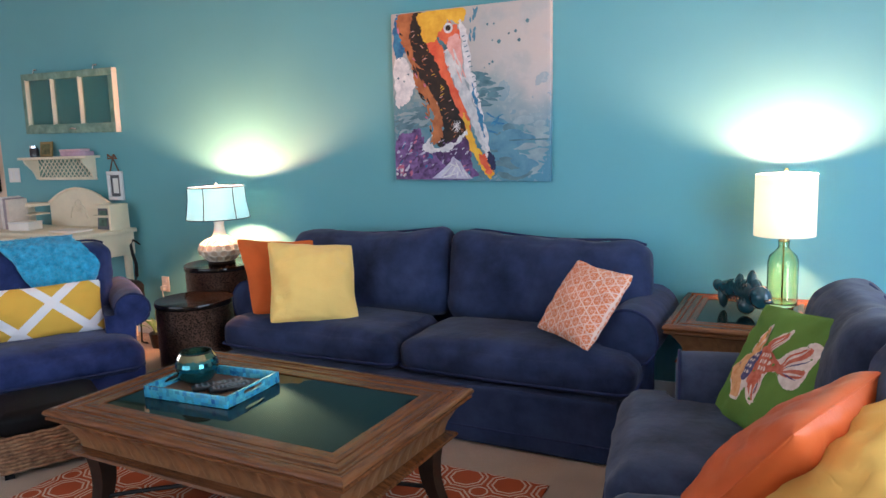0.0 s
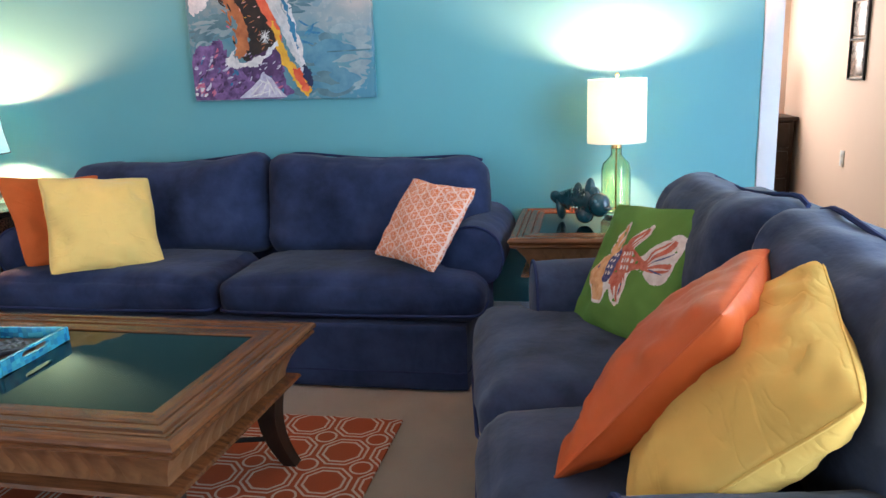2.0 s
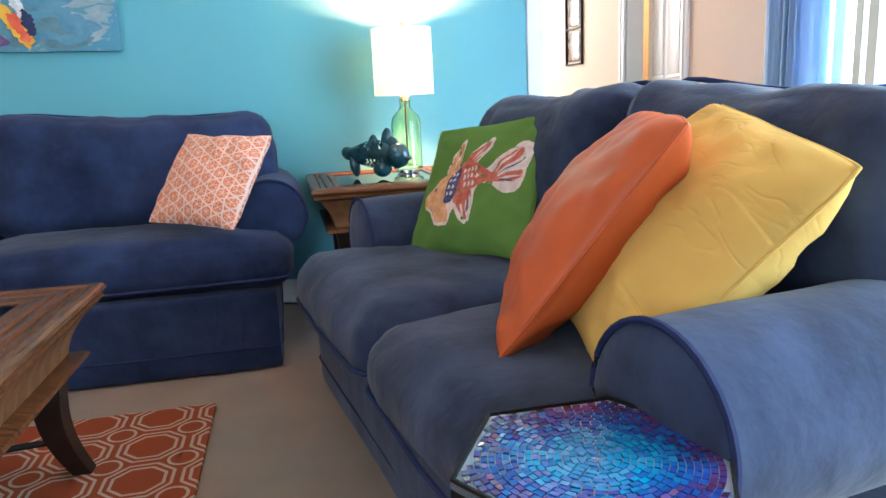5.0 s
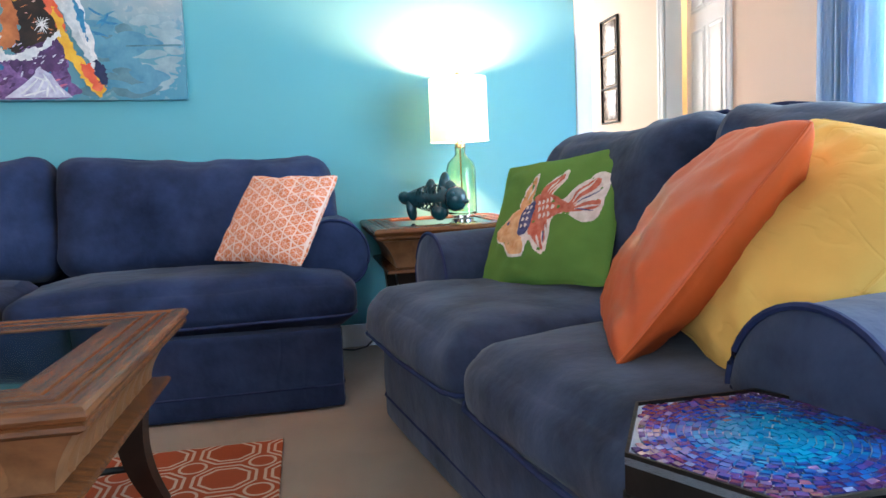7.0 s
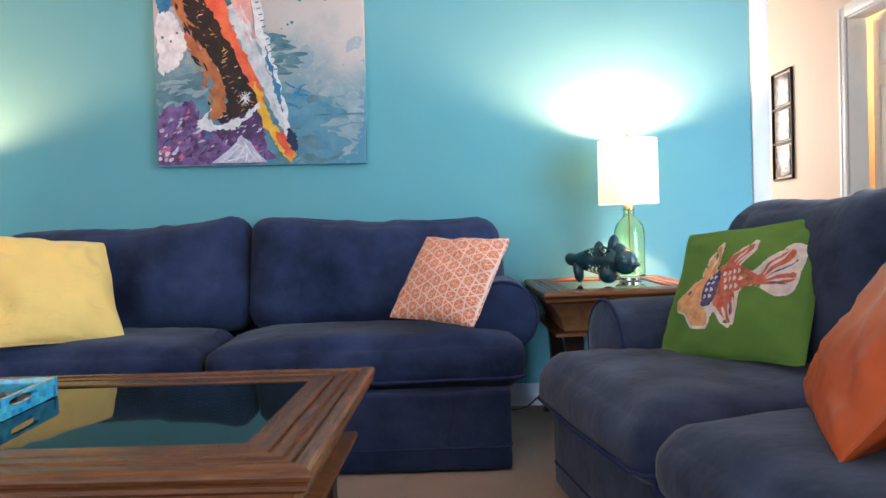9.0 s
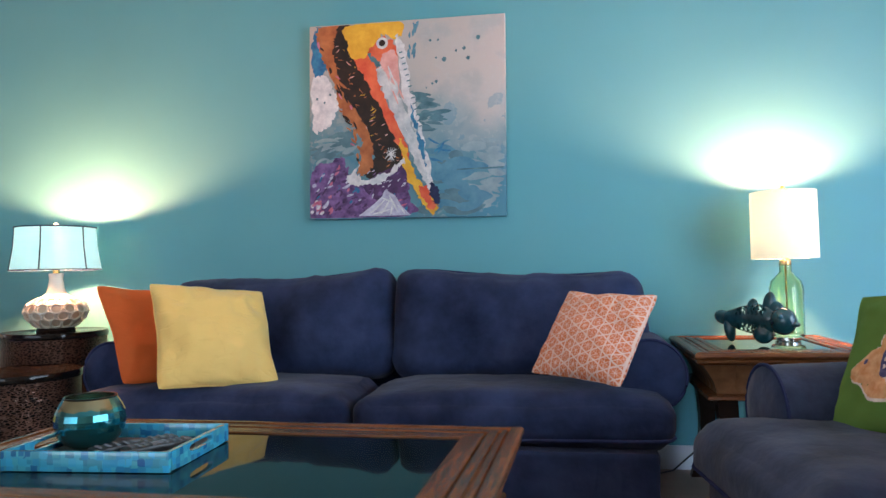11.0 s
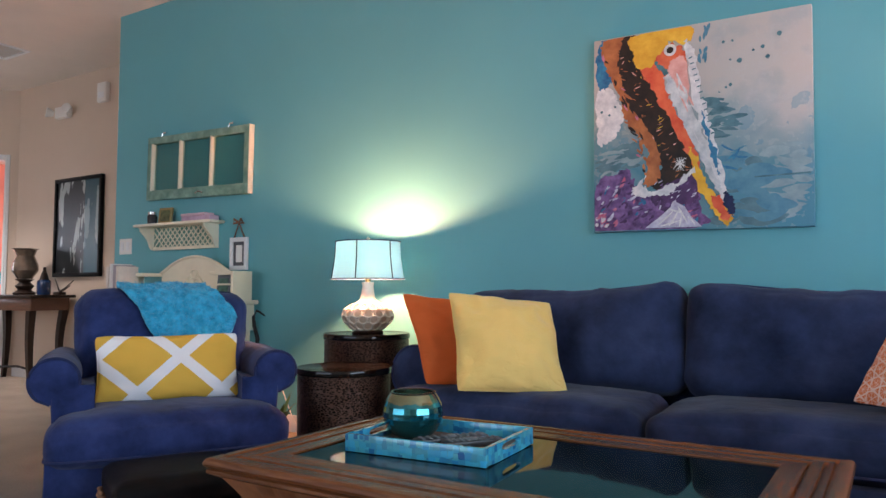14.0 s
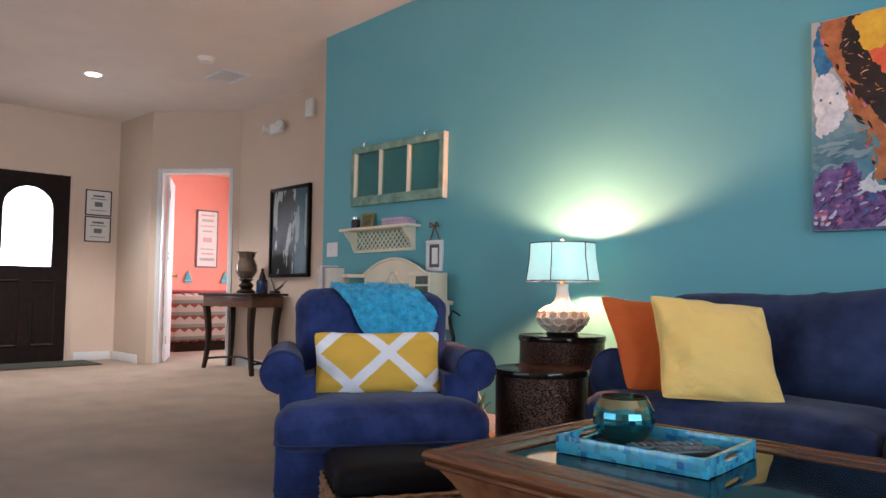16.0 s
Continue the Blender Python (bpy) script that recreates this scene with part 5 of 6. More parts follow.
for i, (x, y, a, l) in enumerate(((-0.235, 0.02, 52, 0.105), (-0.165, 0.015, 50, 0.085))):
    RC = thing("remote_control", CT @ pose(x, y, 0.5085, 0, 0, a + 3), "black remote control with grey buttons lying in the tray", "remote")
    part("body", box(-l, l, -0.022, 0.022, 0, 0.02, 0.006), REMOTE, RC)
    bm = bmesh.new()
    for q in range(9):
        for p in range(3):
            if q != 4:
                box(-l + 0.02 + q * (l * 2 - 0.04) / 8 - 0.004, -l + 0.02 + q * (l * 2 - 0.04) / 8 + 0.004, -0.013 + p * 0.013 - 0.004, -0.013 + p * 0.013 + 0.004, 0.019, 0.0225, 0, bm=bm)
    part("buttons", bm, GREY, RC, "rows of grey rubber buttons")["kind"] = "stuff"
    part("dial", lathe([(0, 0.019), (0.013, 0.019), (0.012, 0.023), (0, 0.023)], 16), GREY, RC)

# ---- pierced ceramic fish on the end table: one plain mesh ----
bm = bmesh.new()
nu, nv = 30, 20
grid = []
for i in range(nu + 1):
    t = i / nu
    x = -0.15 + 0.30 * t
    prof_ = 0.018 + 0.062 * math.sin(math.pi * min(1, 0.12 + t * 0.98)) ** 0.8 * (0.45 + 0.75 * t) if t < 0.97 else 0.03
    ring_ = []
    for j in range(nv):
        a = 2 * math.pi * j / nv
        ring_.append(bm.verts.new((x, prof_ * 0.62 * math.cos(a), 0.105 + prof_ * math.sin(a))))
    grid.append(ring_)
for i in range(nu):
    for j in range(nv):
        hole_ = 6 <= i <= 19 and 1 <= (j % 10) <= 8 and (i + j) % 2 == 0
        if not hole_:
            bm.faces.new((grid[i][j], grid[i][(j + 1) % nv], grid[i + 1][(j + 1) % nv], grid[i + 1][j]))
bm.faces.new(grid[0])
bm.faces.new(grid[-1])


def lump(at, r, sx=1.0, sy=1.0, sz=1.0, rot=0.0):
    bmesh.ops.create_uvsphere(bm, u_segments=14, v_segments=9, radius=r, matrix=Matrix.Translation(at) @ Matrix.Rotation(rot, 4, "Y") @ Matrix.Diagonal((sx, sy, sz, 1)))


lump((-0.165, 0, 0.108), 0.044, 1.0, 0.45, 0.72, 0.25)
lump((-0.135, 0, 0.058), 0.052, 0.48, 0.5, 1.15, -0.15)
lump((-0.025, 0, 0.150), 0.044, 0.62, 0.32, 1.05, 0.2)
lump((0.052, 0, 0.168), 0.050, 0.60, 0.32, 1.15, 0.15)
lump((0.080, 0, 0.150), 0.040, 0.9, 0.5, 0.9)
lump((0.022, 0, 0.045), 0.048, 0.95, 0.9, 0.95)
lump((0.110, 0, 0.100), 0.064, 0.90, 0.75, 0.92)
lump((0.160, 0, 0.088), 0.024, 0.9, 1.0, 0.5)
lump((0.12, -0.043, 0.122), 0.012)
bm.transform(Matrix.Translation((0, 0, -min(v.co.z for v in bm.verts))))
FF = part("fish_figurine", bm, CERAM, sharp=60, m=pose(-0.245, 3.46, 0.6205, 0, 0, -42) @ Matrix.Scale(0.93, 4))
tagged(FF, "dark teal glazed ceramic fish with pierced body on the end table", "figurine")

# ---- throw and ottoman by the armchair ----
TH = thing("throw_blanket", CH, "turquoise plush throw draped over the armchair back", "blanket")
bm = bmesh.new()
path = [(0.305, 0.665, 0), (0.32, 0.76, 0), (0.345, 0.86, 0), (0.395, 0.935, 0.0), (0.49, 0.962, 0.0), (0.62, 0.945, 0.0), (0.735, 0.86, 0.0), (0.75, 0.70, 0.0)]
pts = []
for (y0, z0, s0), (y1, z1, s1) in zip(path, path[1:]):
    for k in range(8):
        t = k / 8
        pts.append((y0 + (y1 - y0) * t, z0 + (z1 - z0) * t))
pts.append(path[-1][:2])
cols = 40
gridt = []
for i, (y, z) in enumerate(pts):
    f = i / (len(pts) - 1)
    row = []
    for j in range(cols + 1):
        s = j / cols
        hang = max(0, 1 - f * 1.9)
        x = -0.21 + 0.40 * s + hang * (0.17 - 0.06 * s) + 0.05 * s * math.sin(math.pi * min(1, f * 2.2))
        zz = z + max(0, 1 - f * 3.2) * (0.02 * math.sin(s * 7) + 0.07 * max(0, s - 0.7) ** 2 * 11 + 0.03 * max(0, 0.2 - s) * 5)
        e = noise.noise_vector(Vector((x * 9, y * 9, z * 9)))
        e2 = noise.noise_vector(Vector((x * 45, y * 45, z * 45)))
        row.append((x + e.x * 0.012, y + e.y * 0.014 - 0.008 + e2.y * 0.006, zz + e.z * 0.012 + e2.z * 0.006))
    gridt.append(row)
va = [[bm.verts.new(p) for p in row] for row in gridt]
vb = [[bm.verts.new((p[0], p[1] + (0.012 if i < 28 else -0.012), p[2] - 0.014)) for p in row] for i, row in enumerate(gridt)]
for i in range(len(pts) - 1):
    for j in range(cols):
        bm.faces.new((va[i][j], va[i + 1][j], va[i + 1][j + 1], va[i][j + 1]))
        bm.faces.new((vb[i][j], vb[i][j + 1], vb[i + 1][j + 1], vb[i + 1][j]))
rim = [(i, 0) for i in range(len(pts))] + [(len(pts) - 1, j) for j in range(1, cols + 1)] + [(i, cols) for i in range(len(pts) - 2, -1, -1)] + [(0, j) for j in range(cols - 1, 0, -1)]
for (a, b), (c, d_) in zip(rim, rim[1:] + rim[:1]):
    bm.faces.new((va[a][b], va[c][d_], vb[c][d_], vb[a][b]))
part("cloth", bm, THROW, TH, sharp=80)
bm = bmesh.new()
rng = random.Random(3)
for k in range(9000):
    i, j = rng.randrange(len(pts) - 1), rng.randrange(cols)
    p = Vector(gridt[i][j]).lerp(Vector(gridt[i + 1][j + 1]), rng.random())
    n_ = (Vector(gridt[i][j + 1]) - Vector(gridt[i][j])).cross(Vector(gridt[i + 1][j]) - Vector(gridt[i][j])).normalized()
    if n_.y > 0 and i < 26 or n_.z < -0.2:
        n_ = -n_
    tip = p + n_ * rng.uniform(0.005, 0.011) + Vector((rng.uniform(-1, 1), rng.uniform(-1, 1), rng.uniform(-1.4, 0.6))) * 0.008
    s = Vector((rng.uniform(-1, 1), rng.uniform(-1, 1), rng.uniform(-1, 1))) * 0.0025
    bm.faces.new([bm.verts.new(q) for q in (p - s, p + s, tip)])
part("fuzz", bm, THROW, TH, "fluffy turquoise pile", sharp=80)["kind"] = "stuff"

OT = thing("ottoman", pose(-3.17, 1.74, 0, 0, 0, 62) @ pose(0.24, 0.22, 0), "woven seagrass ottoman with black leather cushion in front of the armchair", "ottoman")
part("core", box(-0.225, 0.225, -0.205, 0.205, 0.03, 0.19), WICKER, OT, "woven seagrass box")
for k in range(10):
    z = 0.035 + k * 0.0175
    bm = bmesh.new()
    pts = []
    for i in range(96):
        t = i / 96 * 4
        q, f = int(t), t - int(t)
        cs = ((-1, -1), (1, -1), (1, 1), (-1, 1))
        x = cs[q][0] + (cs[(q + 1) % 4][0] - cs[q][0]) * f
        y = cs[q][1] + (cs[(q + 1) % 4][1] - cs[q][1]) * f
        wv = 0.004 * math.sin(i * math.pi / 2 + k * math.pi)
        pts.append((x * (0.228 + wv), y * (0.208 + wv), z + 0.002 * math.sin(i * 1.3 + k)))
    part("woven_strand", tube(pts, 0.0085, 6, True), WICKER, OT, sharp=80)
for sx in (-1, 1):
    for sy in (-1, 1):
        part("foot", box(sx * 0.2 - 0.02, sx * 0.2 + 0.02, sy * 0.18 - 0.02, sy * 0.18 + 0.02, 0, 0.035), BLACK, OT)
part("cushion", softbox(0, 0, 0.24, 0.45, 0.41, 0.10, 0.035, 0.015, 0.0, 0.004, 12, 3), BLACK, OT, "black leather cushion")

# ---- left part of the teal wall ----
WN = thing("window_sash", pose(-5.34, W - 0.003, 1.865, 0, 1.2, 0), "old sage and white window sash hung on the teal wall", "window sash")
ww, wh = 0.555, 0.245
part("rail", box(-ww, ww, -0.045, 0, wh - 0.055, wh, 0.004), SAGE, WN, "weathered sage top rail")
part("rail", box(-ww, ww, -0.045, 0, -wh, -wh + 0.075, 0.004), SAGE, WN, "weathered sage bottom rail")
for s in (-1, 1):
    part("stile", box(s * ww - (0.05 if s > 0 else 0), s * ww + (0.05 if s < 0 else 0), -0.044, -0.001, -wh + 0.075, wh - 0.055, 0.003), SAGE, WN, "chipped painted stile")
part("side_edge", box(ww, ww + 0.006, -0.045, 0, -wh, wh, 0.001), CREAMW, WN, "white painted sash edge")
for x in (-0.50, -0.175, 0.165):
    part("muntin", box(x - 0.010, x + 0.010, -0.047, -0.006, -wh + 0.07, wh - 0.05, 0.004), CREAMW, WN, "white painted bar")
for x0, x1 in ((-0.490, -0.185), (-0.165, 0.155), (0.175, 0.505)):
    part("pane", box(x0, x1, -0.022, -0.019, -wh + 0.07, wh - 0.05), PANE, WN).visible_shadow = False
for x in (-0.42, 0.32):
    part("hook", tube([(x, -0.02, wh), (x + 0.01, -0.02, wh + 0.03), (x + 0.05, -0.02, wh + 0.03)], 0.007, 6), CHROME, WN)
part("latch", tube([(0.02, -0.05, -wh + 0.03), (0.06, -0.06, -wh + 0.04), (0.10, -0.05, -wh + 0.03)], 0.007, 6), CHROME, WN)

SHF = thing("wall_shelf", pose(-5.49, W - 0.003, 1.36), "cream wooden wall shelf with green lattice back", "shelf")
part("board", box(-0.43, 0.43, -0.14, 0, 0.055, 0.075, 0.004), CREAMW, SHF)
for s in (-1, 1):
    bm = prism([(0, 0), (-0.0, 0.055), (-0.135, 0.055), (-0.12, 0.02), (-0.06, -0.04), (-0.03, -0.11), (0, -0.12)], -0.008, 0.008)
    bm.transform(Matrix.Translation((s * 0.36, 0, 0)) @ Matrix.Rotation(radians(90), 4, "Z"))
    part("bracket", bm, CREAMW, SHF)
part("bottom_rail", box(-0.35, 0.35, -0.02, 0, -0.12, -0.095, 0.003), CREAMW, SHF)
part("back_panel", box(-0.35, 0.35, -0.006, 0, -0.095, 0.055), SAGE, SHF, "sage green back panel")
for i in range(-1, 14):
    for s in (-1, 1):
        x = -0.33 + i * 0.052
        a, b = (x, -0.093), (x + 0.145, 0.053)
        if s < 0:
            a, b = (x + 0.145, -0.093), (x, 0.053)
        def cut(p, q):
            if abs(p[0]) <= 0.35:
                return p
            lim = math.copysign(0.35, p[0])
            return (lim, p[1] + (q[1] - p[1]) * (lim - p[0]) / (q[0] - p[0]))
        if max(abs(a[0]), abs(b[0])) > 0.5 or (abs(a[0]) > 0.35 and abs(b[0]) > 0.35):
            continue
        a, b = cut(a, b), cut(b, a)
        part("lattice_slat", tube([(a[0], -0.010 - 0.003 * s, a[1]), (b[0], -0.010 - 0.003 * s, b[1])], 0.006, 4), CREAMW, SHF)
jar = thing("glass_jar", pose(-5.78, W - 0.075, 1.4355), "small dark glass jar with silver lid on the shelf", "jar")
part("jar", lathe([(0, 0), (0.035, 0), (0.038, 0.06), (0.03, 0.075), (0, 0.075)], 18), mat("dark_jar_glass", (0.03, 0.03, 0.035), 0.1, 0.2, 20), jar)
part("lid", lathe([(0, 0.075), (0.032, 0.075), (0.032, 0.095), (0, 0.097)], 18), CHROME, jar)
pf = thing("picture_frame", pose(-5.65, W - 0.06, 1.4355, -8, 0, 8), "small gold picture frame standing on the shelf", "picture frame")
part("frame", box(-0.065, 0.065, -0.008, 0.008, 0, 0.125, 0.003), mat("old_gold", (0.30, 0.22, 0.09), 0.4, 0.3, 20, metal=0.5), pf)
part("print", box(-0.045, 0.045, -0.0115, -0.0085, 0.02, 0.105), mat("olive_print", (0.12, 0.12, 0.05), 0.6, 0.5, 30), pf)
bx = thing("keepsake_box", pose(-5.24, W - 0.075, 1.4355), "flat lilac keepsake box on the shelf", "box")
part("body", box(-0.15, 0.15, -0.045, 0.045, 0, 0.035, 0.006), mat("lilac_card", (0.52, 0.36, 0.47), 0.6, 0.15, 18), bx)
part("lid", box(-0.155, 0.1, -0.048, 0.048, 0.035, 0.055, 0.006), mat("pink_card", (0.62, 0.45, 0.52), 0.6, 0.15, 18), bx)
hg = thing("framed_print", pose(-4.9, W - 0.003, 1.19), "small white framed print hung from a brown bow", "picture frame")
for x0, x1, z0, z1 in ((-0.085, 0.085, -0.115, -0.085), (-0.085, 0.085, 0.085, 0.115), (-0.085, -0.058, -0.085, 0.085), (0.058, 0.085, -0.085, 0.085)):
    part("frame_rail", box(x0, x1, -0.022, 0, z0, z1, 0.003), WHITE, hg)
part("mat_board", box(-0.058, 0.058, -0.008, 0, -0.085, 0.085), mat("grey_mat_board", (0.10, 0.10, 0.11), 0.7, 0.1, 9), hg)
part("print", box(-0.03, 0.03, -0.011, -0.0085, -0.06, 0.06), PAPER, hg)
part("ribbon", tube([(-0.05, -0.01, 0.115), (0, -0.014, 0.22), (0.05, -0.01, 0.115)], 0.006, 6), mat("brown_ribbon", (0.16, 0.08, 0.05), 0.8, 0.2, 30), hg, "brown ribbon")
for s in (-1, 1):
    part("bow", tube([(0, -0.016, 0.22), (s * 0.035, -0.03, 0.245), (s * 0.05, -0.02, 0.215), (0, -0.016, 0.22)], 0.008, 6), mat("brown_bow", (0.18, 0.09, 0.055), 0.8, 0.2, 30), hg)


def plate(name, x, z, w, h, holes, label, y=W, category="switch"):
    ob = thing(name, pose(x, y - 0.002, z), label, category)
    part("plate", box(-w / 2, w / 2, -0.007, 0, -h / 2, h / 2, 0.003), PLASTIC, ob)
    for cx_, cz_, ww_, hh_ in holes:
        part("rocker", box(cx_ - ww_ / 2, cx_ + ww_ / 2, -0.011, -0.0072, cz_ - hh_ / 2, cz_ + hh_ / 2, 0.0015), WHITE, ob)
    return ob


plate("light_switch", -6.20, 1.285, 0.155, 0.125, [(-0.035, 0, 0.035, 0.07), (0.035, 0, 0.035, 0.07)], "white double light switch plate on the teal wall")
plate("wall_outlet", -4.45, 0.42, 0.08, 0.12, [(0, 0.025, 0.035, 0.03), (0, -0.025, 0.035, 0.03)], "white wall outlet with a plug and cord", category="outlet")
OC = thing("power_cord", pose(-4.45, W - 0.03, 0.42), "thin white lamp cord with plug", "cord")
part("plug", box(-0.015, 0.015, -0.02, 0.018, -0.045, -0.01, 0.004), PLASTIC, OC)
part("cable", tube([(0, -0.015, -0.045), (0.03, -0.03, -0.15), (0.12, -0.03, -0.32), (0.22, -0.05, -0.405), (0.5, -0.08, -0.41)], 0.004, 6), PLASTIC, OC)
OC2 = thing("power_cord", pose(-0.55, W - 0.05, 0.006), "thin dark lamp cord on the carpet by the wall", "cord")
part("cable", tube([(0.25, 0.02, 0.3), (0.12, 0.02, 0.1), (0.0, 0, 0.0), (-0.06, -0.05, 0.0), (-0.15, 0.0, 0.0)], 0.004, 6), REMOTE, OC2)

# cream desk with a hutch behind the armchair
DK = thing("writing_desk", pose(-5.27, 3.58, 0), "cream painted desk with arched carved hutch against the teal wall", "desk")
part("desktop", box(-0.60, 0.60, -0.25, 0.25, 0.835, 0.865, 0.006), CREAMW, DK)
part("apron", box(-0.57, 0.57, -0.22, 0.24, 0.66, 0.834, 0.003), CREAMW, DK)
for i, x in enumerate((-0.37, 0.0, 0.37)):
    dr = part("drawer", box(x - 0.17, x + 0.17, -0.232, -0.2205, 0.68, 0.82, 0.004), CREAMW, DK)
    part("knob", lathe([(0, 0), (0.008, 0), (0.014, 0.016), (0, 0.022)], 12), BRASS, dr, m=pose(x, -0.232, 0.75, 90, 0, 0))
for sx in (-1, 1):
    for sy in (-1, 1):
        part("leg", lathe([(0, 0), (0.018, 0), (0.026, 0.3), (0.03, 0.62), (0.032, 0.659), (0, 0.659)], 12), CREAMW, DK, m=pose(sx * 0.54, sy * 0.19, 0))
arch = [(-0.36, 0.867), (-0.36, 1.06)] + [(-0.33 + 0.66 * t, 1.06 + 0.115 * math.sin(math.pi * t) ** 0.7) for t in [i / 16 for i in range(1, 16)]] + [(0.36, 1.06), (0.36, 0.867)]
bm = prism(arch, 0.2, 0.23)
part("hutch_back", bm, CREAMW, DK, "arched cream back panel")
part("hutch_trim", tube([(x, 0.195, z) for x, z in arch[1:-1]], 0.011, 8), CREAMW, DK)
for s in (-1, 1):
    part("scroll", tube([(s * 0.02 + s * 0.075 * t * (1.3 - math.cos(5.5 * t) * 0.25), 0.195, 0.985 + 0.05 * math.sin(5.5 * t)) for t in [i / 16 for i in range(17)]], 0.007, 6), CREAMW, DK, "carved scroll")
    part("hutch_side", box(s * 0.575 - 0.012, s * 0.575 + 0.012, 0.03, 0.2, 0.866, 1.06, 0.004), CREAMW, DK)
    part("hutch_rail", box(min(s * 0.36, s * 0.563), max(s * 0.36, s * 0.563), 0.03, 0.2, 1.035, 1.06, 0.003), CREAMW, DK)
    part("hutch_shelf", box(min(s * 0.37, s * 0.56), max(s * 0.37, s * 0.56), 0.03, 0.2, 0.965, 0.977), CREAMW, DK)
part("scroll", tube([(0.035 * math.sin(t), 0.195, 1.02 + 0.06 * (1 - math.cos(t)) * 0.5) for t in [2 * math.pi * i / 16 for i in range(16)]], 0.007, 6, True), CREAMW, DK, "carved scroll")
pf = thing("picture_frame", pose(-4.83, 3.66, 0.866, -6, 0, -6), "small dark framed photo with grey mat on the desk", "picture frame")
part("frame", box(-0.075, 0.075, -0.008, 0.008, 0, 0.17, 0.003), GREY, pf)
part("print", box(-0.05, 0.05, -0.0115, -0.0085, 0.025, 0.145), mat("green_photo", (0.08, 0.16, 0.12), 0.4, 0.6, 22), pf)
for i, (x, h_, c) in enumerate(((-5.83, 0.24, (0.62, 0.55, 0.50)), (-5.79, 0.26, (0.75, 0.72, 0.70)), (-5.75, 0.25, (0.35, 0.30, 0.33)), (-5.715, 0.24, (0.7, 0.62, 0.55)))):
    bk = thing("book", pose(x, 3.55, 0.866), "slim book standing upright on the desk", "book", "books on the desk")
    part("cover", box(-0.016, 0.016, -0.08, 0.08, 0, h_, 0.002), mat("book_cover", c, 0.6, 0.1, 20), bk)
    part("pages", box(-0.012, 0.012, 0.0805, 0.083, 0.004, h_ - 0.004), PAPER, bk)
pp = thing("paper_box", pose(-5.55, 3.50, 0.866, 0, 0, 12), "low white paper box on the desk", "box")
part("body", box(-0.10, 0.10, -0.07, 0.07, 0, 0.055, 0.004), PAPER, pp)
part("lid", box(-0.104, 0.104, -0.074, 0.074, 0.055, 0.066, 0.004), WHITE, pp)
ps = thing("paper_stack", pose(-5.0, 3.50, 0.866, 0, 0, -8), "small stack of white papers on the desk", "papers")
for i in range(3):
    part("sheet", box(-0.14, 0.14, -0.09, 0.09, i * 0.0045, i * 0.0045 + 0.004), PAPER, ps, m=pose(0, 0, 0, 0, 0, i * 5))
# slender dark metal garden figure beside the desk: one plain mesh
bm = softbox(-0.03, 0, 0.40, 0.20, 0.09, 0.17, 0.04, 0.01, 0, 0.004, 8, 1, 0)
tube([(0.0, 0, 0.45), (0.03, 0, 0.53), (0.04, 0, 0.62), (0.01, 0, 0.70), (0.0, 0, 0.76), (0.03, 0, 0.80), (0.06, 0, 0.79), (0.10, 0, 0.77)], 0.016, 8, bm=bm, r_end=0.006)
for s in (-1, 1):
    tube([(-0.03 + s * 0.03, s * 0.015, 0.34), (-0.02 + s * 0.03, s * 0.015, 0.16), (-0.03 + s * 0.03, s * 0.015, 0.01), (0.03 + s * 0.03, s * 0.015, 0.006)], 0.007, 6, bm=bm)
bm.transform(Matrix.Translation((0, 0, -min(v.co.z for v in bm.verts))))
tagged(part("garden_figurine", bm, IRON, sharp=60, m=pose(-4.50, 3.62, 0.0)), "slender dark metal garden figurine with curved neck", "figurine")
PLANT = thing("potted_plant", pose(-4.28, 3.62, 0), "small green leafy plant in a dark pot by the wall", "plant")
part("pot", lathe([(0, 0), (0.06, 0), (0.075, 0.11), (0.065, 0.11), (0, 0.1)], 20), DARKW, PLANT)
LEAF = mat("green_leaf", (0.05, 0.13, 0.03), 0.5, 0.4, 20, color2=(0.10, 0.22, 0.06))
rng = random.Random(8)
for i in range(16):
    a, l, q = rng.uniform(0, 6.28), rng.uniform(0.10, 0.2), rng.uniform(0.3, 1.0)
    bm = bmesh.new()
    left, right = [], []
    for k in range(7):
        t = k / 6
        r_ = 0.03 + l * t * q
        z = 0.1 + l * t * (1.3 - 0.9 * t * q)
        w2 = 0.014 * math.sin(math.pi * min(0.98, t + 0.05))
        left.append(bm.verts.new((r_ * math.cos(a) - w2 * math.sin(a), r_ * math.sin(a) + w2 * math.cos(a), z)))
        right.append(bm.verts.new((r_ * math.cos(a) + w2 * math.sin(a), r_ * math.sin(a) - w2 * math.cos(a), z + 0.004)))
    for k in range(6):
        bm.faces.new((left[k], left[k + 1], right[k + 1], right[k]))
    part("leaf", bm, LEAF, PLANT, sharp=80)

# ---- glass doors and vertical blinds in the east wall ----
SD = tagged(new("door_glass"), "white framed sliding glass doors", kind="structure")
for y0, y1 in ((SL0, SL0 + 0.07), ((SL0 + SL1) / 2 - 0.04, (SL0 + SL1) / 2 + 0.04), (SL1 - 0.07, SL1)):
    part("stile", box(EX + 0.02, EX + 0.07, y0 + 0.001, y1 - 0.001, 0.06, SLH - 0.06, 0.004), WHITE, SD)
part("top_rail", box(EX + 0.02, EX + 0.07, SL0 + 0.001, SL1 - 0.001, SLH - 0.06, SLH - 0.001, 0.004), WHITE, SD)
part("sill", box(EX + 0.01, EX + 0.09, SL0 + 0.001, SL1 - 0.001, 0.001, 0.06, 0.004), WHITE, SD)
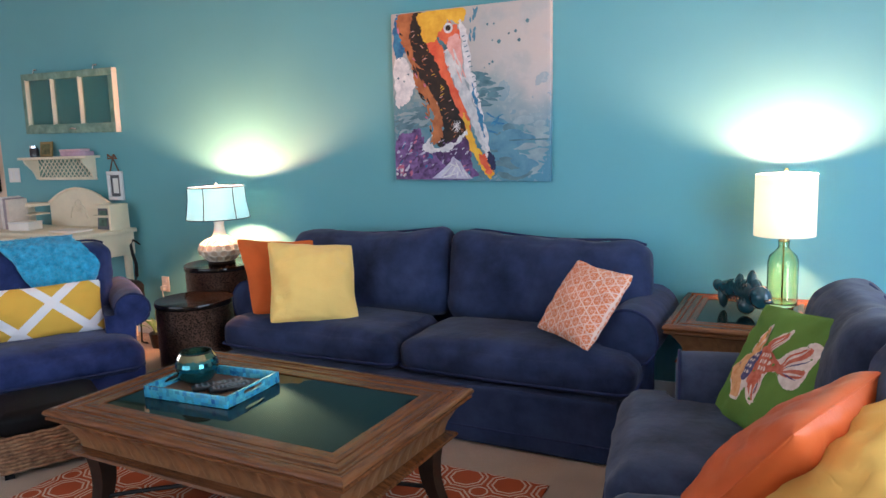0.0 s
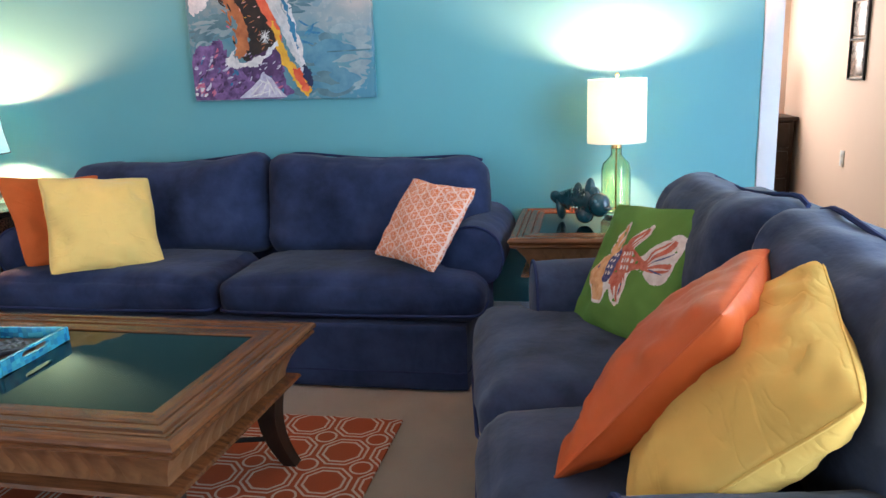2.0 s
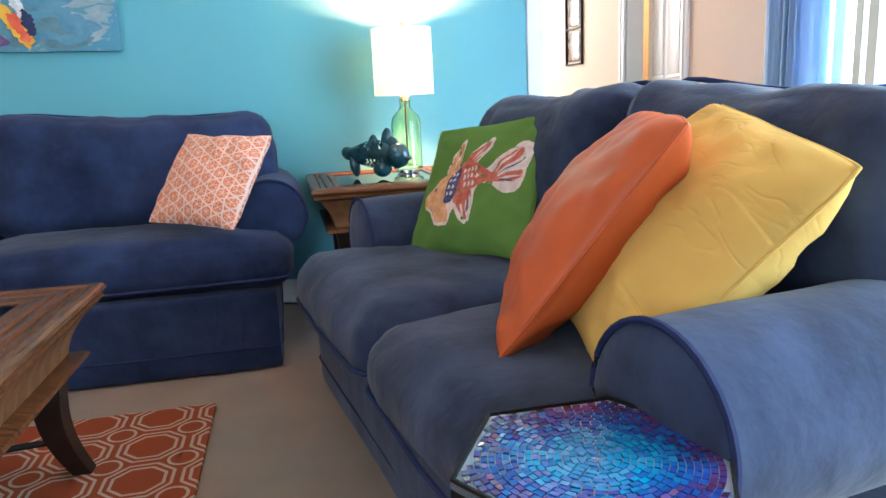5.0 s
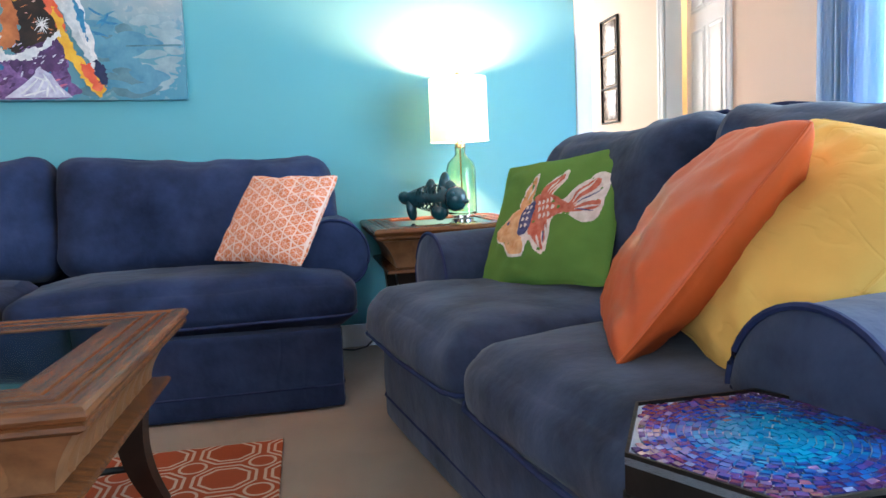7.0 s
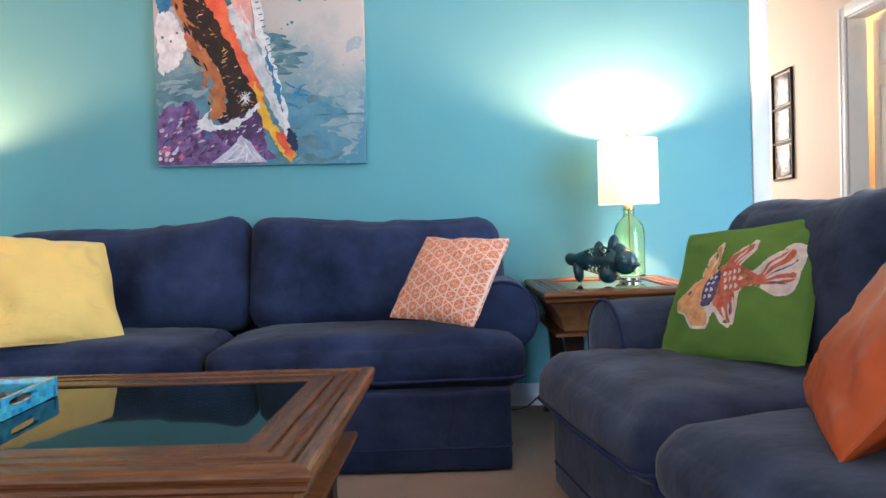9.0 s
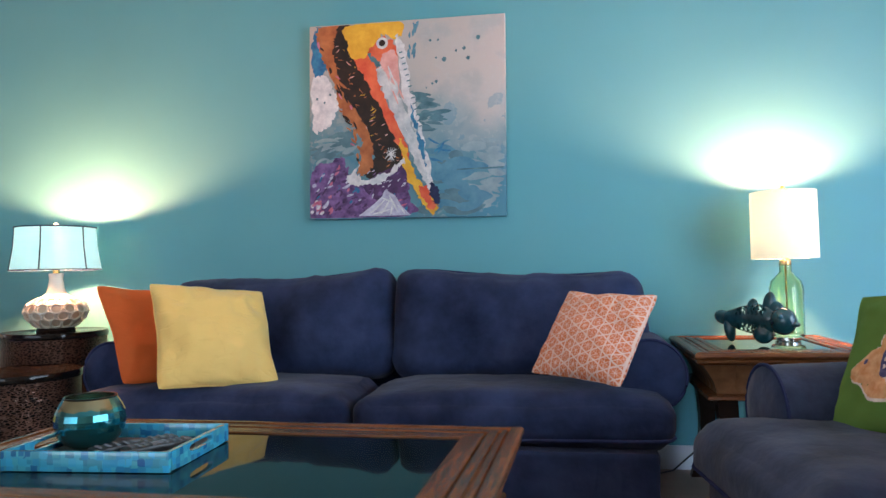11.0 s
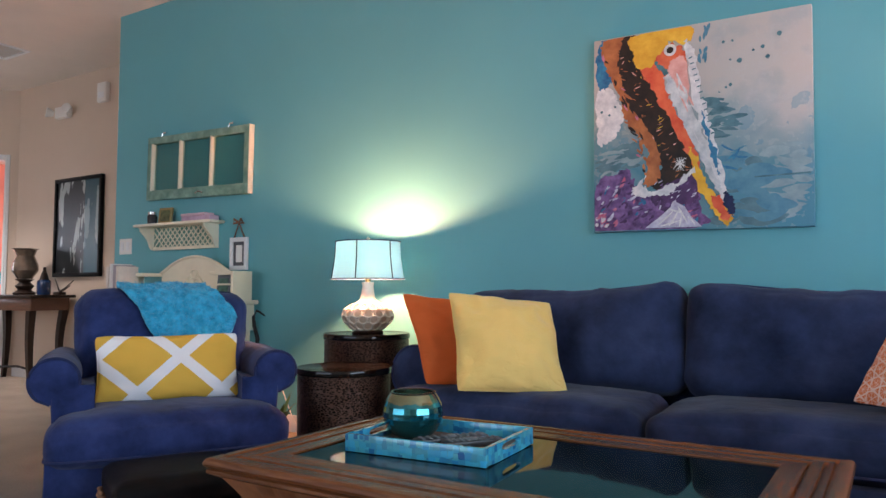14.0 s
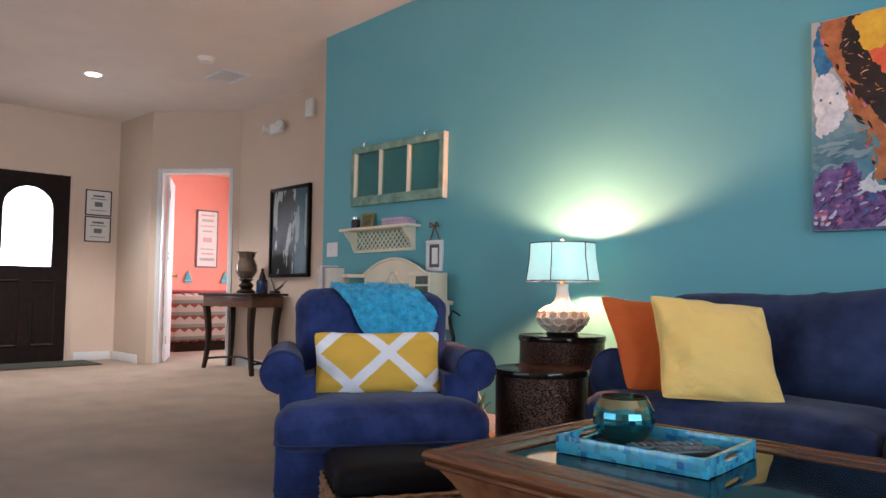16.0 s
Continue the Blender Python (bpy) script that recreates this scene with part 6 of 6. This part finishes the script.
VB = thing("vertical_blinds", pose(0, 0, 0), "pale blue vertical blinds drawn back beside the glass doors", "blinds")
part("headrail", box(1.455, 1.525, SL0, 3.27, 2.24, 2.29, 0.006), WHITE, VB)
bm = bmesh.new()
n = 6
for i in range(n + 1):
    x = -0.045 + 0.09 * i / n
    for z in (0.03, 2.235):
        bm.verts.new((x, 0.008 * math.cos(math.pi * (i / n - 0.5)), z))
bm.verts.ensure_lookup_table()
for i in range(n):
    bm.faces.new((bm.verts[2 * i], bm.verts[2 * i + 2], bm.verts[2 * i + 3], bm.verts[2 * i + 1]))
bmesh.ops.solidify(bm, geom=bm.faces[:], thickness=0.0015)
first = None
rng = random.Random(4)
for i in range(24):
    y = 3.24 - i * 0.021 if i < 16 else 2.9 - (i - 16) * 0.085
    m_ = pose(1.49, y, 0, 0, 0, rng.uniform(-14, 14) + (30 if i > 15 else 8))
    if first is None:
        first = part("vane", bm, BLIND, VB, m=m_)
    else:
        o = new("vane", first.data)
        o.parent, o.matrix_local = VB, m_

# ---- door in the east wall, seen past the teal wall ----


def panel_door(name, m, w, h, material, label, hinge_side=1):
    """A six-panel door leaf; x along its width from the hinge, face towards -y."""
    ob = tagged(new(name), label, kind="structure")
    ob.matrix_world = m
    part("leaf", box(0, w, -0.016, 0.016, 0.01, h, 0.003), material, ob)
    for x0, x1 in ((0.1 * w + 0.02, 0.47 * w), (0.53 * w, 0.9 * w - 0.02)):
        for z0, z1 in ((0.12 * h, 0.40 * h), (0.48 * h, 0.80 * h), (0.85 * h, 0.95 * h)):
            for s in (-1, 1):
                bm = ring((x1 - x0) / 2, (z1 - z0) / 2, [(0, 0), (-0.012, 0.006), (-0.03, 0.0), (-0.03, -0.004), (0, -0.004)])
                pl = part("panel_moulding", bm, material, ob, sharp=20, m=pose((x0 + x1) / 2, s * 0.0165, (z0 + z1) / 2, 90 if s < 0 else -90, 0, 0))
                part("panel", box(-(x1 - x0) / 2 + 0.03, (x1 - x0) / 2 - 0.03, -(z1 - z0) / 2 + 0.03, (z1 - z0) / 2 - 0.03, 0.0, 0.005, 0.003), material, pl)
    for s in (-1, 1):
        part("knob", lathe([(0, 0), (0.028, 0), (0.028, 0.006), (0.012, 0.012), (0.012, 0.035), (0.027, 0.05), (0.022, 0.068), (0, 0.072)], 20), BRASS, ob, "brass door knob", m=pose(w - 0.07, s * 0.016, h * 0.47, -90 * s, 0, 0))
    for z in (0.12 * h, 0.57 * h, 0.9 * h):
        part("hinge", box(-0.012, 0.03, -0.022, -0.0165, z - 0.05, z + 0.05, 0.002), BRASS, ob, "brass hinge")
    return ob


def casing(name, m, w, h, material=None, cw=0.075):
    """Door casing round an opening of width w from x=0, on the face y=0 towards -y."""
    ob = tagged(new(name), "white painted door casing", kind="structure")
    ob.matrix_world = m
    for x0, x1, z0, z1 in ((-cw, 0, 0, h + cw), (w, w + cw, 0, h + cw), (0, w, h, h + cw)):
        part("casing_board", box(x0, x1, -0.016, -0.001, z0, z1, 0.004), material or WHITE, ob)
        k = cw * 0.3
        if z1 - z0 > x1 - x0:
            part("casing_bead", box(x0 + k, x0 + k * 1.6, -0.021, -0.0162, z0, z1 - 0.01, 0.002), material or WHITE, ob)
    for x0, x1, z0, z1 in ((-0.001, 0.012, 0, h), (w - 0.012, w + 0.001, 0, h), (0.012, w - 0.012, h - 0.012, h)):
        part("jamb", box(x0, x1, 0.0, 0.118, z0, z1), material or WHITE, ob)
    return ob


# wall face x=EX looks to -x: local x runs along -y (from far to near)
casing("trim_east_door", pose(EX, ED1, 0, 0, 0, -90), ED1 - ED0, EDH)
panel_door("door_east", pose(EX + 0.06, ED0 + 0.016, 0, 0, 0, 90 - 9) @ pose(0, 0, 0), ED1 - ED0 - 0.03, EDH - 0.02, WHITE, "white six-panel door with brass knob, slightly open")

ST = thing("wall_art", pose(EX - 0.002, 5.70, 1.555, 0, 0, -90), "tall dark metal wall art with three pictures", "wall art")
for x0, x1, z0, z1 in ((-0.155, -0.143, -0.40, 0.40), (0.143, 0.155, -0.40, 0.40), (-0.143, 0.143, 0.388, 0.40), (-0.143, 0.143, -0.40, -0.388), (-0.143, 0.143, 0.122, 0.136), (-0.143, 0.143, -0.136, -0.122)):
    part("frame_bar", box(x0, x1, -0.018, 0, z0, z1, 0.002), IRON, ST)
for z in (-0.262, 0.0, 0.262):
    part("picture", box(-0.11, 0.11, -0.012, -0.004, z - 0.11, z + 0.11, 0.003), mat("dark_floral_print", (0.08, 0.07, 0.06), 0.25, 0.8, 22, 0.2, 60, color2=(0.35, 0.30, 0.26)), ST, "dark printed panel")
plate("wall_outlet", 0, 0, 0.075, 0.115, [(0, 0.025, 0.035, 0.03), (0, -0.025, 0.035, 0.03)], "white wall outlet on the peach wall", category="outlet").matrix_world = pose(EX - 0.002, 5.85, 0.6, 0, 0, -90)
DR = thing("dresser", pose(1.28, 7.22, 0), "dark brown wooden dresser in the bedroom", "dresser")
part("body", box(-0.62, 0.28, -0.24, 0.24, 0.06, 0.80, 0.006), DARKW, DR)
part("top", box(-0.65, 0.31, -0.27, 0.26, 0.80, 0.835, 0.008), DARKW, DR)
part("plinth", box(-0.6, 0.26, -0.22, 0.22, 0.0, 0.06), DARKW, DR)
for z in (0.09, 0.33, 0.57):
    dd = part("drawer", box(-0.58, 0.24, -0.255, -0.241, z, z + 0.21, 0.005), DARKW, DR)
    for x in (-0.35, 0.02):
        part("pull", lathe([(0, 0), (0.01, 0), (0.016, 0.018), (0, 0.024)], 12), BRASS, dd, m=pose(x, -0.255, z + 0.105, 90, 0, 0))
BL = thing("table_lamp", pose(1.15, 7.2, 0.836), "amber shaded table lamp on the bedroom dresser", "lamp")
part("base", lathe([(0, 0), (0.07, 0), (0.07, 0.01), (0.03, 0.03), (0.05, 0.12), (0.02, 0.25), (0.01, 0.30), (0, 0.30)], 24), CREAM, BL)
part("shade", shell([(0.16, 0.29), (0.12, 0.52)]), SHADE_O, BL, "amber fabric shade")
BD = thing("bed", pose(0.25, 6.35, 0), "low bed with a tan bedspread in the bedroom", "bed")
part("mattress", softbox(0, 0, 0.30, 1.6, 1.0, 0.58, 0.12, 0.02, 0, 0.012, 14, 2), mat("tan_bedspread", (0.48, 0.33, 0.20), 0.9, 0.1, 8, 0.4, 120), BD, "tan bedspread")
part("base", box(-0.75, 0.75, -0.45, 0.45, 0, 0.06), DARKW, BD)

# ---- hall ----
A_ = math.degrees(math.atan2(-dv.y, -dv.x))
# local x from the far (hinge) jamb towards the hall corner, -y towards the living room
o_ = DA + dv * D1
HALLD = pose(o_.x, o_.y, 0, 0, 0, A_)
casing("trim_coral_door", HALLD, D1 - D0, DH, cw=0.045)
panel_door("door_coral", HALLD @ pose(0.03, 0.13, 0, 0, 0, 112), 0.84, DH - 0.03, WHITE, "white panelled door standing open into the coral room")
PS = thing("framed_poster", pose(-14.29, 6.62, 1.93, 0, 0, 90), "tall framed white poster with faint print on the coral wall", "poster")
part("frame", box(-0.22, 0.22, -0.02, 0, -0.56, 0.56, 0.004), GREY, PS)
part("sheet", box(-0.195, 0.195, -0.024, -0.0205, -0.535, 0.535), PAPER, PS)
for i, (z, w2, h2) in enumerate(((0.46, 0.14, 0.03), (0.36, 0.12, 0.05), (0.25, 0.15, 0.02), (0.15, 0.1, 0.03), (-0.02, 0.09, 0.09), (-0.2, 0.14, 0.02), (-0.29, 0.12, 0.03), (-0.4, 0.15, 0.05))):
    part("print_bar", box(-w2, w2, -0.0265, -0.0245, z - h2 / 2, z + h2 / 2), mat("faded_print", (0.55, 0.50, 0.48), 0.7) if i % 2 else mat("faded_red_print", (0.66, 0.48, 0.44), 0.7), PS)
BED2 = thing("bed", pose(-12.45, 5.75, 0, 0, 0, 0), "bed with a cream and teal striped quilt in the coral room", "bed")
QUILT = mat("striped_quilt", (0.7, 0.66, 0.6), 0.9, 0.1, 9, 0.4, 90)
g = Graph(QUILT)
k_ = g.f("FRACT", g.f("MULTIPLY", g.z, 5.5))
tri = g.f("ABSOLUTE", g.f("SUBTRACT", g.f("FRACT", g.f("MULTIPLY", g.y, 7.0)), 0.5))
c_ = g.mix(g.f("LESS_THAN", k_, 0.28), (0.68, 0.66, 0.62), (0.30, 0.42, 0.38))
c_ = g.mix(g.f("GREATER_THAN", k_, g.f("ADD", g.f("MULTIPLY", tri, 0.6), 0.62)), c_, (0.35, 0.12, 0.10))
g.color(c_)
part("mattress", softbox(0, 0, 0.50, 1.9, 1.9, 0.74, 0.08, 0.02, 0, 0.01, 14, 2), QUILT, BED2, "cream quilt with bands of pattern")
part("bed_frame", box(-0.9, 0.9, -0.9, 0.9, 0, 0.13), DARKW, BED2)
part("folded_blanket", softbox(0.5, 0, 0.905, 0.5, 1.85, 0.05, 0.02, 0, 0, 0.006, 10, 5), mat("rose_blanket", (0.62, 0.16, 0.16), 0.9, 0.2, 12), BED2, "rose coloured folded blanket")
for x, y in ((-14.28, 6.25), (-14.28, 7.0)):
    SB = thing("wall_ornament", pose(x, y, 1.12, 0, 0, 90), "small turquoise sailboat ornament on the coral wall", "wall art", "sailboat ornaments")
    part("sail", prism([(-0.06, 0.0), (0.0, 0.19), (0.075, 0.0)], -0.02, 0), mat("turquoise_enamel", (0.04, 0.42, 0.52), 0.4, 0.1, 9), SB)
    part("hull", prism([(-0.09, -0.01), (0.1, -0.01), (0.07, -0.05), (-0.06, -0.05)], -0.025, 0), mat("turquoise_hull", (0.05, 0.32, 0.45), 0.4, 0.1, 9), SB)

# dark panelled front door with an arched light; face towards +x, local x along -y... seen from inside
FDW = FD1 - FD0
FDR = tagged(new("door_front"), "dark brown panelled front door with arched glass", kind="structure")
FDR.matrix_world = pose(FX - 0.03, FD0, 0, 0, 0, 90)
DOORW = mat("espresso_door_paint", (0.014, 0.007, 0.006), 0.5, 0.3, 12, 0.1, 60, spec=0.2)
aw2, az0, az1 = 0.29, 1.20, 1.93
cxm = FDW / 2
for x0, x1, z0, z1 in ((0.004, cxm - aw2, 0.01, FDH - 0.004), (cxm + aw2, FDW - 0.004, 0.01, FDH - 0.004), (cxm - aw2, cxm + aw2, 0.01, az0)):
    part("door_board", box(x0, x1, -0.02, 0.02, z0, z1), DOORW, FDR)
top = [(cxm + aw2 * math.cos(a), az1 + aw2 * math.sin(a)) for a in [math.pi * i / 20 for i in range(21)]]
part("arch_head", prism([(cxm - aw2, FDH - 0.004), (cxm + aw2, FDH - 0.004)] + top, -0.02, 0.02), DOORW, FDR, sharp=20)
glass_loop = [(cxm - aw2, az0), (cxm + aw2, az0)] + top
part("arched_glass", prism(glass_loop, -0.004, 0.004), FROST, FDR, "bright arched glass").visible_shadow = False
part("glass_bead", tube([(x, -0.022, z) for x, z in glass_loop], 0.014, 6, True), DOORW, FDR)
for x in (cxm - 0.21, cxm + 0.21):
    pl = part("panel_moulding", ring(0.15, 0.42, [(0, 0), (-0.02, 0.012), (-0.04, 0.0), (-0.04, -0.004), (0, -0.004)]), DOORW, FDR, sharp=20, m=pose(x, -0.0205, 0.62, 90, 0, 0))
part("knob", lathe([(0, 0), (0.03, 0), (0.03, 0.006), (0.013, 0.012), (0.013, 0.04), (0.03, 0.055), (0, 0.075)], 20), BRASS, FDR, m=pose(0.09, -0.02, 1.05, 90, 0, 0))
for z in (0.25, 1.2, 2.15):
    part("hinge", box(FDW - 0.02, FDW - 0.003, -0.026, -0.0205, z - 0.05, z + 0.05), IRON, FDR)
casing("trim_front_door", pose(FX, FD0, 0, 0, 0, 90), FDW, FDH, PEACH, 0.05)
DM = thing("door_mat", pose(FX + 0.38, 2.78, 0.001), "dark green and brown door mat before the front door", "mat")
part("mat_body", box(-0.32, 0.32, -0.62, 0.62, 0, 0.014, 0.004), MAT, DM)
part("border", ring(0.33, 0.63, [(0, 0), (0, 0.010), (-0.03, 0.016), (-0.03, 0)]), mat("brown_mat_border", (0.05, 0.03, 0.022), 0.9), DM)
bd = tagged(part("backdrop", box(-13.2, -13.1, 0.5, 3.6, -0.1, 3.0), DAY), "bright daylight beyond the front door", kind="structure")
for zt, zb in ((2.24, 1.90), (1.885, 1.55)):
    ct_ = thing("framed_certificate", pose(FX + 0.002, 3.525, (zt + zb) / 2, 0, 0, 90), "thin dark framed certificate on the entry wall", "picture frame", "certificates")
    hh = (zt - zb) / 2
    for x0, x1, z0, z1 in ((-0.165, 0.165, hh - 0.014, hh), (-0.165, 0.165, -hh, -hh + 0.014), (-0.165, -0.151, -hh + 0.014, hh - 0.014), (0.151, 0.165, -hh + 0.014, hh - 0.014)):
        part("frame_rail", box(x0, x1, -0.015, 0, z0, z1, 0.002), IRON, ct_)
    part("sheet", box(-0.151, 0.151, -0.008, 0, -hh + 0.014, hh - 0.014), PAPER, ct_)
    for z, w2, h2 in ((0.09, 0.07, 0.025), (0.05, 0.1, 0.01), (-0.02, 0.05, 0.06), (-0.1, 0.1, 0.008)):
        part("print_bar", box(-w2, w2, -0.0105, -0.0085, z - h2 / 2, z + h2 / 2), GREY, ct_)

CN = thing("console_table", pose(-8.68, 4.36, 0), "dark brown console table with curved legs in the hall", "table")
part("top", box(-0.64, 0.64, -0.23, 0.23, 0.865, 0.895, 0.008), DARKW, CN)
part("apron", box(-0.58, 0.58, -0.19, 0.2, 0.74, 0.864, 0.004), mat("brown_console_wood", (0.10, 0.045, 0.025), 0.35, 0.4, 12, stretch=(1, 10, 10)), CN)
for sx in (-1, 1):
    for sy in (-1, 1):
        bm = bmesh.new()
        rows_ = []
        for i in range(11):
            t = i / 10
            s = 0.034 - 0.014 * t
            x = sx * (0.54 - 0.05 * math.sin(math.pi * t) + 0.03 * t * t)
            y = sy * (0.165 - 0.015 * math.sin(math.pi * t))
            rows_.append([bm.verts.new((x + a * s, y + b * s, 0.74 * (1 - t))) for a, b in ((-1, -1), (1, -1), (1, 1), (-1, 1))])
        for a, b in zip(rows_, rows_[1:]):
            for i in range(4):
                bm.faces.new((a[i], a[(i + 1) % 4], b[(i + 1) % 4], b[i]))
        bm.faces.new(rows_[0])
        bm.faces.new(rows_[-1])
        part("leg", bm, DARKW, CN)
part("stretcher", tube([(-0.5, 0, 0.12), (0, 0, 0.16), (0.5, 0, 0.12)], 0.012, 8), IRON, CN)
for s in (-1, 1):
    part("stretcher", tube([(s * 0.5, -0.16, 0.12), (s * 0.5, 0.16, 0.12)], 0.012, 8), IRON, CN)
VS = thing("hurricane_vase", pose(-8.58, 4.36, 0.896), "smoky glass hurricane vase on a dark carved foot", "vase")
part("foot", lathe([(0, 0), (0.10, 0), (0.11, 0.02), (0.06, 0.05), (0.09, 0.09), (0.05, 0.13), (0.09, 0.16), (0, 0.16)], 28), DARKW, VS, "dark carved foot")
part("glass", lathe([(0, 0.161), (0.07, 0.165), (0.125, 0.25), (0.12, 0.32), (0.085, 0.40), (0.105, 0.46), (0.13, 0.475), (0.125, 0.475), (0.1, 0.458), (0.08, 0.40), (0.114, 0.32), (0.118, 0.25), (0.065, 0.172), (0, 0.168)], 28), mat("smoky_mercury_glass", (0.22, 0.17, 0.13), 0.12, 0.4, 10, metal=0.6, coat=0.5), VS, "smoky glass bowl")
JR = thing("blue_jar", pose(-8.17, 4.33, 0.896), "dark blue glass jar candle on the console", "jar")
part("jar", lathe([(0, 0), (0.06, 0), (0.065, 0.02), (0.065, 0.13), (0.05, 0.15), (0, 0.15)], 22), mat("cobalt_jar", (0.008, 0.03, 0.10), 0.12, 0.2, 9, coat=0.5), JR)
part("lid", lathe([(0, 0.15), (0.045, 0.15), (0.03, 0.20), (0.012, 0.25), (0.018, 0.27), (0, 0.28)], 16), DARKW, JR)
BR = thing("branch_ornament", pose(-7.98, 4.38, 0.896), "dark twisted branch ornament on the console", "ornament")
part("base", box(-0.05, 0.05, -0.04, 0.04, 0, 0.03, 0.008), DARKW, BR)
for i, (dx, dz) in enumerate(((0.2, 0.14), (0.14, 0.09), (-0.12, 0.16))):
    part("twig", tube([(0, 0, 0.03), (dx * 0.4, 0.01, dz * 0.5), (dx, 0.02, dz)], 0.009, 6, r_end=0.004), DARKW, BR)
A2 = thing("framed_art", pose(-8.06, 4.617, 1.595), "black framed dark abstract art with pale streaks", "painting")
for x0, x1, z0, z1 in ((-0.41, 0.41, 0.475, 0.515), (-0.41, 0.41, -0.515, -0.475), (-0.41, -0.37, -0.475, 0.475), (0.37, 0.41, -0.475, 0.475)):
    part("frame_rail", box(x0, x1, -0.04, 0, z0, z1, 0.005), BLACK, A2)
STREAK = mat("dark_streaked_art", (0.015, 0.02, 0.02), 0.35, 0.5, 5, spec=0.3, stretch=(3, 3, 0.7))
g = Graph(STREAK)
mpn = g.n.new("ShaderNodeMapping")
mpn.inputs["Scale"].default_value = (9, 9, 2.2)
g.l.new(g.co, mpn.inputs[0])
nz_ = g.n.new("ShaderNodeTexNoise")
nz_.inputs["Scale"].default_value, nz_.inputs["Detail"].default_value = 1.0, 5
g.l.new(mpn.outputs[0], nz_.inputs["Vector"])
c_ = g.mix(g.f("GREATER_THAN", nz_.outputs["Fac"], 0.56), (0.012, 0.016, 0.018), (0.42, 0.46, 0.44))
c_ = g.mix(g.f("MULTIPLY", g.f("GREATER_THAN", g.x, 0.12), 0.5), c_, (0.01, 0.12, 0.16))
g.color(c_)
part("picture", box(-0.37, 0.37, -0.025, 0, -0.475, 0.475), STREAK, A2)
EL = thing("emergency_light", pose(-8.36, 4.617, 2.82), "white twin-head emergency light on the hall wall", "wall light")
part("housing", box(-0.11, 0.11, -0.07, 0, -0.06, 0.06, 0.012), PLASTIC, EL)
for s in (-1, 1):
    part("head", lathe([(0, 0), (0.03, 0), (0.055, 0.07), (0.05, 0.075), (0, 0.06)], 18), PLASTIC, EL, m=pose(s * 0.15, -0.05, 0.0, 80, 0, s * 25))
SB2 = thing("alarm_box", pose(-7.68, 4.617, 2.94), "small white alarm box high on the hall wall", "alarm")
part("body", box(-0.075, 0.075, -0.05, 0, -0.1, 0.1, 0.01), PLASTIC, SB2)
part("grille", box(-0.05, 0.05, -0.053, -0.0505, -0.06, 0.0), WHITE, SB2)
# ceiling fittings
RL = thing("recessed_light", pose(-9.0, 2.75, CE), "lit round recessed ceiling light with white trim", "ceiling light")
part("trim", lathe([(0.105, -0.001), (0.105, -0.008), (0.08, -0.012), (0.075, -0.001)], 32, close=True), WHITE, RL)
part("lamp", lathe([(0, -0.002), (0.074, -0.002), (0.07, -0.008), (0, -0.010)], 28), glow("warm_downlight", (1.0, 0.85, 0.6), 14), RL, "glowing lamp")
SM = thing("smoke_detector", pose(-7.65, 3.36, CE), "round white smoke detector on the ceiling", "smoke detector")
part("base", lathe([(0, -0.001), (0.085, -0.001), (0.085, -0.012), (0, -0.012)], 28), PLASTIC, SM)
part("cap", lathe([(0, -0.012), (0.07, -0.0125), (0.06, -0.045), (0, -0.05)], 28), PLASTIC, SM)
AV = thing("ceiling_vent", pose(-8.05, 3.78, CE, 0, 0, 0), "white slatted air vent in the ceiling", "vent")
part("frame", ring(0.22, 0.16, [(0, -0.001), (0, -0.012), (-0.03, -0.014), (-0.03, -0.001)]), WHITE, AV)
for i in range(11):
    part("slat", box(-0.19, 0.19, -0.008, 0.008, -0.001, 0.001), WHITE, AV, m=pose(0, -0.115 + i * 0.023, -0.008, 35, 0, 0))
part("backing", box(-0.19, 0.19, -0.13, 0.13, -0.002, -0.001), CEIL, AV)
# slim pedestal at the edge of the hall
PD = thing("pedestal", pose(-9.1, 1.55, 0), "pale blue grey pedestal with a dark moulded cap", "pedestal")
part("shaft", box(-0.12, 0.12, -0.12, 0.12, 0, 1.72, 0.01), mat("pale_blue_paint", (0.42, 0.52, 0.58), 0.6, 0.1, 6), PD)
part("cap", ring(0.16, 0.16, [(0, 1.80), (0.0, 1.83), (-0.15, 1.835), (-0.15, 1.72), (-0.035, 1.721), (-0.02, 1.76)]), DARKW, PD)
